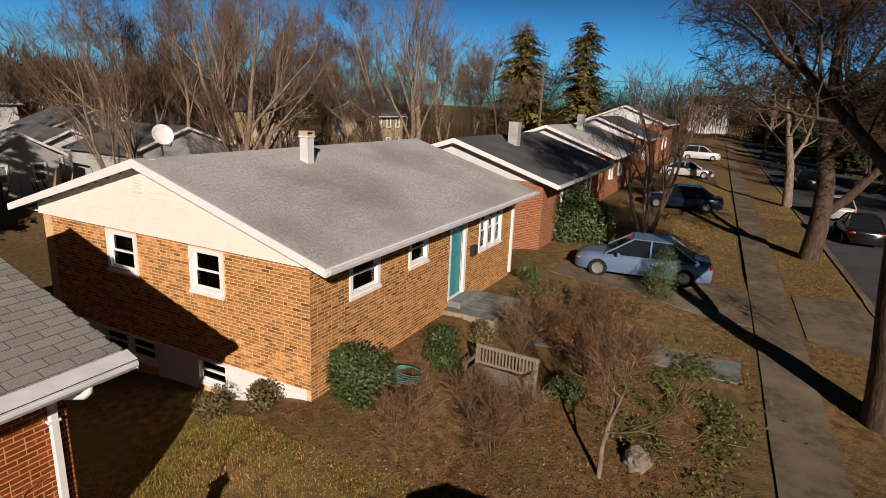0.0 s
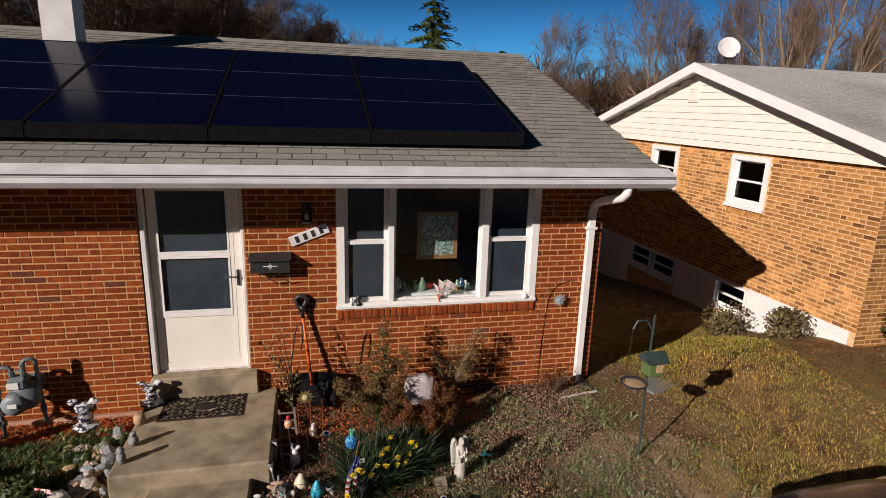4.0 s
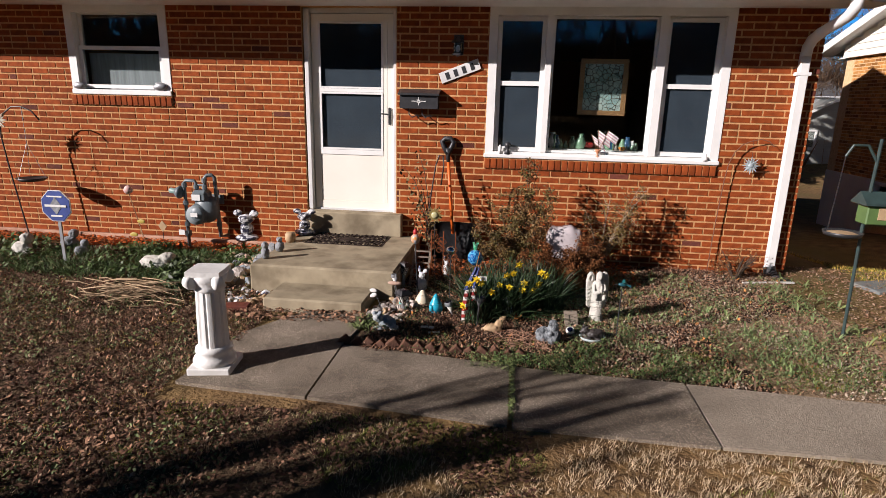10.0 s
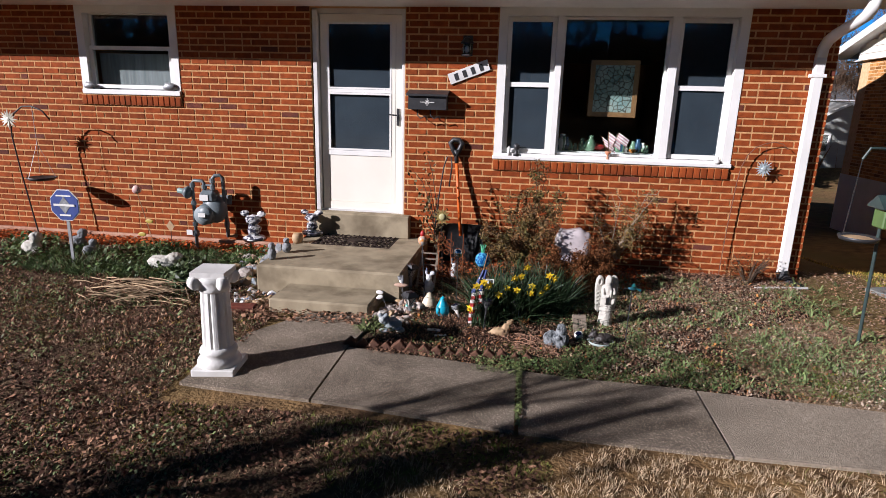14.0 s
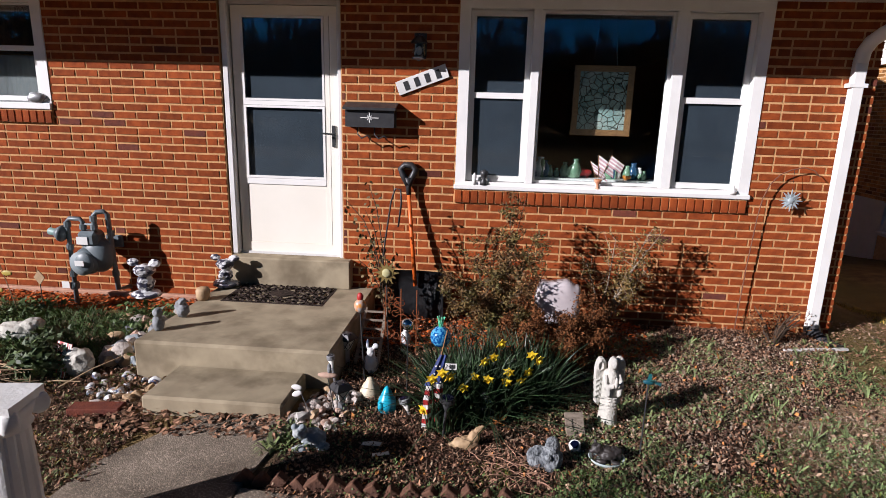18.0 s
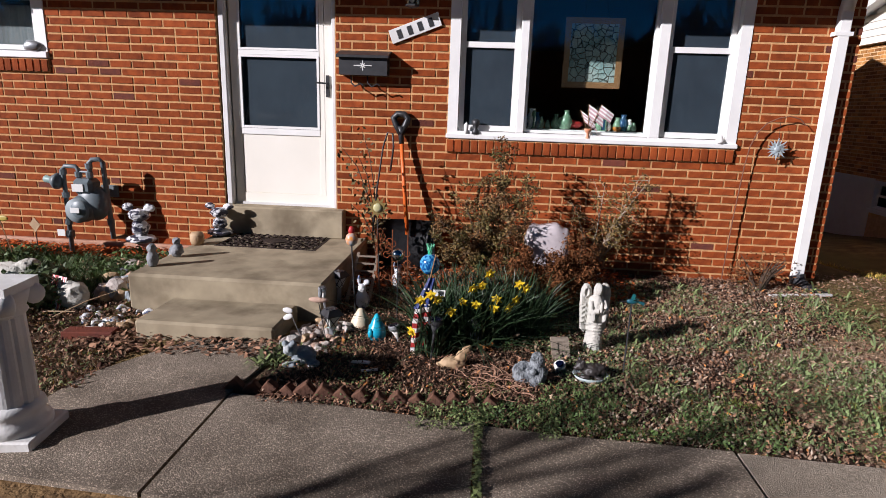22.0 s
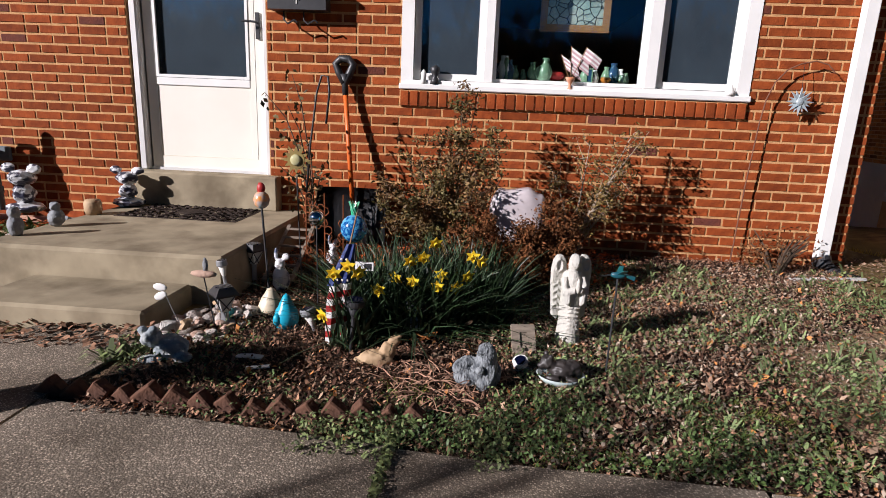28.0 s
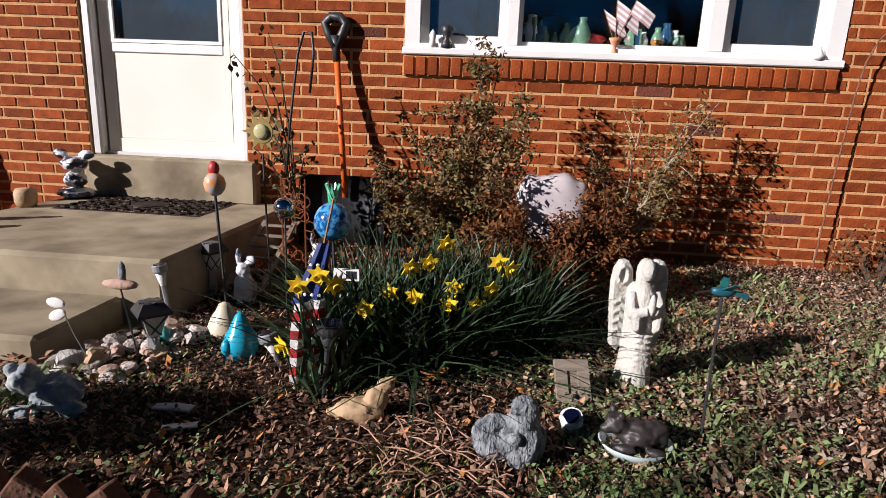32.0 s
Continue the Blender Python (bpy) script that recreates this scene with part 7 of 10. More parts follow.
def rosettes(count, region, seed, label, keep, size=(0.05, 0.10), material="weed", rise_=(0.4, 1.1)):
    """Sprouts of arching lance-shaped leaves, as one object."""
    r = random.Random(seed)
    vs, fs = [], []
    for _ in range(count):
        x, y = r.uniform(region[0], region[1]), r.uniform(region[2], region[3])
        if not keep(x, y):
            continue
        z, big = ground_z(x, y), r.uniform(0.6, 1.2)
        for _ in range(r.randrange(5, 10)):
            a, s = r.random() * 6.283, r.uniform(*size) * big
            d, wv = Vector((math.cos(a), math.sin(a), 0)), Vector((-math.sin(a), math.cos(a), r.uniform(-0.4, 0.4))) * s * r.uniform(0.06, 0.11)
            rise = r.uniform(*rise_)
            b = Vector((x, y, z - 0.005)) + d * 0.006
            m1 = b + d * s * 0.30 + Vector((0, 0, s * rise * 0.5))
            m2 = b + d * s * 0.65 + Vector((0, 0, s * rise * 0.8))
            e = b + d * s * r.uniform(0.9, 1.15) + Vector((0, 0, s * rise * 0.62))
            i = len(vs)
            vs += [b - wv * 0.3, b + wv * 0.3, m1 - wv, m1 + wv, m2 - wv * 0.8, m2 + wv * 0.8, e]
            fs += [(i, i + 1, i + 3, i + 2), (i + 2, i + 3, i + 5, i + 4), (i + 4, i + 5, i + 6)]
    return tagged(solid("weeds", vs, fs, M[material]), label, "plants", kind="stuff")


rosettes(300, (0.95, 3.35, -2.5, -0.3), 11, "pale upright green sprouts beside the corner", lambda x, y: bed(x, y) and nz(x, y, 1.5, 7) > -0.15, (0.042, 0.075), "sprout", (0.6, 1.5))
rosettes(900, (0.75, 3.35, -2.5, -0.3), 15, "low green weeds beside the corner", lambda x, y: bed(x, y) and nz(x, y, 1.5, 7) > -0.05, (0.03, 0.065))
scatter("leaf_litter", 5000, (2.7, 4.4, -3.2, 0.3), (0.007, 0.020), M["litter2"], "pale leaf scraps on bare ground by the corner", "leaves", 81, keep=lambda x, y, r: off_paving(x, y) and nz(x, y, 1.2, 4) > -0.2)
scatter("leaf_litter", 6000, (2.7, 4.4, -3.2, 0.3), (0.006, 0.018), M["litter1"], "brown leaf scraps on bare ground by the corner", "leaves", 82, keep=lambda x, y, r: off_paving(x, y))
rosettes(170, (2.8, 3.9, -2.4, -0.2), 13, "scattered green weeds on bare ground", lambda x, y: off_paving(x, y) and nz(x, y, 1.5, 9) > 0.0)
rosettes(260, (-5.5, -2.0, -2.2, -0.6), 12, "green sprouting weeds left of the steps", lambda x, y: off_paving(x, y) and nz(x, y, 1.2, 17) > -0.05, (0.04, 0.08))
scatter("twig_debris", 5200, (-0.7, 3.1, -2.75, -0.05), (0.03, 0.07), M["litter2"], "dry pale twigs and stalks strewn over the bed", "twigs", 62, "blade", (0.004, 0.02), bw=0.9, keep=lambda x, y, r: bed(x, y) and nz(x, y, 1.3, 8) > -0.1)
scatter("ground_cover", 6000, (-6, -2.1, -1.3, -0.35), (0.012, 0.030), M["ivy"], "dark green ground cover left of the steps", "plants", 12, lift=(0.01, 0.09), up=0.6, keep=lambda x, y, r: nz(x, y, 1.5, 3) > -0.1)
tufts("ground_cover", 800, (-4.6, -2.25, -1.35, -0.45), M["ivy"], "feathery dark green ground cover before the mulch", 103, 16, (0.05, 0.13), keep=lambda x, y: nz(x, y, 1.4, 27) > -0.12)
scatter("leaf_litter", 9000, (-6.0, -1.6, -4.6, -0.9), (0.006, 0.015), M["litter3"], "fine dark leaf crumbs in the lawn", "leaves", 63, keep=lambda x, y, r: off_paving(x, y))
scatter("weeds", 34000, (-6, -1.0, -5.2, -1.0), (0.005, 0.014), M["weed"], "patches of green weeds in the lawn", "plants", 13, lift=(0.005, 0.04), up=0.5, keep=lambda x, y, r: off_paving(x, y) and nz(x, y, 1.3, 11) + 0.5 * nz(x, y, 4.0, 3) > 0.0)
scatter("leaf_litter", 11000, (-4.5, 0.5, -5.4, -3.1), (0.008, 0.020), M["litter3"], "dark dead leaves in the grass before the walkway", "leaves", 71, keep=lambda x, y, r: off_paving(x, y) and nz(x, y, 1.1, 6) - 0.35 * x > -0.1)
scatter("leaf_litter", 9000, (-4.5, 0.5, -5.4, -3.1), (0.008, 0.020), M["litter1"], "brown dead leaves in the grass before the walkway", "leaves", 72, keep=lambda x, y, r: off_paving(x, y) and nz(x, y, 1.1, 6) - 0.35 * x > -0.1)
scatter("dry_grass", 9000, (-4.5, 3.6, -5.0, -3.2), (0.02, 0.06), M["dry_grass"], "tufts of dry tan lawn grass beside the walkway", "grass", 14, "blade", (0, 0.005), keep=lambda x, y, r: off_paving(x, y) and nz(x, y, 1.6, 21) > -0.25 + 0.12 * max(0, -1 - x))
tufts("dry_grass", 5200, (-0.9, 3.8, -5.2, -3.25), M["dry_grass"], "clumps of dry tan lawn grass beside the walkway", 51, keep=lambda x, y: off_paving(x, y) and nz(x, y, 1.1, 5) + 0.5 * x > 0.0)
tufts("dry_grass", 3000, (-5.5, -0.9, -5.2, -1.9), M["dry_grass"], "sparse clumps of dry grass in the leafy lawn", 52, keep=lambda x, y: off_paving(x, y) and nz(x, y, 1.4, 15) > 0.0)
tufts("green_grass", 2600, (-1.6, 1.6, -4.6, -3.3), M["green_grass"], "green grass clumps beside the walkway joint", 53, keep=lambda x, y: off_paving(x, y) and nz(x, y, 1.6, 25) > 0.12)
tufts("green_grass", 2600, (-6.2, -1.2, -5.2, -1.3), M["green_grass"], "green grass patches in the leafy front lawn", 57, 12, (0.02, 0.055), keep=lambda x, y: off_paving(x, y) and nz(x, y, 1.2, 61) + 0.4 * nz(x, y, 3.5, 5) > 0.08)
tufts("dry_grass", 2600, (-6.2, -1.2, -5.2, -1.3), M["lawn_dry"], "thin dry straw in the leafy front lawn", 58, 9, (0.02, 0.05), keep=lambda x, y: off_paving(x, y) and nz(x, y, 1.5, 71) > 0.12)
tufts("green_grass", 500, (0.3, 3.0, -2.6, -2.1), M["green_grass"], "green grass clumps at the edge of the bed", 54, 12, (0.03, 0.06), keep=lambda x, y: bed(x, y) and nz(x, y, 2.2, 35) > 0.0)
scatter("green_grass", 6500, (-4.5, 3.6, -5.2, -3.2), (0.03, 0.07), M["green_grass"], "green grass blades among the dry lawn", "grass", 15, "blade", (0, 0.005), keep=lambda x, y, r: off_paving(x, y) and nz(x, y, 1.3, 33) > 0.1)
scatter("dry_grass", 30000, (3.0, 6.8, -3.6, 2.2), (0.03, 0.07), M["lawn_dry"], "dry tan lawn between the two houses", "grass", 16, "blade", (0, 0.005), bw=2.6, keep=lambda x, y, r: x - 0.25 * abs(y + 0.5) < 6.2 and x > 3.25 + 0.4 * nz(x, y, 1.1, 44) and not (x < 3.9 and y > -1.5))
scatter("green_grass", 42000, (3.0, 6.8, -3.6, 2.2), (0.03, 0.06), M["lawn_green"], "green grass in the lawn between the houses", "grass", 17, "blade", (0, 0.005), bw=2.6, keep=lambda x, y, r: x - 0.25 * abs(y + 0.5) < 6.2 and x > 3.15 + 0.4 * nz(x, y, 1.1, 44) and not (x < 3.9 and y > -1.5) and nz(x, y, 0.9, 3) > -0.1)
scatter("leaf_litter", 26000, (5.8, 14, -6.8, 0.2), (0.012, 0.034), M["oak_litter"], "brown dead leaves over the neighbouring bed", "leaves", 18, keep=lambda x, y, r: not (x > 7.2 and y > -0.15))
scatter("leaf_litter", 4200, (5.8, 14, -6.8, 0.2), (0.012, 0.034), M["litter2"], "pale dead leaves over the neighbouring bed", "leaves", 19, keep=lambda x, y, r: not (x > 7.2 and y > -0.15) and nz(x, y, 0.8, 4) > -0.1)
def verge(x, y, r):
    k = (x + 40) / 200
    return not (18.2 < x < 23.2) and not (35.5 < x < 40.5) and not (55 < x < 60) and not (-10.75 + 6 * k < y < -9.2 + 6 * k) and y > -13.2 + 6 * k


scatter("dry_grass", 60000, (14, 60, -12.6, -3.0), (0.03, 0.07), M["lawn_dry"], "tan winter lawn along the sidewalk", "grass", 20, "blade", (0, 0.01), bw=4.0, keep=verge)
scatter("green_grass", 36000, (14, 60, -12.6, -3.0), (0.03, 0.06), M["lawn_green"], "olive green grass in the lawns along the sidewalk", "grass", 22, "blade", (0, 0.01), bw=4.0, keep=lambda x, y, r: verge(x, y, r) and nz(x, y, 0.5, 8) > -0.05)
scatter("joint_moss", 280, (0.365, 0.395, -3.3, -2.5), (0.008, 0.02), M["weed"], "green weeds growing in a walkway joint", "plants", 21, lift=(0.02, 0.04))

# pedestal in the shape of a column
ped = empty("pedestal", g0(-1.555, -2.93, 0.024), 8, "white painted plaster column pedestal with scrolled capital", "pedestal")
M["plaster"] = mat("white_plaster", (0.76, 0.75, 0.72), 0.6, col2=(0.66, 0.65, 0.62), scale=7, bump=0.15, bscale=50, col3=(0.6, 0.58, 0.54), scale3=3)
part("plinth", box_bm(-0.155, 0.155, -0.155, 0.155, -0.03, 0.045, 0.008), M["plaster"], ped)
part("base_moulding", lathe_bm([(0.15, 0.045), (0.155, 0.065), (0.145, 0.085), (0.13, 0.095), (0.125, 0.12), (0.135, 0.13), (0.13, 0.15), (0.112, 0.165), (0, 0.165)], 28), M["plaster"], ped, smooth=True)
sh = bmesh.new()
N = 48
rings = []
for z, r in ((0.16, 0.108), (0.36, 0.104), (0.54, 0.098)):
    rings.append([sh.verts.new((math.cos(2 * math.pi * i / N) * (r - (0.010 if i % 4 == 0 else 0.0)), math.sin(2 * math.pi * i / N) * (r - (0.010 if i % 4 == 0 else 0.0)), z)) for i in range(N)])
for a, b in zip(rings, rings[1:]):
    for i in range(N):
        sh.faces.new((a[i], a[(i + 1) % N], b[(i + 1) % N], b[i]))
part("shaft", sh, M["plaster"], ped)
part("capital", lathe_bm([(0.10, 0.535), (0.115, 0.55), (0.105, 0.565), (0.12, 0.60), (0.13, 0.64), (0, 0.64)], 24), M["plaster"], ped, smooth=True)
for sx in (-1, 1):
    for sy in (-1, 1):
        v = lathe_bm([(0, -0.035), (0.03, -0.035), (0.044, -0.025), (0.044, 0.025), (0.03, 0.035), (0, 0.035)], 14)
        bmesh.ops.transform(v, matrix=Matrix.Translation((sx * 0.098, sy * 0.098, 0.605)) @ Matrix.Rotation(radians(45 * sx * sy), 4, "Z") @ Matrix.Rotation(radians(90), 4, "X"), verts=v.verts)
        part("volute", v, M["plaster"], ped, smooth=True)
ped.scale = (0.88, 0.88, 1.0)
part("abacus", prism_bm([(0.145 * math.cos(a) * (1.16 if k % 2 else 0.84), 0.145 * math.sin(a) * (1.16 if k % 2 else 0.84)) for k, a in enumerate([math.pi / 4 * i for i in range(8)])], "z", 0.64, 0.675), M["plaster"], ped)

def blend_mesh(ob, size):
    """Melts overlapping rounded shapes into one skin."""
    m = ob.modifiers.new("skin", "REMESH")
    m.mode, m.voxel_size, m.use_smooth_shade = "VOXEL", size, True


# praying winged statue
M["statue"] = mat("cast_stone", (0.54, 0.51, 0.45), 0.8, col2=(0.42, 0.41, 0.37), scale=9, bump=0.4, bscale=60, col3=(0.42, 0.42, 0.36), scale3=4)
an = bmesh.new()
join_bm(an, lathe_bm([(0, 0), (0.066, 0.0), (0.070, 0.02), (0.064, 0.06), (0.058, 0.12), (0.055, 0.20), (0.056, 0.26), (0.050, 0.30), (0.028, 0.325), (0, 0.335)], 20))
join_bm(an, ball_bm(0.028, 2, (0.92, 1.0, 1.2), 0.05, 2, (0.004, -0.022, 0.368)))
join_bm(an, ball_bm(0.034, 2, (1.0, 0.75, 1.5), 0.10, 5, (0.004, 0.004, 0.350)))      # long hair
join_bm(an, ball_bm(0.044, 2, (1.25, 0.8, 0.6), 0.1, 3, (0, 0, 0.305)))
for s in (-1, 1):
    wing_o = [(0.030, 0.30), (0.040, 0.365), (0.060, 0.388), (0.085, 0.386), (0.104, 0.362), (0.112, 0.320), (0.108, 0.250), (0.100, 0.190), (0.094, 0.125), (0.070, 0.110), (0.045, 0.16)]
    join_bm(an, prism_bm([(s * a, b) for a, b in wing_o], "y", 0.012, 0.046))
    for k in range(4):
        z = 0.18 + 0.030 * k
        tube_bm([(s * 0.052, 0.010, z - 0.025), (s * 0.078, 0.008, z), (s * 0.103, 0.012, z - 0.012)], 0.0055, 5, an)
    tube_bm([(s * 0.078 + 0.020 * math.cos(t), 0.008, 0.345 + 0.026 * math.sin(t)) for t in (0, 0.8, 1.6, 2.4, 3.2, 4.0, 4.8, 5.6, 6.3)], 0.0055, 5, an)
    tube_bm([(s * 0.050, -0.012, 0.295), (s * 0.056, -0.050, 0.245), (s * 0.012, -0.078, 0.262)], [0.023, 0.021, 0.015], 8, an)
    tube_bm([(s * 0.046, -0.055, 0.245), (s * 0.040, -0.062, 0.205), (s * 0.030, -0.055, 0.19)], [0.022, 0.017, 0.006], 8, an)
join_bm(an, ball_bm(0.017, 2, (0.8, 0.7, 2.0), 0, 1, (0, -0.082, 0.280)))
for k in range(6):
    for u in range(2):
        half = 0.016 - 0.003 * ((k + u) % 3)
        box_bm(-0.019 + 0.037 * u - half, -0.019 + 0.037 * u + half, -0.0590, -0.050, 0.085 + k * 0.018, 0.090 + k * 0.018, bm=an)
angel = part("statue", an, M["statue"], smooth=True)
blend_mesh(angel, 0.0035)
angel.matrix_basis = pose(1.05, -1.63, ground_z(1.05, -1.63) - 0.005, 0, 0, 12)
angel.scale = (0.95, 0.95, 1.05)
angel.scale = (0.86 * angel.scale.x, angel.scale.y, 1.04 * angel.scale.z)
tagged(angel, "pale cast stone statue of a winged praying figure", "statue")

# stone creatures and rocks along the edge
M["spotted"] = mat("black_and_white_glaze", (0.62, 0.62, 0.62), 0.3, col2=(0.035, 0.035, 0.055), scale=26, mix_lo=0.47, mix_hi=0.53)
M["grey_stone"] = mat("grey_cast_stone", (0.27, 0.28, 0.29), 0.85, col2=(0.17, 0.175, 0.18), scale=10, bump=0.6, bscale=40)
M["blue_stone"] = mat("blue_grey_stone", (0.24, 0.27, 0.29), 0.8, col2=(0.44, 0.46, 0.45), scale=22, bump=0.5, bscale=40, mix_lo=0.5, mix_hi=0.62)
M["tan_stone"] = mat("tan_stone", (0.46, 0.32, 0.18), 0.7, col2=(0.34, 0.22, 0.12), scale=8, bump=0.25, bscale=30)
M["dark_bronze"] = mat("dark_bronze", (0.035, 0.028, 0.025), 0.5, col2=(0.02, 0.017, 0.016), scale=14)
M["cream"] = mat("cream_glaze", (0.66, 0.58, 0.42), 0.4, col2=(0.56, 0.48, 0.34), scale=8)
M["pink_stone"] = mat("pink_stone", (0.52, 0.36, 0.28), 0.8, col2=(0.42, 0.28, 0.21), scale=8, bump=0.3)


def lump(name, at, balls, material, label, category, rz=0):
    """One rounded mesh from overlapping balls (radius, scale, place)."""
    bm = bmesh.new()
    for i, (r, sc, p) in enumerate(balls):
        join_bm(bm, ball_bm(r, 3, sc, 0.24, i + len(label), p))
    ob = part(name, bm, material, smooth=True)
    blend_mesh(ob, 0.0045)
    ob.matrix_basis = pose(*at, 0, 0, rz)
    return tagged(ob, label, category)


M["furred_stone"] = mat("furred_grey_stone", (0.30, 0.32, 0.33), 0.85, col2=(0.10, 0.11, 0.12), scale=45, bump=1.0, bscale=110, stretch=(1, 1, 0.45), mix_lo=0.4, mix_hi=0.62)
lump("stone_squirrel", g0(0.648, -2.105, 0.006), [(0.060, (1.0, 0.9, 1.15), (0.025, 0, 0.058)), (0.047, (0.9, 0.9, 1.3), (0.028, 0, 0.110)), (0.029, (1.1, 0.95, 1.0), (0.024, -0.008, 0.163)), (0.012, (1.3, 1, 0.8), (0.0, -0.026, 0.158)), (0.044, (1.2, 0.9, 1.0), (-0.045, 0.01, 0.045)), (0.036, (1.0, 0.85, 1.0), (-0.066, 0.01, 0.078)), (0.026, (1.3, 0.8, 0.8), (-0.042, 0.01, 0.108)), (0.016, (1.2, 1, 1), (0.0, -0.050, 0.095))], M["furred_stone"], "grey carved stone squirrel with textured fur in the bed", "ornament", 5)
goose = lump("stone_bird", g0(0.222, -1.965), [(0.054, (1.6, 0.85, 0.8), (0, 0, 0.035)), (0.036, (1.1, 0.8, 1.2), (0.055, 0, 0.075)), (0.024, (1.3, 0.8, 1.0), (0.085, 0, 0.120)), (0.012, (1.4, 0.7, 0.8), (0.105, 0, 0.140)), (0.03, (1.4, 0.6, 0.6), (-0.07, 0, 0.03))], M["tan_stone"], "tan ceramic goose ornament in the bed", "ornament", 10)
goose.scale = (0.86, 0.86, 0.92)
tray = empty("garden_tray", g0(0.972, -2.035, 0.016), 0, "pale round dish with a dark animal ornament in the bed", "ornament")
part("dish", lathe_bm([(0, 0.008), (0.075, 0.008), (0.093, 0.026), (0.098, 0.026), (0.08, 0.0), (0, 0.0)], 24), mat("pale_blue_glaze", (0.45, 0.52, 0.50), 0.5, col2=(0.3, 0.36, 0.36), scale=8), tray, smooth=True)
tray.scale = (0.98, 0.84, 1.0)
bear = lump("animal_ornament", g0(0.972, -2.035, 0.026), [(0.052, (1.25, 1.0, 0.80), (0.0, 0, 0.045)), (0.044, (1, 1, 0.9), (0.050, 0.012, 0.050)), (0.036, (1.05, 1, 0.95), (-0.062, -0.012, 0.072)), (0.012, (1, 0.8, 1), (-0.076, 0.016, 0.106)), (0.012, (1, 0.8, 1), (-0.050, -0.030, 0.107)), (0.017, (1.3, 0.9, 0.8), (-0.090, -0.030, 0.060)), (0.020, (1.7, 0.8, 0.7), (-0.03, -0.060, 0.018)), (0.020, (1.6, 0.8, 0.7), (0.06, -0.052, 0.018))], M["dark_bronze"], "dark resting bear ornament on a pale dish", "ornament", -12)
bear.scale = (0.84, 0.84, 0.84)
blk = empty("wood_block", g0(0.845, -1.83), 8, "weathered wooden board with a slot leaning in the bed", "block")
brd = frame_bm(-0.052, 0.052, -0.02, 0.155, -0.010, 0.010, 0.036, 0.07)
box_bm(-0.018, 0.018, -0.004, 0.004, 0.03, 0.14, bm=brd)
bmesh.ops.transform(brd, matrix=Matrix.Rotation(radians(-38), 4, "X"), verts=brd.verts)
part("plank", brd, M["grey_wood"], blk)
sl = empty("solar_spot", g0(0.83, -1.93), 0, "small solar spotlight lying in the bed", "lamp")
part("housing", tube_bm([(0, 0, 0.0), (-0.015, -0.02, 0.05)], 0.030, 14), M["steel"], sl)
part("cell", tube_bm([(-0.015, -0.02, 0.051), (-0.016, -0.021, 0.053)], 0.024, 14), M["panel"], sl)
part("rim", tube_bm([(-0.010, -0.013, 0.034), (-0.0148, -0.0198, 0.0505)], 0.0325, 14), M["porcelain"], sl, "pale plastic rim")
lump("stone_ornament", g0(-0.61, -2.08), [(0.062, (1.1, 0.9, 0.8), (0.01, 0, 0.05)), (0.042, (1, 1, 0.9), (-0.05, -0.03, 0.095)), (0.018, (1, 1, 1), (-0.075, -0.045, 0.13)), (0.018, (1, 1, 1), (-0.03, -0.05, 0.135)), (0.03, (1.5, 0.8, 0.6), (-0.04, -0.07, 0.02)), (0.03, (1.3, 1, 0.8), (0.07, -0.03, 0.02))], M["blue_stone"], "blue-grey stone frog ornament at the walkway's edge", "ornament")

M["rabbit"] = mat("blue_and_white_glaze", (0.70, 0.70, 0.70), 0.35, col2=(0.07, 0.09, 0.16), scale=11, mix_lo=0.50, mix_hi=0.58)
# gnome, rabbits, bird, shells left of the bed
M["turq"] = mat("turquoise_glaze", (0.02, 0.36, 0.50), 0.3, col2=(0.02, 0.28, 0.42), scale=9)
figurine("garden_gnome", g0(-0.275, -1.64), [(0, 0), (0.055, 0), (0.058, 0.05), (0.052, 0.085), (0.04, 0.10), (0.033, 0.12), (0.015, 0.155), (0, 0.17)], M["turq"], "turquoise glazed cone-hatted garden figure", "ornament", 0, [(0.02, (1, 1, 1.6), (-0.03, -0.045, 0.05), 1)])
figurine("garden_figure", g0(-0.415, -1.47), [(0, 0), (0.068, 0), (0.066, 0.035), (0.050, 0.075), (0.030, 0.105), (0.020, 0.125), (0, 0.135)], M["cream"], "cream ceramic bell-shaped garden figure", "ornament", 0, [(0.03, (1.4, 0.6, 0.5), (-0.02, -0.04, 0.01), 2)])
for x, y, rz, h in ((-0.47, -1.17, 0, 1.15), (-0.30, -0.72, 40, 1.0)):
    o = lump("rabbit_ornament", g0(x, y), [(0.045, (0.9, 0.9, 1.5), (0, 0, 0.065)), (0.026, (1, 1, 1), (0.0, -0.01, 0.145)), (0.011, (0.9, 0.8, 3.0), (-0.022, 0, 0.19)), (0.011, (1.8, 0.8, 1.6), (0.026, 0, 0.18))], M["rabbit"], "white and blue painted rabbit ornament by the porch", "ornament", rz)
    o.scale = (h, h, h)


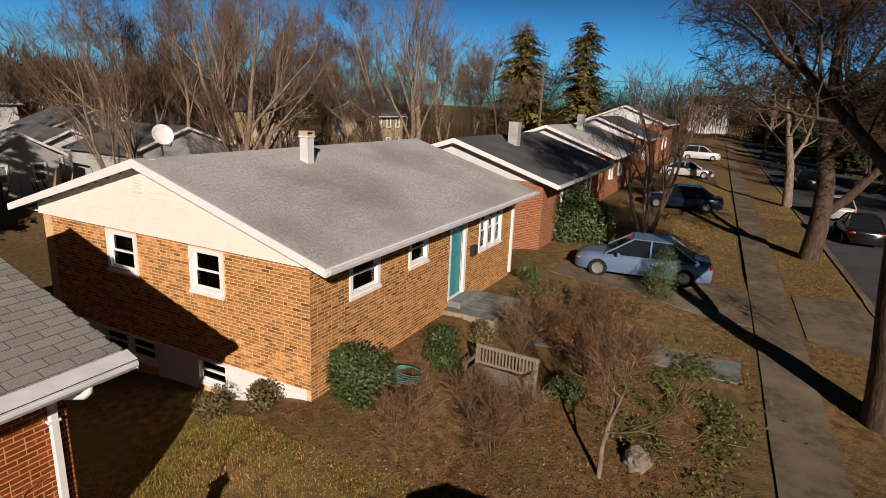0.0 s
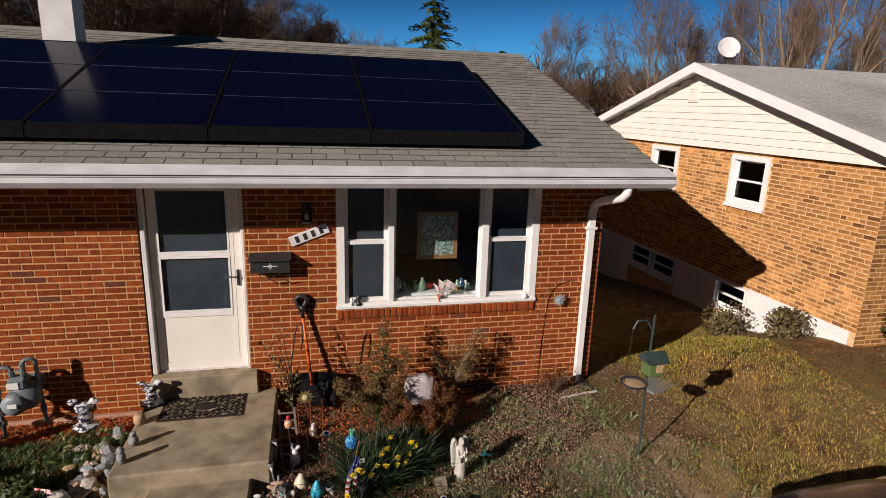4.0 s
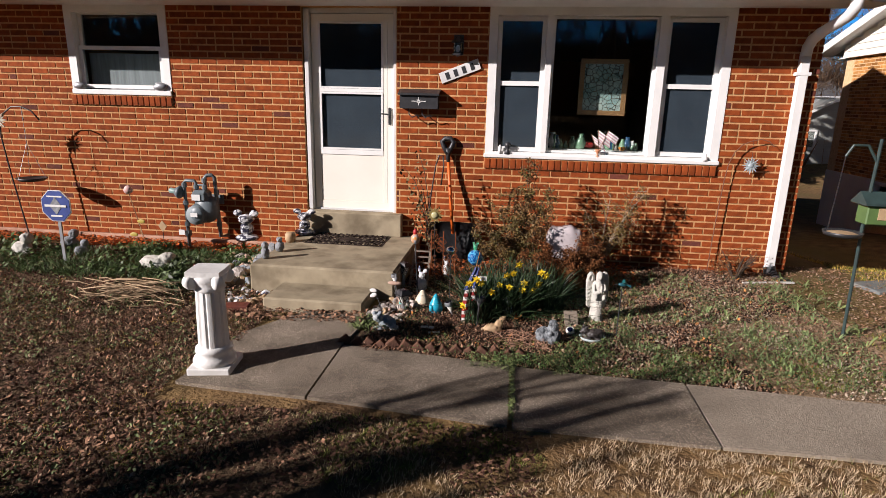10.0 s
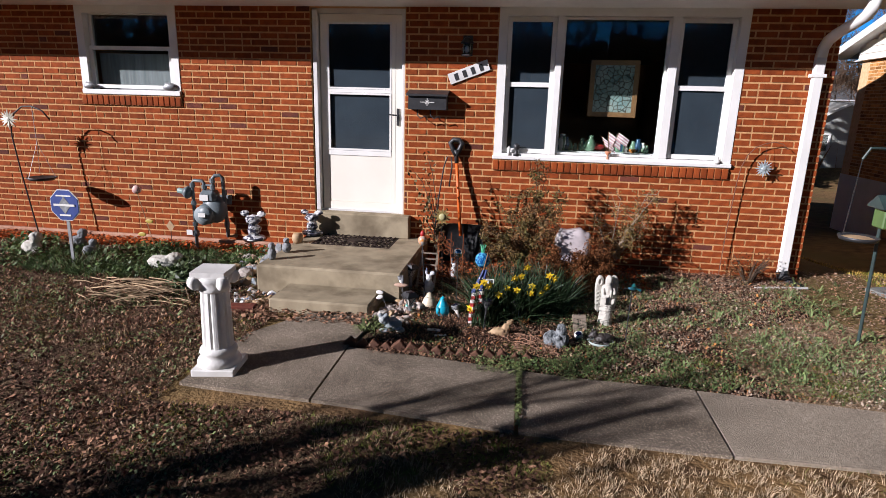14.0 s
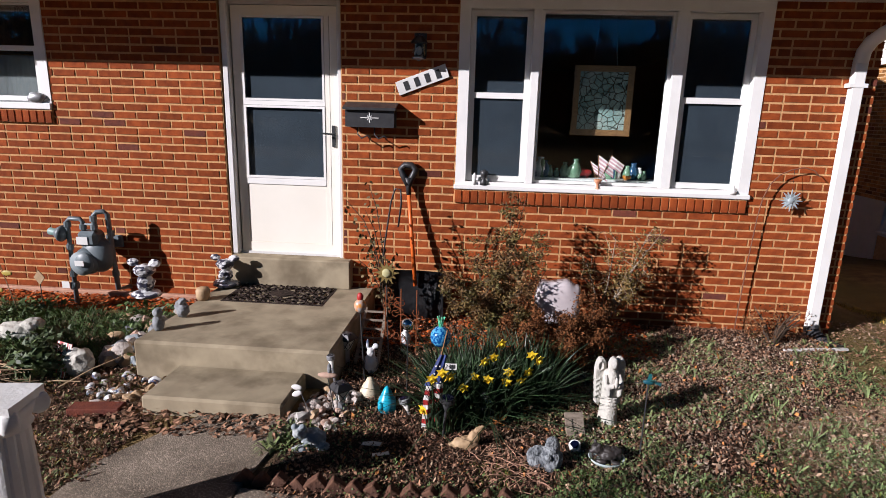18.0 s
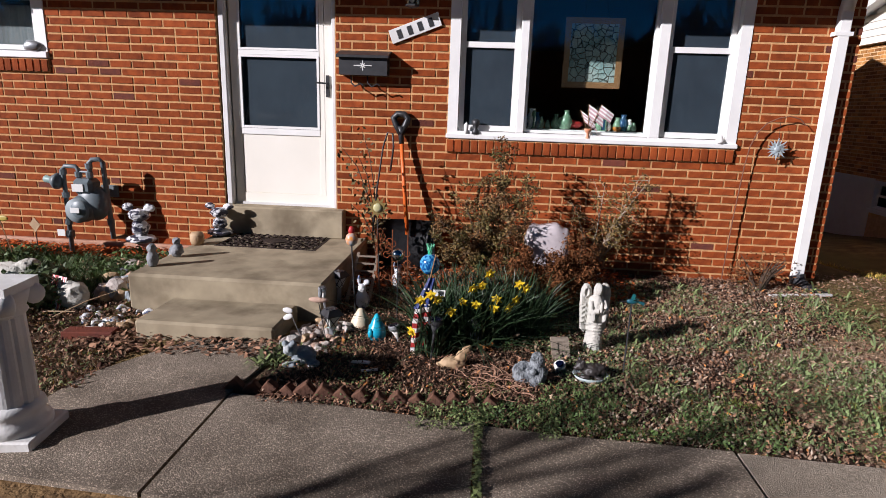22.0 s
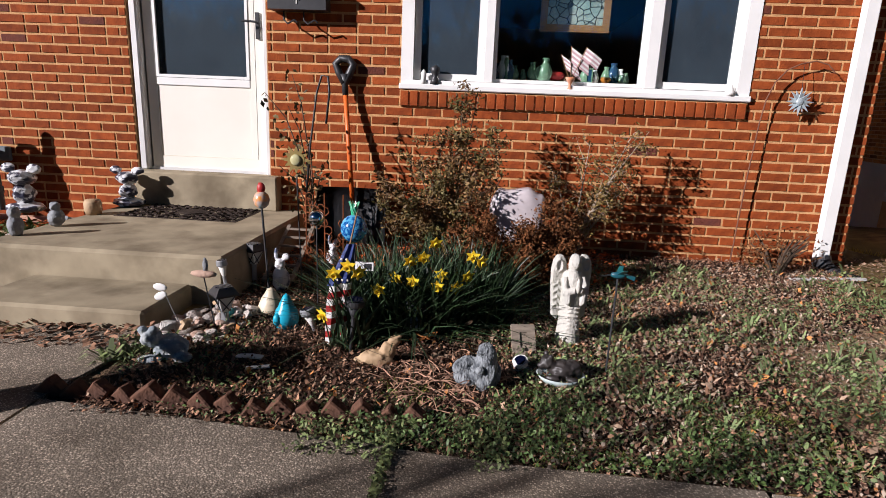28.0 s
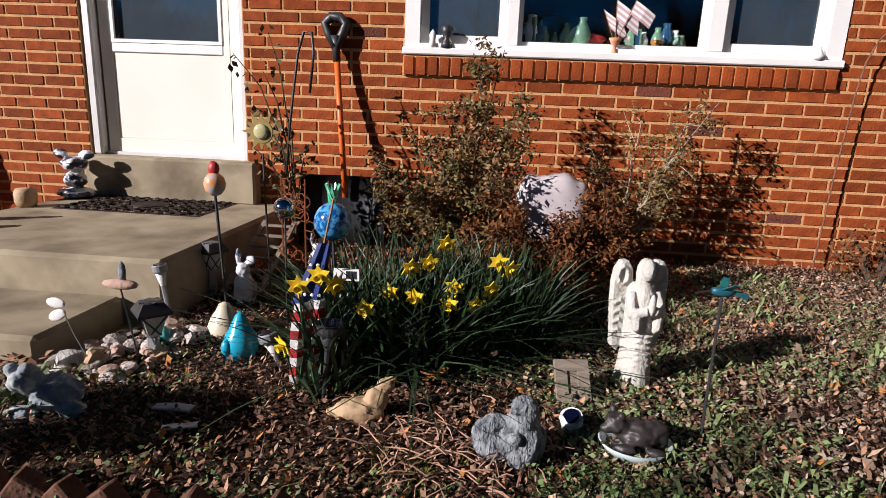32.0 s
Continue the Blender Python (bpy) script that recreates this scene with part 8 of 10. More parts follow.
def solar_lantern(at, label):
    L = empty("solar_lantern", at, 0, label, "lamp")
    part("stake", box_bm(-0.014, 0.014, -0.014, 0.014, -0.05, 0.085, 0.003), M["steel"], L)
    part("shade", lathe_bm([(0.024, 0.085), (0.056, 0.165), (0, 0.165)], 4), mat("milky_glass", (0.6, 0.6, 0.55), 0.3), L)
    cage = bmesh.new()
    for k in range(4):
        a, b = k * math.pi / 2, (k + 1) * math.pi / 2
        for t0, t1 in ((a, b), (b, a)):
            tube_bm([(0.026 * math.cos(t0), 0.026 * math.sin(t0), 0.087), (0.058 * math.cos(t1), 0.058 * math.sin(t1), 0.165)], 0.003, 4, cage)
    part("cage", cage, M["black"], L)
    part("cap", lathe_bm([(0.074, 0.163), (0.076, 0.172), (0.045, 0.205), (0, 0.21)], 4), M["black"], L)
    part("cell", box_bm(-0.026, 0.026, -0.026, 0.026, 0.20, 0.207), M["panel"], L)
    return L


def stone_bm(r, scale, seed):
    """A broken stone: a ball cut by random planes."""
    rg_ = random.Random(seed)
    bm = ball_bm(r, 2, (1, 1, 1), 0.25, seed)
    for _ in range(8):
        n_ = Vector((rg_.gauss(0, 1), rg_.gauss(0, 1), rg_.gauss(0, 1))).normalized()
        lim = r * rg_.uniform(0.55, 0.85)
        for v in bm.verts:
            over = v.co.dot(n_) - lim
            if over > 0:
                v.co -= n_ * over
    for v in bm.verts:
        v.co = Vector((v.co.x * scale[0], v.co.y * scale[1], v.co.z * scale[2]))
    return bm


def shell_bm(r, seed):
    """A ribbed fan shell lying on the ground."""
    rg_ = random.Random(seed)
    bm, rows_s = bmesh.new(), []
    for q in (0.12, 0.4, 0.7, 0.92, 1.0):
        rows_s.append([bm.verts.new((r * q * math.cos(a) * 1.1, r * q * math.sin(a) - r * 0.4, r * (0.55 * math.sin(math.pi * min(0.98, q * 0.75 + 0.1)) - 0.25) * (1 + 0.10 * math.cos(a * 14)))) for a in (math.pi * (0.06 + 0.88 * k / 28) for k in range(29))])
    for a, b in zip(rows_s, rows_s[1:]):
        for k in range(28):
            bm.faces.new((a[k], b[k], b[k + 1], a[k + 1]))
    bmesh.ops.solidify(bm, geom=bm.faces[:], thickness=r * 0.08)
    return bm


M["shell"] = mat("bleached_shell", (0.62, 0.55, 0.48), 0.55, col2=(0.46, 0.36, 0.30), scale=40, bump=0.3, bscale=120, obj_var=0.2)
M["quartz"] = mat("rough_pale_quartz", (0.56, 0.50, 0.45), 0.7, col2=(0.36, 0.30, 0.26), scale=25, bump=0.6, bscale=90, obj_var=0.3)
lan = solar_lantern(g0(-0.54, -1.72), "black caged solar lantern among shells")
lan2 = copy_thing(lan, pose(*g0(-0.66, -1.08, 0.04), 0, 0, 20))
tagged(lan2, "small black solar lantern beside the porch")
rng = random.Random(3)
for i in range(104):
    a, b = rng.random(), rng.random()
    x, y = -0.83 + a * 0.32 + b * 0.08, -1.93 + b * 0.46
    m = rng.choice(("shell", "pink_stone", "quartz", "tan_stone", "shell", "quartz"))
    r = rng.uniform(0.014, 0.036)
    lab = {"shell": "bleached ribbed sea shell in the heap by the step", "pink_stone": "pinkish broken stone in the heap by the step", "quartz": "pale rough quartz stone in the heap by the step", "tan_stone": "tan broken stone in the heap by the step"}[m]
    sc_ = (rng.uniform(1, 1.6), rng.uniform(0.7, 1.1), rng.uniform(0.5, 0.9))
    o = part("shell", shell_bm(r * 1.1, i), M[m], smooth=True) if m == "shell" else part("stone", stone_bm(r, sc_, i), M[m])
    o.matrix_basis = pose(*g0(x, y, r * 0.5 + 0.045 * rng.random() * (1 - abs(a - 0.5) * 2)), 0, rng.uniform(-25, 25), rng.uniform(0, 360))
    tagged(o, lab, "shell", "heap of shells and pebbles")
for i in range(42):
    a, b = rng.random(), rng.random()
    x, y = -2.12 + a * 0.34 - 0.22 * b * (1 - a), -1.80 + b * 0.38
    m = rng.choice(("porcelain", "pink_stone", "rabbit", "tan_stone", "quartz", "rabbit", "grey_stone"))
    r = rng.uniform(0.020, 0.044)
    o = part("pebble", stone_bm(r, (rng.uniform(1, 1.5), rng.uniform(0.7, 1.1), rng.uniform(0.5, 0.9)), i + 60), M[m])
    o.matrix_basis = pose(*g0(x, y, r * 0.4), 0, rng.uniform(-25, 25), rng.uniform(0, 360))
    tagged(o, "painted or natural pebble beside the porch steps", "pebble", "pebbles beside the steps")
for i, (x, y, r, m) in enumerate(((-2.30, -0.75, 0.07, "tan_stone"), (-2.20, -0.95, 0.08, "grey_stone"), (-2.45, -0.62, 0.06, "pink_stone"), (-2.12, -0.70, 0.06, "cream"), (-2.38, -1.1, 0.07, "grey_stone"), (-2.5, -0.9, 0.06, "tan_stone"), (-2.2, -1.25, 0.08, "tan_stone"))):
    o = part("rock", stone_bm(r * 1.1, (1.2, 0.9, 0.8), i + 5), M[m])
    o.location = g0(x, y, r * 0.4)
    tagged(o, "rough rock beside the porch", "rock", "rocks beside the porch")
for i in range(26):
    x, y, r = rng.uniform(-2.42, -2.10), rng.uniform(-1.30, -0.50), rng.uniform(0.035, 0.075)
    m = rng.choice(("tan_stone", "grey_stone", "pink_stone", "quartz", "quartz", "blue_stone"))
    o = part("rock", stone_bm(r * 1.1, (rng.uniform(0.9, 1.4), rng.uniform(0.8, 1.1), rng.uniform(0.7, 1.2)), i + 25), M[m])
    o.matrix_basis = pose(*g0(x, y, r * 0.45 + 0.10 * rng.random() * (x > -2.28)), 0, rng.uniform(-20, 20), rng.uniform(0, 360))
    tagged(o, "small rock or carved stone heaped beside the porch", "rock", "rocks beside the porch")
bird = empty("bird_stake", g0(-0.60, -1.78), 0, "painted wooden bird with upright tail on a thin stake", "ornament")
part("stake", tube_bm([(0.05, 0, -0.03), (0, 0, 0.26)], 0.003, 5), M["black"], bird)
part("bird", ball_bm(0.03, 2, (2.1, 0.6, 0.6), 0.05, 1, (0, 0, 0.275)), M["pink_stone"], bird, smooth=True)
part("wing", ball_bm(0.025, 2, (0.5, 0.4, 1.5), 0.05, 1, (0.01, 0, 0.315)), M["grey_stone"], bird, smooth=True)
bf = empty("butterfly_stake", g0(-0.74, -1.86), 0, "white butterfly ornament on a thin wire", "ornament")
part("wire", tube_bm([(0.1, 0, -0.02), (0.03, 0, 0.12), (0, 0, 0.20)], 0.002, 5), M["steel"], bf)
for s, zz in ((1, 0.225), (-1, 0.185)):
    w = ball_bm(0.03, 2, (1.1, 0.12, 0.6), 0, 1, (0, 0, 0))
    bmesh.ops.transform(w, matrix=Matrix.Translation((-0.02, 0, zz)) @ Matrix.Rotation(radians(-25 if s < 0 else 5), 4, "Y"), verts=w.verts)
    part("wing", w, M["porcelain"], bf, smooth=True)

# stakes with glass ornaments
M["cobalt"] = mat("blue_mosaic_glass", (0.008, 0.07, 0.24), 0.15, col2=(0.08, 0.32, 0.55), scale=55, mix_lo=0.45, mix_hi=0.55)
M["green_glass"] = mat("green_glass", (0.05, 0.42, 0.22), 0.12, col2=(0.3, 0.6, 0.4), scale=50)
pine = empty("glass_pineapple_stake", (0.04, -1.60, ground_z(0.04, -1.60) - 0.09), 0, "blue mosaic glass ball with green leaves on a stake", "ornament")
part("stake", tube_bm([(0.03, 0, -0.05), (0, 0, 0.53)], 0.005, 6), M["black"], pine)
part("ball", ball_bm(0.062, 3, (1, 1, 1.05), 0, 0, (0, 0, 0.585)), M["cobalt"], pine, smooth=True)
gl = bmesh.new()
for k in range(9):
    a = k * 0.7
    q = prism_bm([(-0.014, 0), (0.014, 0), (0.004, 0.075)], "y", -0.003, 0.003)
    join_bm(gl, q, Matrix.Translation((0, 0, 0.64)) @ Matrix.Rotation(a, 4, "Z") @ Matrix.Rotation(radians(18), 4, "X"))
part("leaf_tuft", gl, M["green_glass"], pine)
tag_ = part("price_tag", box_bm(0.02, 0.105, -0.064, -0.062, 0.405, 0.445), M["porcelain"], pine, "white paper tag")
for k in range(7):
    part("tag_bar", box_bm(0.062 + k * 0.0052, 0.064 + k * 0.0052 + 0.001 * (k % 2), -0.066, -0.064, 0.412, 0.438), M["black"], tag_)
roo = empty("rooster_stake", g0(-0.515, -1.30), 0, "painted red and orange rooster ornament on a stake", "ornament")
part("stake", tube_bm([(0.03, 0, -0.05), (0, 0, 0.50)], 0.006, 6), M["black"], roo)
part("body", ball_bm(0.042, 2, (1, 1, 1.15), 0, 0, (0, 0, 0.545)), mat("orange_glaze", (0.65, 0.25, 0.04), 0.3, col2=(0.35, 0.45, 0.5), scale=24), roo, smooth=True)
part("head", ball_bm(0.022, 2, (1, 0.8, 1.4), 0.2, 3, (0, 0, 0.605)), M["red"], roo, smooth=True)
gz_ = empty("gazing_ball_stake", g0(-0.18, -1.45, 0.10), 0, "small mirrored gazing ball on a stake", "ornament")
part("stake", tube_bm([(0, 0, -0.15), (0, 0, 0.36)], 0.004, 6), M["black"], gz_)
part("ball", ball_bm(0.040, 3, (1, 1, 1), 0, 0, (0, 0, 0.40)), mat("mirror_ball", (0.6, 0.62, 0.65), 0.08, metal=1.0), gz_, smooth=True)
M["rust"] = mat("rusty_wire", (0.24, 0.08, 0.03), 0.8, col2=(0.16, 0.05, 0.02), scale=30)
tr = empty("wire_trellis", g0(-0.34, -0.82), -8, "rusty scrolled wire trellis with butterfly shape", "trellis")
tb = bmesh.new()
rr = random.Random(12)
for k in range(34):
    x, z = rr.uniform(-0.10, 0.14), rr.uniform(0.02, 0.48)
    a0 = rr.random() * 6
    part("scroll", tube_bm([(x + 0.026 * math.cos(a0 + t), 0, z + 0.026 * math.sin(a0 + t)) for t in range(6)], 0.0028, 4), M["rust"], tr)
for x in (-0.1, 0.02, 0.14):
    tube_bm([(x, 0, -0.05), (x, 0, 0.5)], 0.004, 5, tb)
part("upright", tb, M["rust"], tr)

# small flag on a stick
flag = empty("garden_flag", (0.02, -1.79, ground_z(0, -1.79)), 0, "small striped cloth flag on a leaning wooden stick", "flag")
part("stick", tube_bm([(-0.06, 0, -0.03), (0.07, 0.03, 0.60)], 0.004, 6), M["oak"], flag)
for k in range(9):
    z0, z1 = 0.02 + k * 0.03, 0.02 + (k + 1) * 0.03
    c0, c1 = -0.02 + 0.03 * k / 9, -0.02 + 0.03 * (k + 1) / 9
    w0, w1 = 0.055 - 0.02 * abs(k - 6) / 9, 0.055 - 0.02 * abs(k - 5) / 9
    bm = bmesh.new()
    fold = [(-1, 0), (-0.4, -0.018), (0.2, 0.004), (0.7, -0.014), (1, 0)]
    lo = [bm.verts.new((c0 + u * w0, v - 0.02, z0 + 0.012 * u)) for u, v in fold]
    hi = [bm.verts.new((c1 + u * w1, v - 0.02, z1 + 0.012 * u)) for u, v in fold]
    for i in range(4):
        bm.faces.new((lo[i], lo[i + 1], hi[i + 1], hi[i]))
    bmesh.ops.solidify(bm, geom=bm.faces[:], thickness=0.002)
    part("stripe", bm, M["red"] if k % 2 else M["porcelain"], flag)
bm = bmesh.new()
lo = [bm.verts.new((0.0 + u * 0.05, v - 0.02, 0.29 + 0.012 * u)) for u, v in fold]
hi = [bm.verts.new((0.055 + u * 0.02, v * 0.4 - 0.01, 0.47)) for u, v in fold]
for i in range(4):
    bm.faces.new((lo[i], lo[i + 1], hi[i + 1], hi[i]))
bmesh.ops.solidify(bm, geom=bm.faces[:], thickness=0.002)
canton = part("canton", bm, M["blue"], flag)
for k in range(8):
    part("star", ball_bm(0.006, 1, (1, 0.4, 1), 0, 0, (0.0 + 0.022 * (k % 3) + 0.008 * (k // 3), -0.040 + 0.006 * (k // 3), 0.315 + 0.045 * (k // 3))), M["porcelain"], canton)

# daffodils
def daffodil_clump(at, r, n, seed, label, flowers):
    rg = random.Random(seed)
    c = empty("daffodil_clump", at, 0, label, "flowers")
    vs, fs = [], []
    for _ in range(n):
        a, d = rg.random() * 6.283, r * rg.random() ** 0.6
        x, y = math.cos(a) * d, math.sin(a) * d * 0.75
        h = rg.uniform(0.22, 0.46)
        lx, ly = math.cos(a) * d * 0.45 + rg.gauss(0, 0.11), math.sin(a) * d * 0.7 + rg.gauss(0, 0.11)
        if rg.random() < 0.2:
            lx, ly, h = lx * 2.2, ly * 2.2, h * 0.55
        w = rg.uniform(0.004, 0.007)
        pa = rg.random() * 6.283
        wv = Vector((math.cos(pa), math.sin(pa), 0)) * w
        i = len(vs)
        for t in (0, 0.5, 0.85, 1.0):
            p = Vector((x + lx * t * t, y + ly * t * t, h * (t - 0.12 * t * t * (1 if h > 0.2 else 2))))
            vs.extend((p - wv * (1 - 0.75 * max(0, t - 0.5) * 2), p + wv * (1 - 0.75 * max(0, t - 0.5) * 2)))
        fs += [(i + 2 * k, i + 2 * k + 1, i + 2 * k + 3, i + 2 * k + 2) for k in range(3)]
    solid("leaves", vs, fs, M["daff"], c, "long strap-like green leaves")
    for (x, y, z, az) in flowers:
        f = part("flower_stem", tube_bm([(x * 0.7, y * 0.7, 0), (x, y, z)], 0.003, 5), M["daff"], c)
        bm = bmesh.new()
        for k in range(6):
            q = prism_bm([(0, 0), (0.012, 0.016), (0, 0.040), (-0.012, 0.016)], "y", -0.0012, 0.0012)
            join_bm(bm, q, Matrix.Rotation(k * math.pi / 3, 4, "Y") @ Matrix.Rotation(radians(12), 4, "X"))
        cup = lathe_bm([(0.006, 0.0), (0.010, 0.012), (0.013, 0.026), (0.011, 0.026), (0.008, 0.012), (0, 0.002)], 12)
        join_bm(bm, cup, Matrix.Rotation(radians(90), 4, "X"))
        bmesh.ops.transform(bm, matrix=Matrix.Translation((x, y, z)) @ Matrix.Rotation(radians(az), 4, "Z") @ Matrix.Rotation(radians(15), 4, "X"), verts=bm.verts)
        part("blossom", bm, M["yellow"], f, "yellow trumpet blossom")
    return c


M["daff"] = mat("daffodil_leaf", (0.024, 0.048, 0.017), 0.5, island=0.6)
M["yellow"] = mat("daffodil_yellow", (0.75, 0.52, 0.02), 0.6, col2=(0.8, 0.6, 0.03), scale=30)
daffodil_clump(g0(0.26, -1.50), 0.30, 1100, 1, "dense clump of daffodils with yellow blossoms", [(-0.184, -0.36, 0.387, 0), (-0.146, -0.34, 0.356, 37), (-0.069, -0.28, 0.267, -6), (0.047, -0.12, 0.361, 31), (0.076, -0.2, 0.288, -12), (0.147, 0.05, 0.411, 25), (-0.006, -0.2, 0.301, -18), (0.101, -0.05, 0.362, 19)])
daffodil_clump(g0(0.58, -1.38), 0.22, 520, 2, "clump of flowering daffodils beside the shrub", [(0.016, -0.12, 0.364, 0), (0.053, -0.16, 0.349, 37), (-0.124, -0.24, 0.3, -6), (-0.007, -0.18, 0.279, 31), (-0.138, -0.28, 0.254, -12), (-0.056, -0.24, 0.244, 25)])
daffodil_clump(g0(0.08, -1.80), 0.10, 90, 3, "small clump of daffodils beside the flag", [(-0.06, -0.08, 0.36, 10), (-0.1, -0.1, 0.18, -40)])

# shrubs against the wall
def leafy_bush(at, targets, leaves, seed, label, material, stem_m, size=(0.008, 0.016), subs=9, r0=0.008, reach=(0.10, 0.24), bare=0.35, name="shrub"):
    """A bush of stems to the given tips, side twigs, and small leaves clustered along the twigs."""
    rg = random.Random(seed)
    t = empty(name, g0(at[0], at[1]), 0, label, "shrub")
    vs, fs, twigs = [], [], []
    for T in targets:
        T = Vector(T)
        b = Vector((rg.uniform(-0.06, 0.06), rg.uniform(-0.04, 0.04), -0.04))
        mid = b.lerp(T, 0.5) + Vector((rg.uniform(-0.05, 0.05), rg.uniform(-0.05, 0.05), 0.05))
        bm = tube_bm([b, b.lerp(mid, 0.5), mid, mid.lerp(T, 0.5), T], [r0, r0 * 0.9, r0 * 0.7, r0 * 0.5, r0 * 0.25], 5)
        for k in range(subs):
            u = bare + (1 - bare) * (k + rg.random()) / subs
            p = b.lerp(mid, u * 2) if u < 0.5 else mid.lerp(T, u * 2 - 1)
            d = Vector((rg.gauss(0, 1), rg.gauss(0, 0.8), rg.gauss(0.35, 0.6))).normalized() * rg.uniform(*reach)
            m2 = p + d * 0.5 + Vector((0, 0, rg.uniform(-0.02, 0.03)))
            tube_bm([p, m2, p + d], [r0 * 0.35, r0 * 0.25, 0.0008], 3, bm)
            twigs.append((p, m2, p + d))
        part("stem", bm, M[stem_m], t)
    for _ in range(leaves):
        p, m2, e = twigs[rg.randrange(len(twigs))]
        u = rg.random() ** 0.8
        c = (p.lerp(m2, u * 2) if u < 0.5 else m2.lerp(e, u * 2 - 1)) + Vector((rg.gauss(0, 0.022), rg.gauss(0, 0.022), rg.gauss(0, 0.022)))
        c.z = max(c.z, 0.01)
        s = rg.uniform(*size)
        a = Vector((rg.gauss(0, 1), rg.gauss(0, 1), rg.gauss(0.2, 0.8))).normalized() * s
        w = a.orthogonal().normalized() * s * 0.42
        w = Matrix.Rotation(rg.random() * 6.283, 3, a) @ w
        n0 = len(vs)
        vs += [c - a, c + w, c + a, c - w]
        fs.append((n0, n0 + 1, n0 + 2, n0 + 3))
    solid("foliage", vs, fs, M[material], t)
    return t


leafy_bush((0.42, -0.62), [(-0.48, 0.05, 0.40), (-0.36, -0.05, 0.52), (-0.22, 0.08, 0.66), (-0.08, 0.1, 0.80), (0.04, 0.15, 0.98), (0.15, 0.18, 1.12), (0.24, 0.1, 0.88), (0.32, 0.0, 0.62), (-0.15, -0.15, 0.45), (0.12, -0.18, 0.48), (0.0, 0.0, 0.62), (0.1, 0.1, 0.74), (-0.3, 0.1, 0.44)], 13500, 301,
           "leafy olive-brown azalea in front of the window", "azalea", "bark_dark", (0.009, 0.018), 10, 0.008, (0.12, 0.26), 0.25)
leafy_bush((0.84, -0.92), [(-0.45, 0, 0.28), (-0.25, -0.1, 0.36), (-0.05, -0.12, 0.34), (0.15, -0.1, 0.32), (0.36, -0.05, 0.30), (0.1, 0.1, 0.42), (-0.2, 0.1, 0.42), (0.34, 0.12, 0.38), (0.22, -0.02, 0.36)], 17000, 302,
           "low dark russet shrub behind the daffodils", "azalea_red", "bark_dark", (0.008, 0.016), 9, 0.006, (0.09, 0.2), 0.15)
leafy_bush((1.20, -0.34), [(0.10, 0.05, 0.80), (0.34, 0.05, 0.70), (0.46, 0.02, 0.90), (0.42, 0.1, 0.60), (-0.12, 0.0, 0.62), (0.24, -0.05, 0.52), (0.36, 0.1, 0.84), (0.30, 0.08, 0.40)], 3000, 304,
           "loose yellow-green shrub with bare grey stems below the window", "shrub_green", "grey_stem", (0.008, 0.017), 9, 0.009, (0.10, 0.24), 0.45)
shrub((2.60, -0.30), 0.28, 0.30, 500, 305, "dry brown shrub at the wall corner", "leaf_russet", (0.010, 0.018), 12, 5, 0.1)
# rose canes on a trellis by the shovel
rose = empty("rose_bush", g0(-0.50, -0.45), 0, "thorny rose canes with sparse green leaves beside the door", "shrub")
rg = random.Random(17)
cane, lv_, lf_ = bmesh.new(), [], []
for k in range(7):
    a, h, out = rg.uniform(0, 6.28), rg.uniform(0.6, 1.25), rg.uniform(0.05, 0.32)
    pts = [Vector((math.cos(a) * out * t * t, math.sin(a) * out * 0.5 * t * t, h * (t * 1.25 - 0.3 * t * t * t))) for t in (0, 0.25, 0.5, 0.75, 1.0)]
    tube_bm(pts, [0.006, 0.005, 0.0045, 0.004, 0.002], 5, cane)
    for j in range(34):
        p = pts[1].lerp(pts[4], rg.random()) + Vector((rg.gauss(0, 0.03), rg.gauss(0, 0.03), rg.gauss(0, 0.03)))
        u = Vector((rg.gauss(0, 1), rg.gauss(0, 1), rg.gauss(0, 1))).normalized() * rg.uniform(0.014, 0.026)
        w = u.orthogonal() * 0.5
        n0 = len(lv_)
        lv_ += [p - u, p + w, p + u, p - w]
        lf_.append((n0, n0 + 1, n0 + 2, n0 + 3))
part("cane", cane, M["bark_dark"], rose)
solid("foliage", lv_, lf_, M["leaf_olive"], rose)
slab_bm = ball_bm(1.0, 4)
for v in slab_bm.verts:
    c = v.co
    v.co = Vector((0.19 * math.copysign(abs(c.x) ** 0.62, c.x), 0.10 * math.copysign(abs(c.y) ** 0.7, c.y), 0.21 + 0.20 * math.copysign(abs(c.z) ** 0.55, c.z) + 0.012 * math.sin(9 * c.x)))
pr = part("stone_slab", slab_bm, mat("pale_pink_stone", (0.56, 0.50, 0.50), 0.25, col2=(0.42, 0.37, 0.38), scale=7), smooth=True)
pr.location = g0(0.84, -0.60, 0.19)
pr.scale = (0.92, 0.9, 0.85)
tagged(pr, "pale pinkish rounded stone slab behind the shrubs", "stone")

# snow shovel leaning on the wall
shv = empty("snow_shovel", g0(-0.30, -0.16), 0, "snow shovel with orange handle and black blade leaning on the wall", "shovel")
part("handle", tube_bm([(0.0, -0.02, 0.30), (-0.09, 0.11, 1.16)], 0.017, 10), mat("orange_paint", (0.62, 0.12, 0.015), 0.45), shv, smooth=True)
part("grip", tube_bm([(-0.088, 0.105, 1.14), (-0.135, 0.115, 1.22), (-0.155, 0.12, 1.27), (-0.12, 0.12, 1.305), (-0.065, 0.12, 1.305), (-0.03, 0.12, 1.27), (-0.05, 0.115, 1.22), (-0.088, 0.105, 1.14)], 0.027, 8), M["black"], shv, smooth=True)
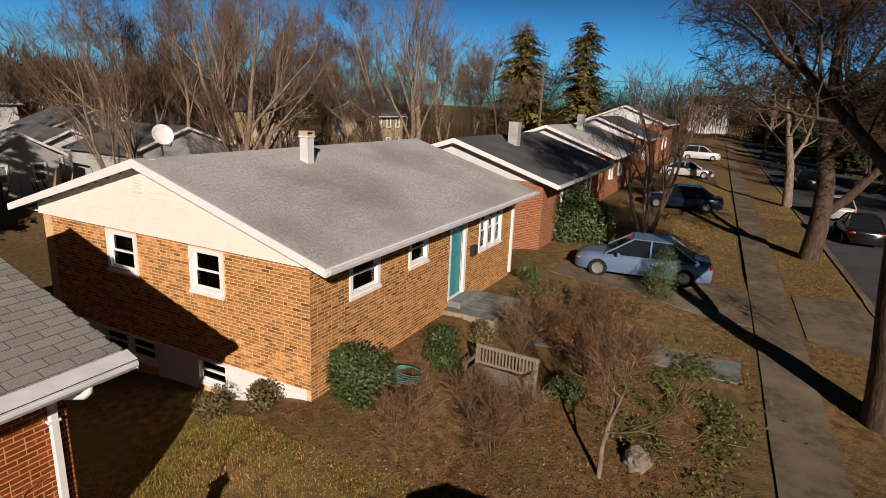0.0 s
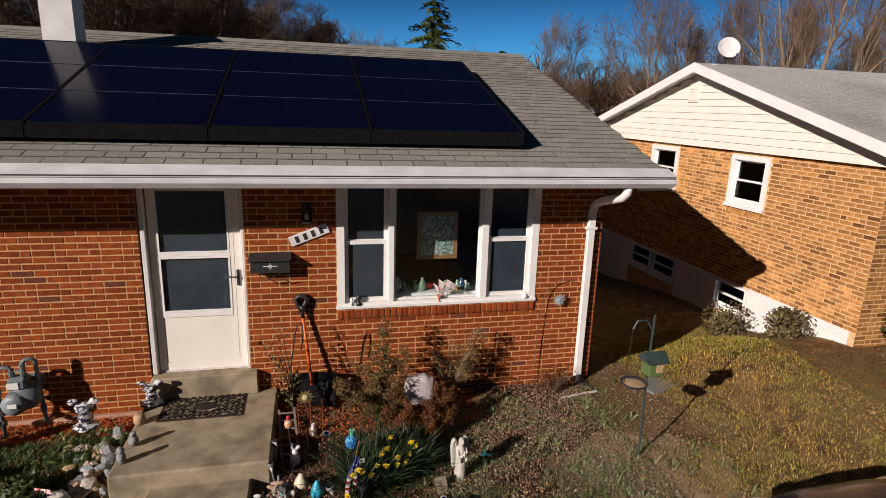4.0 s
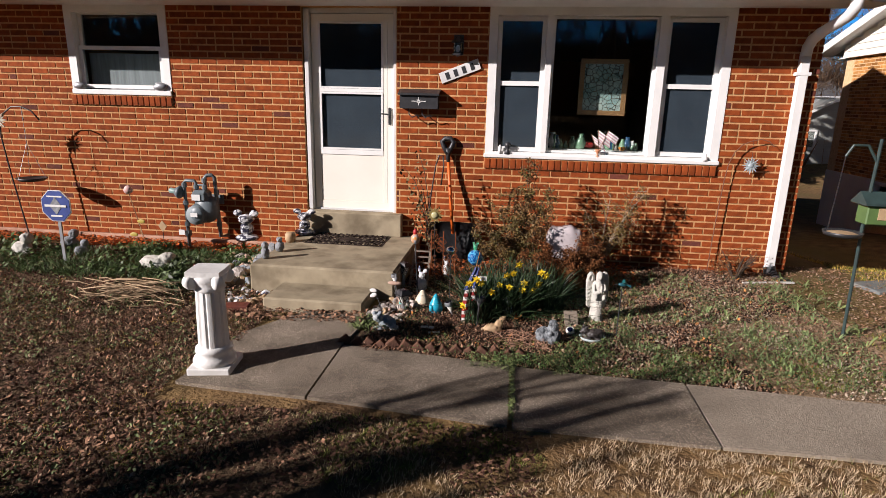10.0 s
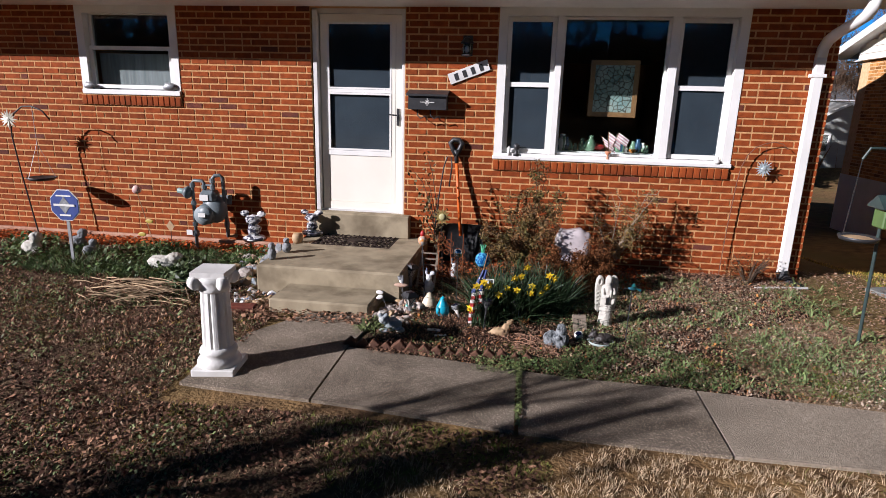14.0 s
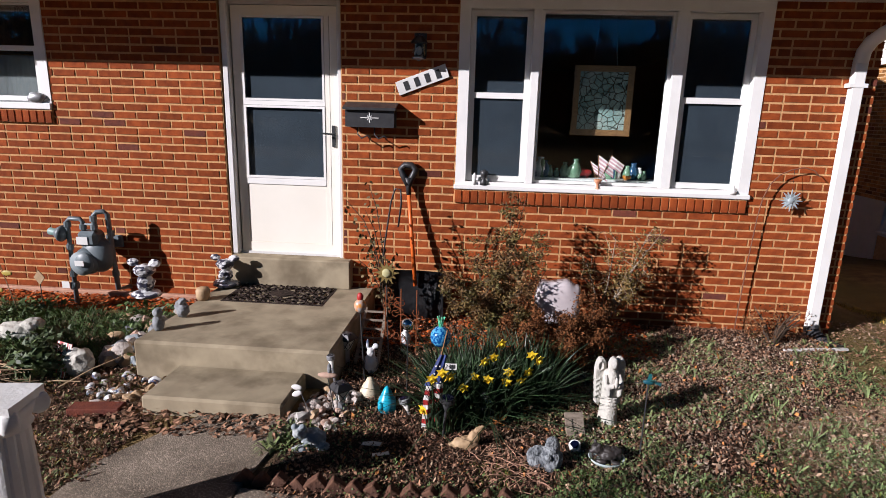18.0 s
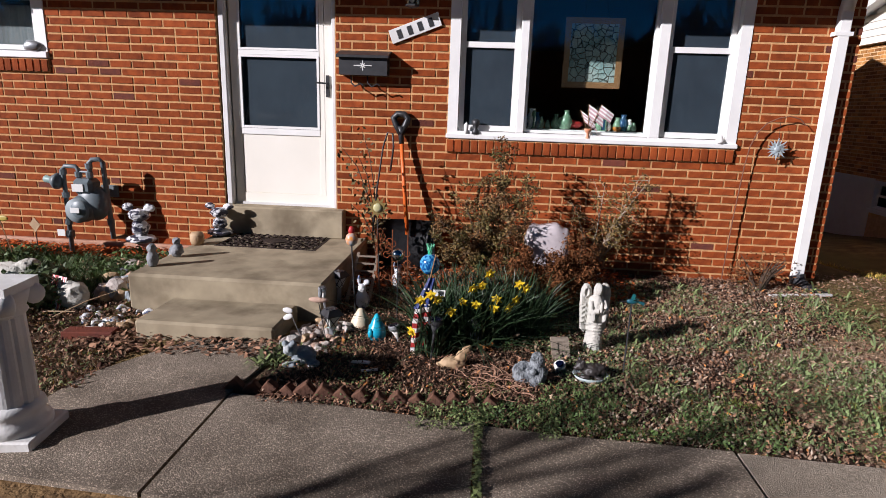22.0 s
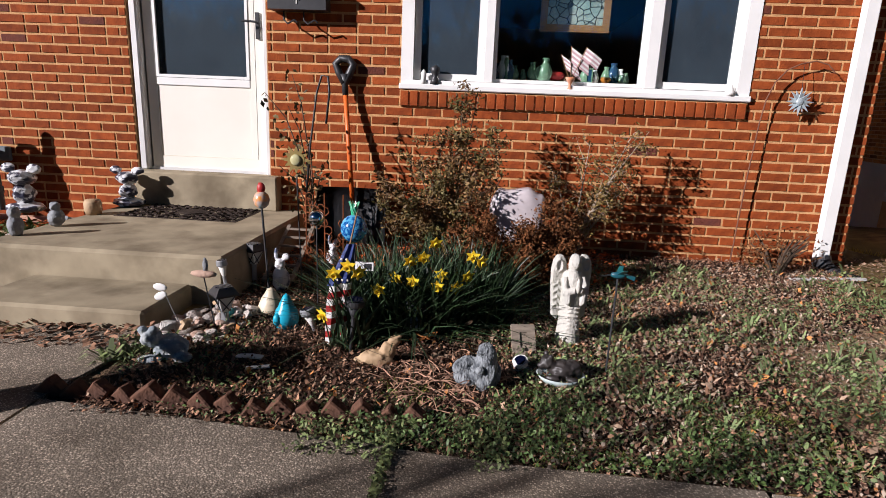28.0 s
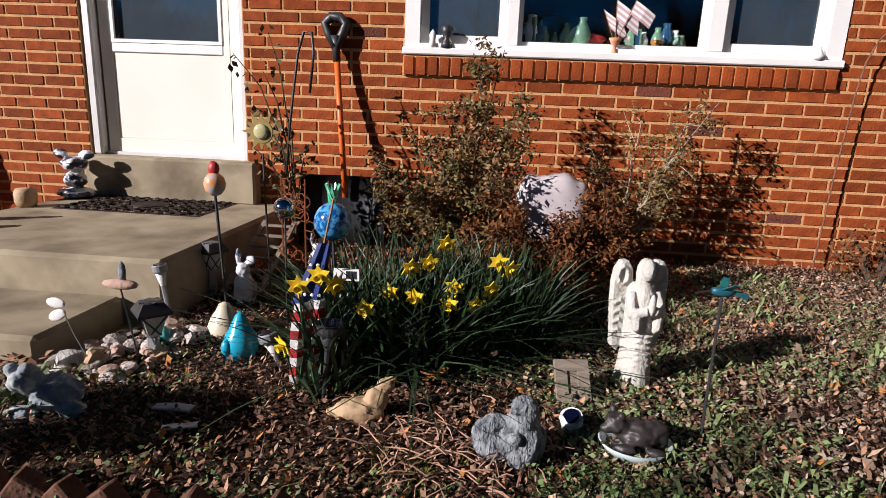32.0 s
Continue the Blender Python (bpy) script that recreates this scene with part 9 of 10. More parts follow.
part("socket", tube_bm([(-0.080, 0.095, 1.06), (-0.088, 0.105, 1.15), (-0.09, 0.11, 1.20)], [0.021, 0.024, 0.034], 10), M["black"], shv, "black plastic socket", smooth=True)
bl = bmesh.new()
prof = [(-0.25, -0.07), (-0.22, 0.0), (-0.1, 0.02), (0.0, 0.03), (0.1, 0.02), (0.22, 0.0), (0.25, -0.07)]
rows_ = [[bl.verts.new((x, y - 0.10 + 0.12 * k + 0.05 * (1 - k) ** 2, 0.02 + 0.40 * k)) for x, y in prof] for k in (0, 0.33, 0.66, 1.0)]
for a, b in zip(rows_, rows_[1:]):
    for i in range(len(prof) - 1):
        bl.faces.new((a[i], a[i + 1], b[i + 1], b[i]))
bmesh.ops.solidify(bl, geom=bl.faces[:], thickness=0.006)
part("blade", bl, M["black"], shv, smooth=True)
lad = empty("garden_ladder", g0(-0.60, -0.75), 0, "small grey wooden lattice leaning on the porch", "trellis")
for s in (0, 0.16):
    part("rail", beam_bm((s, -0.35, 0.02), (s - 0.05, 0.25, 0.22), 0.022, 0.016), M["grey_wood"], lad)
for k in range(6):
    part("rung", beam_bm((-0.01 - 0.008 * k, -0.3 + 0.1 * k, 0.045 + 0.033 * k), (0.15 - 0.008 * k, -0.3 + 0.1 * k, 0.045 + 0.033 * k), 0.018, 0.012), M["grey_wood"], lad)

# star ornament on the wall with its hook
def star_hook(at, label, mirror=1, col="rust"):
    s = empty("shepherd_hook", at, 0, label, "hook")
    part("rod", tube_bm([(-0.27 * mirror, 0, -0.05), (-0.25 * mirror, 0, 0.55), (-0.225 * mirror, 0, 0.98), (-0.205 * mirror, 0, 1.14), (-0.165 * mirror, 0, 1.25), (-0.10 * mirror, 0, 1.33), (-0.02 * mirror, 0, 1.37), (0.07 * mirror, 0, 1.39), (0.15 * mirror, 0, 1.37), (0.20 * mirror, 0, 1.32)], 0.0045, 6), M[col], s)
    st_ = bmesh.new()
    for k in range(8):
        for lay, rr in ((0, 0.090), (0.5, 0.075)):
            q = prism_bm([(-0.015, 0.01), (0.015, 0.01), (0.0, rr)], "y", -0.004 + 0.012 * lay, 0.004 + 0.012 * lay)
            join_bm(st_, q, Matrix.Translation((0, -0.02, 1.13)) @ Matrix.Rotation((k + lay) * math.pi / 4, 4, "Y") @ Matrix.Rotation(radians(14), 4, "Z"))
    join_bm(st_, ball_bm(0.028, 2, (1, 0.5, 1), 0, 0, (0, -0.02, 1.13)))
    part("star", st_, mat("pale_metal", (0.42, 0.48, 0.50), 0.45, metal=0.3), s)
    part("thread", tube_bm([(0, -0.02, 1.21), (0.0, 0, 1.37)], 0.0015, 4), M["black"], s)
    return s


M["rust"] = mat("rusty_rod", (0.20, 0.085, 0.045), 0.7, col2=(0.12, 0.05, 0.03), scale=20)
star_hook((2.665, -0.07, 0.0), "thin black shepherd hook with a pale star ornament at the wall")
lh = empty("shepherd_hook", (-5.2, -0.35, 0.0), 0, "leaning black shepherd hook with a star and a hanging feeding dish", "hook")
part("rod", tube_bm([(0.0, 0, -0.05), (-0.03, 0, 0.10), (-0.13, 0, 0.76), (-0.18, 0, 1.19), (-0.165, 0, 1.34), (-0.10, 0, 1.44), (0.0, 0, 1.51), (0.12, 0, 1.515), (0.24, 0, 1.47), (0.32, 0, 1.38)], 0.008, 7), M["black"], lh, smooth=True)
stl = bmesh.new()
for k in range(8):
    for lay, rr in ((0, 0.115), (0.5, 0.095)):
        q = prism_bm([(-0.018, 0.01), (0.018, 0.01), (0.0, rr)], "y", -0.004 + 0.012 * lay, 0.004 + 0.012 * lay)
        join_bm(stl, q, Matrix.Translation((-0.165, -0.03, 1.367)) @ Matrix.Rotation((k + lay) * math.pi / 4, 4, "Y") @ Matrix.Rotation(radians(14), 4, "Z"))
join_bm(stl, ball_bm(0.028, 2, (1, 0.5, 1), 0, 0, (-0.165, -0.03, 1.367)))
part("star", stl, mat("cream_metal", (0.62, 0.60, 0.50), 0.45), lh, "cream metal star")
dsh = part("hanging_dish", lathe_bm([(0, 0.70), (0.12, 0.70), (0.155, 0.735), (0.145, 0.735), (0.11, 0.712), (0, 0.712)], 20), M["black"], lh, "dark round hanging dish", smooth=True)
dsh.location = (0.12, 0, 0)
for a in (0.3, 2.4, 4.5):
    part("hanging_wire", tube_bm([(0.12 + 0.148 * math.cos(a), 0.148 * math.sin(a), 0.733), (0.12, 0, 1.12), (0.12, 0, 1.51)], 0.002, 4), M["steel"], lh)

# gas meter
gm = empty("gas_meter", (-3.13, -0.235, 0.03), 0, "grey gas meter with pipes on the brick wall", "gas meter")
M["meter"] = mat("grey_meter_paint", (0.15, 0.18, 0.195), 0.45, col2=(0.095, 0.12, 0.13), scale=10)
part("meter_body", ball_bm(0.155, 3, (0.92, 0.62, 1.05), 0, 0, (0.05, 0.02, 0.42)), M["meter"], gm, smooth=True)
part("meter_cover", ball_bm(0.12, 3, (0.95, 0.70, 1.0), 0, 0, (-0.015, -0.035, 0.37)), M["meter"], gm, smooth=True)
part("meter_face", lathe_bm([(0, -0.035), (0.092, -0.035), (0.102, -0.02), (0.106, 0.0), (0, 0.0)], 26), mat("pale_meter_cover", (0.22, 0.25, 0.26), 0.45), gm, "pale round cover", smooth=True).matrix_basis = pose(-0.03, -0.10, 0.36, 90, 0, 0)
part("meter_top", box_bm(-0.075, 0.105, -0.075, 0.075, 0.50, 0.635, 0.03), M["meter"], gm)
part("meter_plate", box_bm(-0.065, 0.035, -0.083, -0.075, 0.525, 0.59), M["porcelain"], gm)
part("meter_label", box_bm(-0.06, 0.02, -0.141, -0.136, 0.35, 0.395), M["porcelain"], gm)
part("inlet_pipe", tube_bm([(-0.175, -0.02, -0.05), (-0.175, -0.02, 0.71), (-0.15, -0.02, 0.735), (-0.055, -0.02, 0.735), (-0.035, -0.02, 0.71), (-0.035, -0.02, 0.62)], 0.019, 8), M["meter"], gm, smooth=True)
part("outlet_pipe", tube_bm([(0.065, -0.02, 0.62), (0.065, -0.01, 0.77), (0.085, 0.0, 0.795), (0.135, 0.02, 0.80), (0.16, 0.03, 0.775), (0.175, 0.05, 0.10), (0.19, 0.20, 0.08)], 0.021, 8), M["meter"], gm, smooth=True)
part("bypass_pipe", tube_bm([(-0.035, -0.02, 0.69), (0.065, -0.02, 0.69)], 0.011, 8), M["meter"], gm)
part("regulator", lathe_bm([(0, -0.045), (0.04, -0.045), (0.062, -0.02), (0.072, -0.008), (0.072, 0.008), (0.045, 0.045), (0, 0.055)], 18), M["meter"], gm, smooth=True).matrix_basis = pose(-0.235, -0.02, 0.60, 0, -80, 0)
part("regulator_cap", lathe_bm([(0.03, 0), (0.032, 0.07), (0.022, 0.08), (0, 0.08)], 12), mat("green_grey_cap", (0.20, 0.30, 0.28), 0.5), gm, "green-grey cap", smooth=True).matrix_basis = pose(-0.275, -0.02, 0.605, 0, -80, 0)
part("valve", box_bm(-0.205, -0.145, -0.05, 0.01, 0.10, 0.17, 0.01), M["meter"], gm)
part("valve_tag", box_bm(-0.265, -0.195, -0.06, -0.057, 0.12, 0.18), M["porcelain"], gm)
for x, z in ((-0.175, 0.22), (-0.175, 0.46), (-0.175, 0.66), (-0.035, 0.645), (0.065, 0.645), (0.065, 0.72)):
    part("pipe_union", tube_bm([(x, -0.02, z), (x, -0.02, z + 0.045)], 0.029, 8), M["meter"], gm)
for z in (0.22, 0.58):
    part("pipe_union", tube_bm([(0.171 - 0.006 * (z > 0.5), 0.045, z), (0.171 - 0.006 * (z > 0.5), 0.044, z + 0.05)], 0.029, 8), M["meter"], gm)
vp = part("wall_vent", box_bm(-3.14, -2.98, -0.03, 0.0, 0.47, 0.58, 0.008), M["meter"], house)

# round sign on a post: plain shapes only
sg_ = empty("yard_sign", (-4.20, -1.05, ground_z(-4.1, -1.05)), 0, "blue octagonal yard sign with white bars on a post", "sign")
part("post", box_bm(-0.012, 0.012, 0.0, 0.012, -0.05, 0.60), M["steel"], sg_)
oc = [(0.125 * math.cos(math.pi / 8 + k * math.pi / 4), 0.68 + 0.125 * math.sin(math.pi / 8 + k * math.pi / 4)) for k in range(8)]
part("border", prism_bm(oc, "y", -0.012, -0.002), M["porcelain"], sg_)
part("plate", prism_bm([(x * 0.95, 0.68 + (z - 0.68) * 0.95) for x, z in oc], "y", -0.016, -0.011), M["blue"], sg_)
part("emblem", prism_bm([(-0.05, 0.68), (0, 0.745), (0.05, 0.68), (0, 0.615)], "y", -0.019, -0.015), M["grey_stone"], sg_)
part("bar", box_bm(-0.085, 0.085, -0.023, -0.019, 0.673, 0.689), M["porcelain"], sg_)
part("bar", box_bm(-0.045, 0.045, -0.021, -0.015, 0.60, 0.612), M["porcelain"], sg_)
part("bar", box_bm(-0.06, 0.06, -0.021, -0.015, 0.745, 0.755), M["porcelain"], sg_)
sg_.scale = (1.36, 1.0, 1.0)
for o in sg_.children:
    if not o.name.startswith("post"):
        o.matrix_basis = Matrix.Translation((0, 0, 0.68 - 0.68 * 1.36 - 0.06)) @ Matrix.Diagonal((1, 1, 1.36, 1))

# figures by the porch: plain rounded shapes


def two_eared(at, h, label, m1="spotted", wide=1.0):
    f_ = lump("figurine", at, [(0.05 * h, (1.3, 1.0, 0.6), (0, 0, 0.03 * h)), (0.04 * h, (0.9, 0.9, 1.3), (0, 0, 0.10 * h)), (0.042 * h, (1, 1, 1), (0, 0, 0.185 * h)), (0.026 * h, (1, 0.5, 1), (-0.048 * h, 0, 0.235 * h)), (0.026 * h, (1, 0.5, 1), (0.048 * h, 0, 0.235 * h))], M[m1], label, "figurine")
    f_.scale = (wide, wide, 1.0)
    return f_


two_eared((-1.95, -0.20, 0.205), 1.12, "white and grey ceramic figurine on the porch corner", wide=1.55)
two_eared(g0(-2.46, -0.55, 0.20), 1.28, "white ceramic figurine with dark markings beside the porch", wide=1.5)
lump("figurine", (-2.05 + 0.12, -0.95, 0.205), [(0.045, (1, 1, 1.2), (0, 0, 0.05)), (0.03, (1, 1, 1), (0, 0, 0.12))], M["grey_stone"], "small grey stone figure on the porch edge", "figurine")
lump("figurine", (-1.96, -1.22, 0.205), [(0.04, (1, 1, 1.5), (0, 0, 0.055)), (0.034, (1, 1, 1), (0, 0, 0.13))], M["grey_stone"], "round-headed grey stone figure on the porch edge", "figurine")
figurine("flower_pot", (-1.98, -0.55, 0.205), [(0, 0), (0.045, 0), (0.055, 0.03), (0.055, 0.08), (0.045, 0.10), (0, 0.10)], M["tan_stone"], "small tan stump-shaped pot on the porch", "pot")
lump("stone_block", g0(-3.25, -0.98), [(0.10, (1.5, 0.9, 0.8), (0, 0, 0.06)), (0.08, (1.0, 0.9, 0.6), (0.12, 0.02, 0.12))], M["statue"], "pale broken stone block in the ground cover", "stone")
lump("pebble", g0(-2.82, -1.15), [(0.09, (1.2, 0.9, 0.8), (0, 0, 0.05))], mat("lilac_stone", (0.30, 0.24, 0.30), 0.7, col2=(0.2, 0.17, 0.2), scale=9), "lilac painted rock in the bed", "rock")
fl2 = empty("small_flag", g0(-2.55, -1.5), 0, "small faded striped flag draped over rocks", "flag")
part("cloth", beam_bm((0, 0.02, 0.01), (0.03, 0.10, 0.22), 0.15, 0.006), mat("striped_flag_cloth", (0.62, 0.16, 0.15), 0.8, col2=(0.75, 0.72, 0.70), scale=2.5, stretch=(16, 0.2, 0.2), mix_lo=0.49, mix_hi=0.51), fl2)
lump("rock", g0(-2.42, -1.42), [(0.10, (1, 0.8, 1.1), (0, 0, 0.08))], M["statue"], "pale rough rock beside the small flag", "rock")
part_brick = part("loose_brick", box_bm(-0.15, 0.15, -0.05, 0.05, 0, 0.055, 0.006), M["brick_dark"])
part_brick.matrix_basis = pose(*g0(-1.98, -1.88), 0, 0, 8)
tagged(part_brick, "dark red brick lying beside the step", "brick")
for i, (x, y, s) in enumerate(((-4.85, -0.85, 1.2), (-4.55, -0.55, 1.0), (-4.25, -0.75, 0.8))):
    lump("stone_ornament", g0(x, y), [(0.08 * s, (1.1, 0.8, 0.9), (0, 0, 0.06 * s)), (0.05 * s, (1, 1, 1), (0.05 * s, 0, 0.16 * s))], M["statue"] if i == 0 else M["grey_stone"], "weathered stone animal ornament by the wall", "ornament", 30 * i)
rs = empty("rose_stake", g0(-3.72, -0.55), 0, "pink metal rose on a thin stake with leaves", "ornament")
part("stem", tube_bm([(0.12, 0, -0.03), (-0.05, 0, 0.66)], 0.004, 5), M["tan_stone"], rs)
part("bloom", ball_bm(0.05, 2, (1, 0.8, 0.9), 0.3, 4, (-0.05, 0, 0.69)), mat("faded_pink", (0.55, 0.28, 0.25), 0.6, col2=(0.6, 0.5, 0.45), scale=16), rs, smooth=True)
for z, s in ((0.35, -1), (0.2, 1)):
    part("leaf", ball_bm(0.035, 2, (1.4, 0.15, 0.7), 0, 0, (0.01 - 0.05 * s, 0, z)), mat("brass_leaf", (0.42, 0.32, 0.06), 0.5), rs, smooth=True)
dmd = empty("marker_stake", g0(-3.55, -0.35), 0, "small tan diamond marker on a stake", "marker")
part("stake", tube_bm([(0, 0, -0.03), (0, 0, 0.22)], 0.004, 5), M["black"], dmd)
part("plate", prism_bm([(-0.05, 0.26), (0, 0.325), (0.05, 0.26), (0, 0.195)], "y", -0.004, 0.004), M["tan_stone"], dmd)
rg = random.Random(401)
heap = bmesh.new()
for k in range(90):
    a, L = rg.gauss(0.0, 0.5), rg.uniform(0.18, 0.55)
    c = Vector((-2.95 + rg.gauss(0, 0.22), -1.75 + rg.gauss(0, 0.12), rg.uniform(0.01, 0.12)))
    c.z += ground_z(c.x, c.y)
    d = Vector((math.cos(a), math.sin(a) * 0.8, rg.uniform(-0.12, 0.2))) * L * 0.5
    tube_bm([c - d, c + Vector((0, 0, 0.015)), c + d], [0.0045, 0.004, 0.002], 4, heap)
twig_heap = bmesh.new()
for k in range(190):
    a, L = rg.random() * 6.283, rg.uniform(0.03, 0.12)
    c = Vector((0.50 + rg.gauss(0, 0.13), -2.12 + rg.gauss(0, 0.10), rg.uniform(0.005, 0.05)))
    c.z += ground_z(c.x, c.y)
    v = Vector((math.cos(a), math.sin(a), rg.uniform(-0.1, 0.25))) * L * 0.5
    tube_bm([c - v, c + Vector((0, 0, 0.008)), c + v], [0.0022, 0.002, 0.001], 3, twig_heap)
tagged(part("twig_heap", twig_heap, mat("reddish_dry_twig", (0.34, 0.20, 0.135), 0.9, island=0.5)), "loose heap of fine reddish dry twigs in the bed", "twigs", kind="stuff")
scatter("ground_cover", 2600, (0.05, 0.75, -2.66, -2.36), (0.005, 0.011), M["weed"], "bright green ground cover spilling over the bed's edge", "plants", 91, lift=(0.005, 0.05), up=0.5, keep=lambda x, y, r: nz(x, y, 3.0, 12) > -0.1)
tagged(part("stem_heap", heap, mat("dry_stalk", (0.36, 0.26, 0.16), 0.9, island=0.45)), "heap of dry pale cut stems on the lawn", "stems", kind="stuff")
shrub((-2.75, -1.35), 0.30, 0.22, 1400, 402, "low green grassy tuft beside the pedestal", "leaf", (0.02, 0.04), 4, 5, 0.1)

# scalloped edging of pointed bricks
M["edge_brick"] = mat("brown_edging", (0.13, 0.066, 0.042), 0.9, col2=(0.08, 0.042, 0.03), scale=16, bump=0.4)
edging = empty("bed_edging", (0, 0, 0), 0, "sawtooth edging of tilted bricks along the bed", "edging")
for k in range(15):
    q = k / 14
    x = -0.832 + (1.262) * q
    y = -2.436 + (0.053) * q - 0.035 * math.sin(math.pi * q)
    w_ = 0.036 + 0.005 * math.sin(k * 5.3)
    o = box_bm(-w_, w_, -0.024, 0.024, -w_ * 1.15, w_ * 1.15, 0.005)
    bmesh.ops.transform(o, matrix=Matrix.Rotation(radians(14 * math.sin(k * 1.7)), 4, "Z") @ Matrix.Rotation(radians(45 + 9 * math.sin(k * 2.1)), 4, "Y"), verts=o.verts)
    ob = part("brick", o, M["edge_brick"], edging)
    ob.location = g0(x, y, 0.022 + 0.008 * math.sin(k * 3.7))
stick = part("white_strip", beam_bm((0, 0, 0), (0.50, 0.07, 0.012), 0.03, 0.015), M["white_old"])
stick.location = g0(2.62, -0.46, 0.02)
tagged(stick, "white plastic strip lying by the downspout", "strip")
ws = part("paper_scrap", box_bm(-0.045, 0.045, -0.012, 0.012, 0, 0.004), M["porcelain"])
ws.matrix_basis = pose(*g0(-0.22, -2.13, 0.02), 0, 0, 20)
tagged(ws, "white scrap lying on the bed", "scrap")

# broken rocks at the porch's side, below the figurines
for i, (x, y, r, m) in enumerate(((-2.62, -0.60, 0.055, "tan_stone"), (-2.50, -0.62, 0.06, "quartz"), (-2.27, -0.70, 0.075, "quartz"), (-2.46, -0.80, 0.055, "grey_stone"), (-2.16, -1.00, 0.04, "grey_stone"),
                                    (-2.25, -1.03, 0.045, "tan_stone"), (-2.36, -0.88, 0.05, "pink_stone"), (-2.20, -0.86, 0.05, "quartz"), (-2.34, -0.62, 0.05, "grey_stone"))):
    o = part("rock", stone_bm(r, (1.3, 1.0, 0.9), i + 300), M[m])
    o.matrix_basis = pose(*g0(x, y, r * 0.55), 0, 0, 47 * i)
    tagged(o, "rough broken rock piled beside the porch", "rock", "rocks beside the porch")
# sun-faced stake, plain hook and further lights in the bed
sunst = empty("sun_stake", g0(-0.36, -1.20), 0, "brass sun ornament with a glass centre on a stake", "ornament")
M["brass"] = mat("dull_brass", (0.36, 0.27, 0.09), 0.45, metal=0.5, col2=(0.26, 0.19, 0.07), scale=18)
part("stake", tube_bm([(0.02, 0.0, -0.05), (0.0, 0.0, 0.66)], 0.004, 6), M["black"], sunst)
ray_bm = lathe_bm([(0, -0.004), (0.046, -0.004), (0.046, 0.004), (0, 0.004)], 20)
sun_face = part("sun_face", ray_bm, M["brass"], sunst)
sun_face.matrix_basis = pose(0, -0.005, 0.745, 90, 0, 0)
for k in range(12):
    q = prism_bm([(-0.011, 0.042), (0.011, 0.042), (0.006, 0.060), (0.0, 0.084 if k % 2 else 0.072)], "z", -0.002, 0.002)
    bmesh.ops.transform(q, matrix=Matrix.Rotation(k * math.pi / 6, 4, "Z"), verts=q.verts)
    part("sun_ray", q, M["brass"], sun_face)
part("glass_centre", ball_bm(0.030, 3, (1, 0.45, 1), 0, 0, (0, -0.012, 0.745)), mat("amber_glass", (0.52, 0.50, 0.30), 0.12, col2=(0.42, 0.38, 0.18), scale=20), sunst, "pale amber glass", smooth=True)
rhook = empty("shepherd_hook", (0, 0, 0), 0, "plain black shepherd hook among the rose canes", "hook")
part("rod", tube_bm([(-0.536, -0.5, 0.381), (-0.501, -0.5, 0.737), (-0.456, -0.5, 1.056), (-0.423, -0.5, 1.16), (-0.383, -0.5, 1.156), (-0.375, -0.5, 1.058), (-0.398, -0.5, 0.867)], 0.007, 6), M["black"], rhook, smooth=True)


def path_light(at, label, h=0.20, lean=12, r=0.026, rz=0, dark=False):
    """A small round solar light on a spike."""
    o_ = empty("solar_light", at, rz, label, "lamp")
    o_.matrix_basis = pose(*at, 0, lean, rz)
    part("spike", tube_bm([(0, 0, -0.04), (0, 0, h - 0.07)], [0.006, 0.010], 8), M["black"] if dark else M["steel"], o_)
    part("lens", lathe_bm([(0.010, h - 0.08), (r * 0.85, h - 0.02), (0, h - 0.02)], 14), M["black"] if dark else mat("frosted_lens", (0.62, 0.60, 0.55), 0.35), o_, smooth=True)
    part("cap", lathe_bm([(r, h - 0.026), (r * 1.06, h - 0.02), (r * 1.06, h), (r * 0.9, h + 0.004), (0, h + 0.004)], 18), M["black"] if dark else M["steel"], o_)
    part("cell", lathe_bm([(r * 0.8, h + 0.004), (r * 0.8, h + 0.006), (0, h + 0.006)], 14), M["panel"], o_)
    return o_


path_light(g0(-0.645, -1.44), "small round steel solar light beside the porch step", 0.25, -8)
path_light(g0(-0.13, -1.67), "small steel solar spotlight beside the flag", 0.115, -18, 0.034)
path_light(g0(0.09, -1.88), "dark round solar light before the daffodils", 0.25, 5, 0.042, dark=True)
lat = empty("mosaic_lantern", g0(0.34, -1.66), 12, "small blue and white lattice lantern among the daffodils", "lamp")
part("panes", box_bm(-0.034, 0.034, -0.034, 0.034, 0.03, 0.15, 0.003), mat("frosted_blue_glass", (0.28, 0.36, 0.46), 0.3, col2=(0.5, 0.55, 0.6), scale=30), lat)
part("frame", frame_bm(-0.038, 0.038, 0.02, 0.16, -0.038, 0.038, 0.008), M["black"], lat)
for k in range(3):
    part("lattice_bar", beam_bm((-0.034, -0.037, 0.04 + 0.04 * k), (0.034, -0.037, 0.06 + 0.04 * k), 0.004, 0.005), M["black"], lat)
part("cap", lathe_bm([(0.058, 0.16), (0.054, 0.17), (0.02, 0.19), (0, 0.192)], 4), M["black"], lat)
pot_t = empty("teal_ornament", g0(-0.575, -1.61), 0, "small pleated teal ceramic ornament by the lantern", "ornament")
tp = lathe_bm([(0.040, 0), (0.036, 0.02), (0.022, 0.055), (0.010, 0.072), (0, 0.074)], 20)
for k, v in enumerate(tp.verts):
    if v.co.z < 0.05:
        f_ = 1.0 + 0.10 * math.cos(7 * math.atan2(v.co.y, v.co.x))
        v.co.x, v.co.y = v.co.x * f_, v.co.y * f_
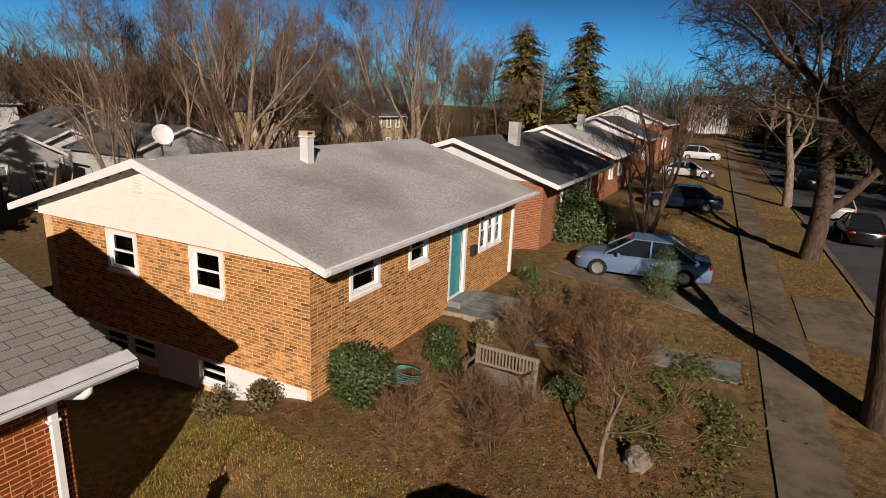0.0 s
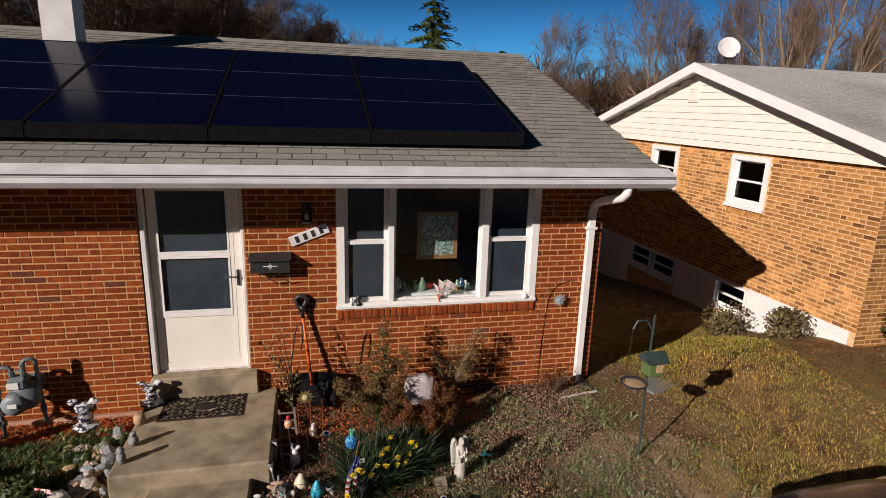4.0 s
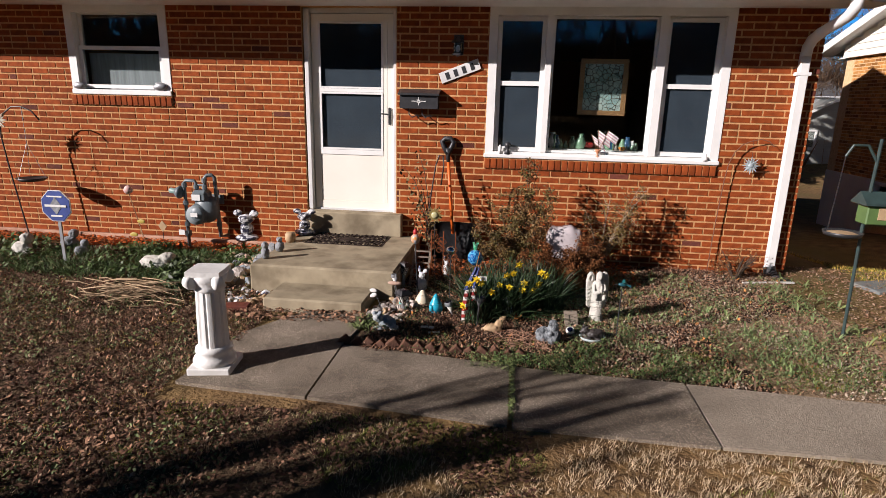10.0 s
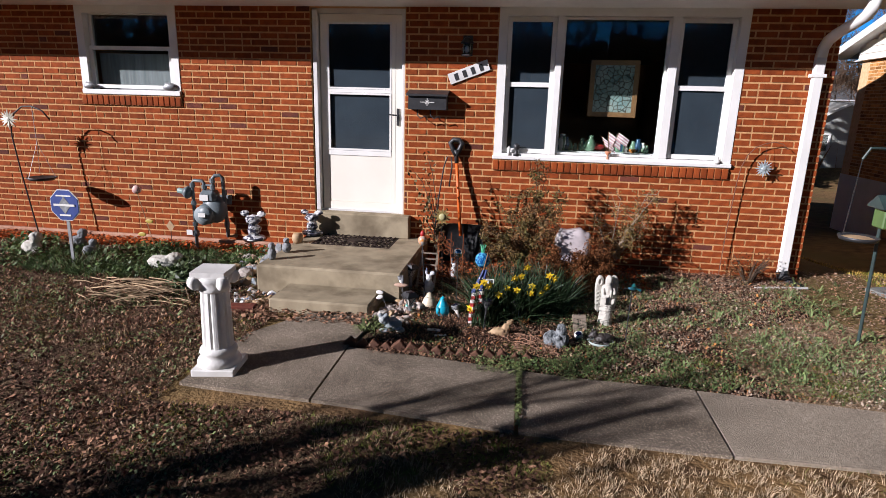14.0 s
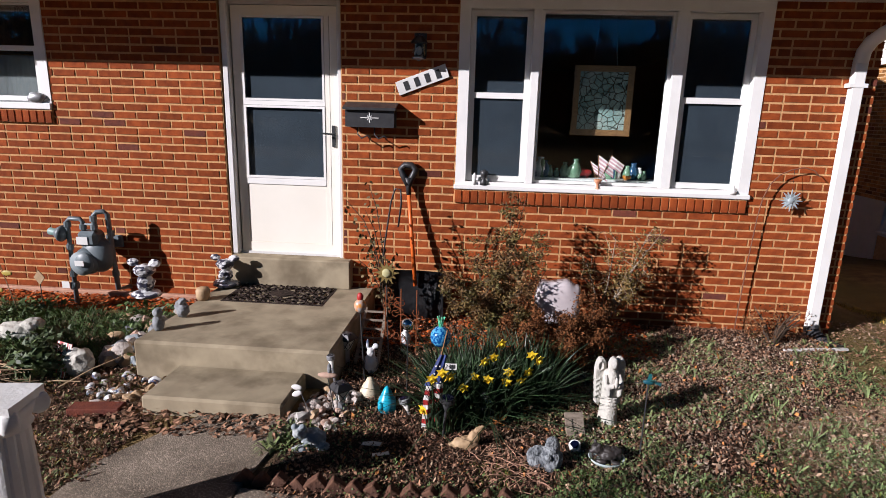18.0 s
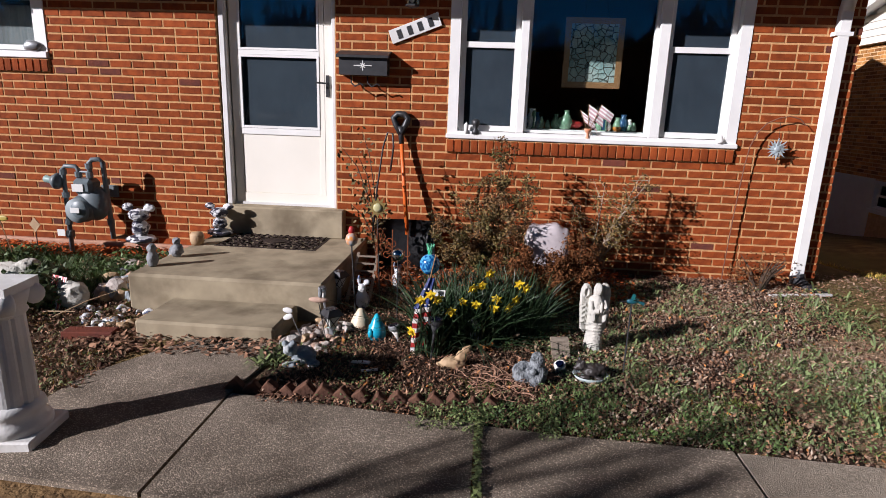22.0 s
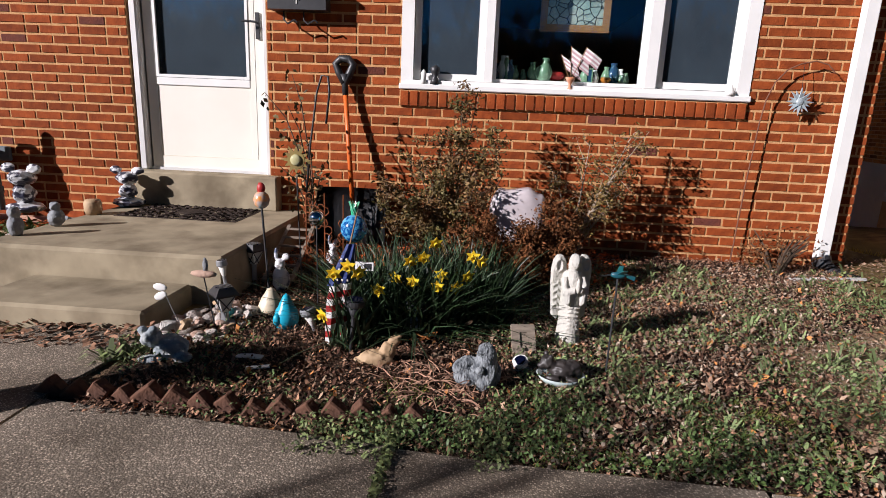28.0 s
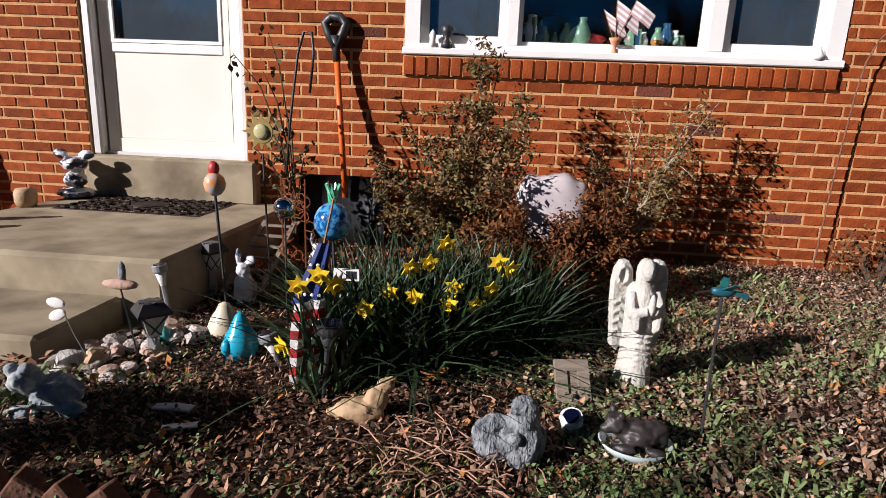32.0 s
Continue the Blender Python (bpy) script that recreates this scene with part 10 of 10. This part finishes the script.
part("body", tp, mat("pale_teal_glaze", (0.12, 0.46, 0.42), 0.3, col2=(0.08, 0.36, 0.34), scale=12), pot_t, smooth=True)


def fallen_leaf(at, size, lobes, material, label, rz, curl=0.25):
    """One large dead leaf, lobed and curled."""
    bm = bmesh.new()
    c_ = bm.verts.new((0, 0, size * 0.05))
    ring_ = []
    for k in range(24):
        a = 2 * math.pi * k / 24
        rad = size * (0.62 + 0.38 * math.cos(a * lobes)) * (1.0 if lobes > 1 else 0.8)
        ring_.append(bm.verts.new((rad * math.cos(a) * (1.0 if lobes > 1 else 1.4), rad * math.sin(a) * (1.0 if lobes > 1 else 0.55), curl * rad * rad / size + 0.12 * size * math.sin(3 * a))))
    for k in range(24):
        bm.faces.new((c_, ring_[k], ring_[(k + 1) % 24]))
    bmesh.ops.solidify(bm, geom=bm.faces[:], thickness=0.0012)
    o_ = part("fallen_leaf", bm, material)
    o_.matrix_basis = pose(*at, 12, -8, rz)
    return tagged(o_, label, "leaf")


fallen_leaf(g0(0.40, -1.72, 0.035), 0.060, 5, M["litter4"], "large orange lobed dead leaf before the daffodils", 20)
fallen_leaf(g0(0.56, -1.60, 0.045), 0.052, 1, M["litter2"], "large pale curled dead leaf before the shrub", -15, 0.9)
fallen_leaf(g0(0.47, -1.88, 0.02), 0.036, 5, M["litter2"], "pale lobed dead leaf in the bed", 70)
fallen_leaf(g0(1.30, -1.72, 0.02), 0.036, 5, M["litter4"], "orange dead leaf beside the statue", 130)
fallen_leaf(g0(1.75, -1.95, 0.02), 0.040, 5, M["litter2"], "pale lobed dead leaf among the weeds", 200)
shd = part("plastic_shard", prism_bm([(-0.055, -0.006), (0.045, -0.014), (0.055, 0.008), (0.01, 0.016), (-0.045, 0.012)], "z", 0.0, 0.006), M["porcelain"])
shd.matrix_basis = pose(*g0(-0.285, -2.05, 0.022), 14, 4, 14)
tagged(shd, "long white plastic shard lying in the bed", "scrap")
lbl = empty("plant_label", g0(-0.648, -2.16), 20, "small blue and white plant label stuck in the soil", "label")
part("card", box_bm(-0.024, 0.024, -0.001, 0.001, 0.0, 0.034), M["porcelain"], lbl)
part("band", box_bm(-0.024, 0.024, -0.0025, -0.001, 0.020, 0.030), M["turq"], lbl, "blue printed band")
qz = part("striped_stone", stone_bm(0.062, (1.3, 0.8, 0.9), 77), mat("striped_grey_stone", (0.58, 0.55, 0.50), 0.6, col2=(0.24, 0.22, 0.21), scale=6, stretch=(8, 1, 1), bump=0.5, bscale=60))
qz.matrix_basis = pose(*g0(-0.73, -1.86, 0.02), 0, 0, 25)
tagged(qz, "banded grey and white stone at the foot of the heap", "stone")
hbk = part("loose_brick", box_bm(-0.07, 0.07, -0.05, 0.05, 0, 0.055, 0.006), M["brick_dark"])
hbk.matrix_basis = pose(-0.047, 0.182, ground_z(-0.047, 0.182), 0, 0, 15)
tagged(hbk, "half a dark red brick below the shrubs", "brick")
rosettes(26, (-0.84, -0.66, -2.20, -1.92), 104, "leafy green plant at the corner of the bed", lambda x, y: True, (0.05, 0.09))
scatter("ground_cover", 25000, (0.7, 3.2, -2.6, -0.35), (0.005, 0.012), M["sprout"], "low grey-green ground cover beside the statue in the bed", "plants", 111, lift=(0.006, 0.035), up=0.6, keep=lambda x, y, r: bed(x, y) and nz(x, y, 1.8, 55) + 0.6 * nz(x, y, 6.0, 3) > 0.02)
scatter("ground_cover", 9000, (0.25, 1.7, -2.66, -2.15), (0.004, 0.010), M["ivy"], "low green ground cover along the bed's edge", "plants", 105, lift=(0.006, 0.05), up=0.6, keep=lambda x, y, r: bed(x, y) and nz(x, y, 2.1, 19) > -0.1)

M["teal_dark"] = mat("dark_teal_enamel", (0.01, 0.07, 0.10), 0.4, col2=(0.02, 0.13, 0.12), scale=20)
# hummingbird stake near the statue
hs = empty("garden_stake", g0(1.16, -1.97), 0, "thin grey stake with a blue bird ornament on top", "stake")
part("rod", tube_bm([(0, 0, -0.05), (0.02, 0.06, 0.40)], 0.004, 6), M["black"], hs)
part("body", ball_bm(0.017, 2, (1.9, 0.8, 0.9), 0.2, 2, (0.022, 0.062, 0.415)), M["teal_dark"], hs, smooth=True)
part("beak", tube_bm([(-0.008, 0.062, 0.415), (-0.052, 0.060, 0.408)], [0.004, 0.001], 5), M["black"], hs)
part("tail", prism_bm([(0.045, 0.412), (0.085, 0.395), (0.088, 0.412), (0.050, 0.422)], "y", 0.058, 0.066), M["teal_dark"], hs)
for sw in (-1, 1):
    wg = prism_bm([(-0.010, 0.0), (0.014, 0.0), (0.026, 0.036), (0.010, 0.040)], "y", -0.0012, 0.0012)
    bmesh.ops.transform(wg, matrix=Matrix.Translation((0.022, 0.062 + 0.008 * sw, 0.420)) @ Matrix.Rotation(radians(-52 * sw), 4, "X"), verts=wg.verts)
    part("wing", wg, M["teal_dark"], hs)

# bird feeder on a pole, with a tray
M["feeder"] = mat("dark_green_metal", (0.035, 0.06, 0.055), 0.5, col2=(0.025, 0.04, 0.038), scale=12)
bfp = empty("bird_feeder", g0(2.96, -1.62), 0, "green hanging bird feeder and round tray on a tall pole", "bird feeder")
M["green_paint"] = mat("leaf_green_plastic", (0.10, 0.17, 0.05), 0.5, col2=(0.07, 0.12, 0.04), scale=8)
part("pole", tube_bm([(0, 0, -0.2), (-0.03, 0, 0.9), (-0.02, 0, 1.55)], 0.012, 8), M["feeder"], bfp)
part("hook_arm", tube_bm([(-0.02, 0, 1.38), (-0.10, 0, 1.50), (-0.20, 0, 1.50), (-0.24, 0, 1.42)], 0.010, 8), M["feeder"], bfp)
part("tray", lathe_bm([(0, 0.0), (0.12, 0.0), (0.135, 0.03), (0.125, 0.03), (0.115, 0.012), (0, 0.012)], 22), M["black"], bfp, smooth=True).location = (-0.16, 0.0, 0.83)
part("seed", lathe_bm([(0, 0.014), (0.11, 0.014), (0.08, 0.024), (0, 0.03)], 18), M["tan_stone"], bfp).location = (-0.16, 0.0, 0.83)
part("tray_hanger", tube_bm([(-0.24, 0, 1.42), (-0.27, 0.0, 0.86)], 0.003, 5), M["black"], bfp)
fb_ = part("feeder_box", box_bm(-0.055, 0.10, -0.07, 0.07, 0.93, 1.10, 0.008), M["green_paint"], bfp)
part("feeder_roof", prism_bm([(-0.10, 1.09), (0.0, 1.17), (0.10, 1.09), (0.10, 1.075), (-0.10, 1.075)], "x", -0.09, 0.14), M["feeder"], fb_)
part("seed_window", box_bm(0.02, 0.09, -0.074, -0.069, 0.97, 1.06), M["tan_stone"], fb_)
sp = part("stepping_stone", box_bm(-0.22, 0.22, -0.16, 0.16, -0.02, 0.02, 0.01), M["slate"])
sp.matrix_basis = pose(*g0(3.95, -0.35), 0, 0, 20)
tagged(sp, "flat grey stepping stone in the lawn", "stone")
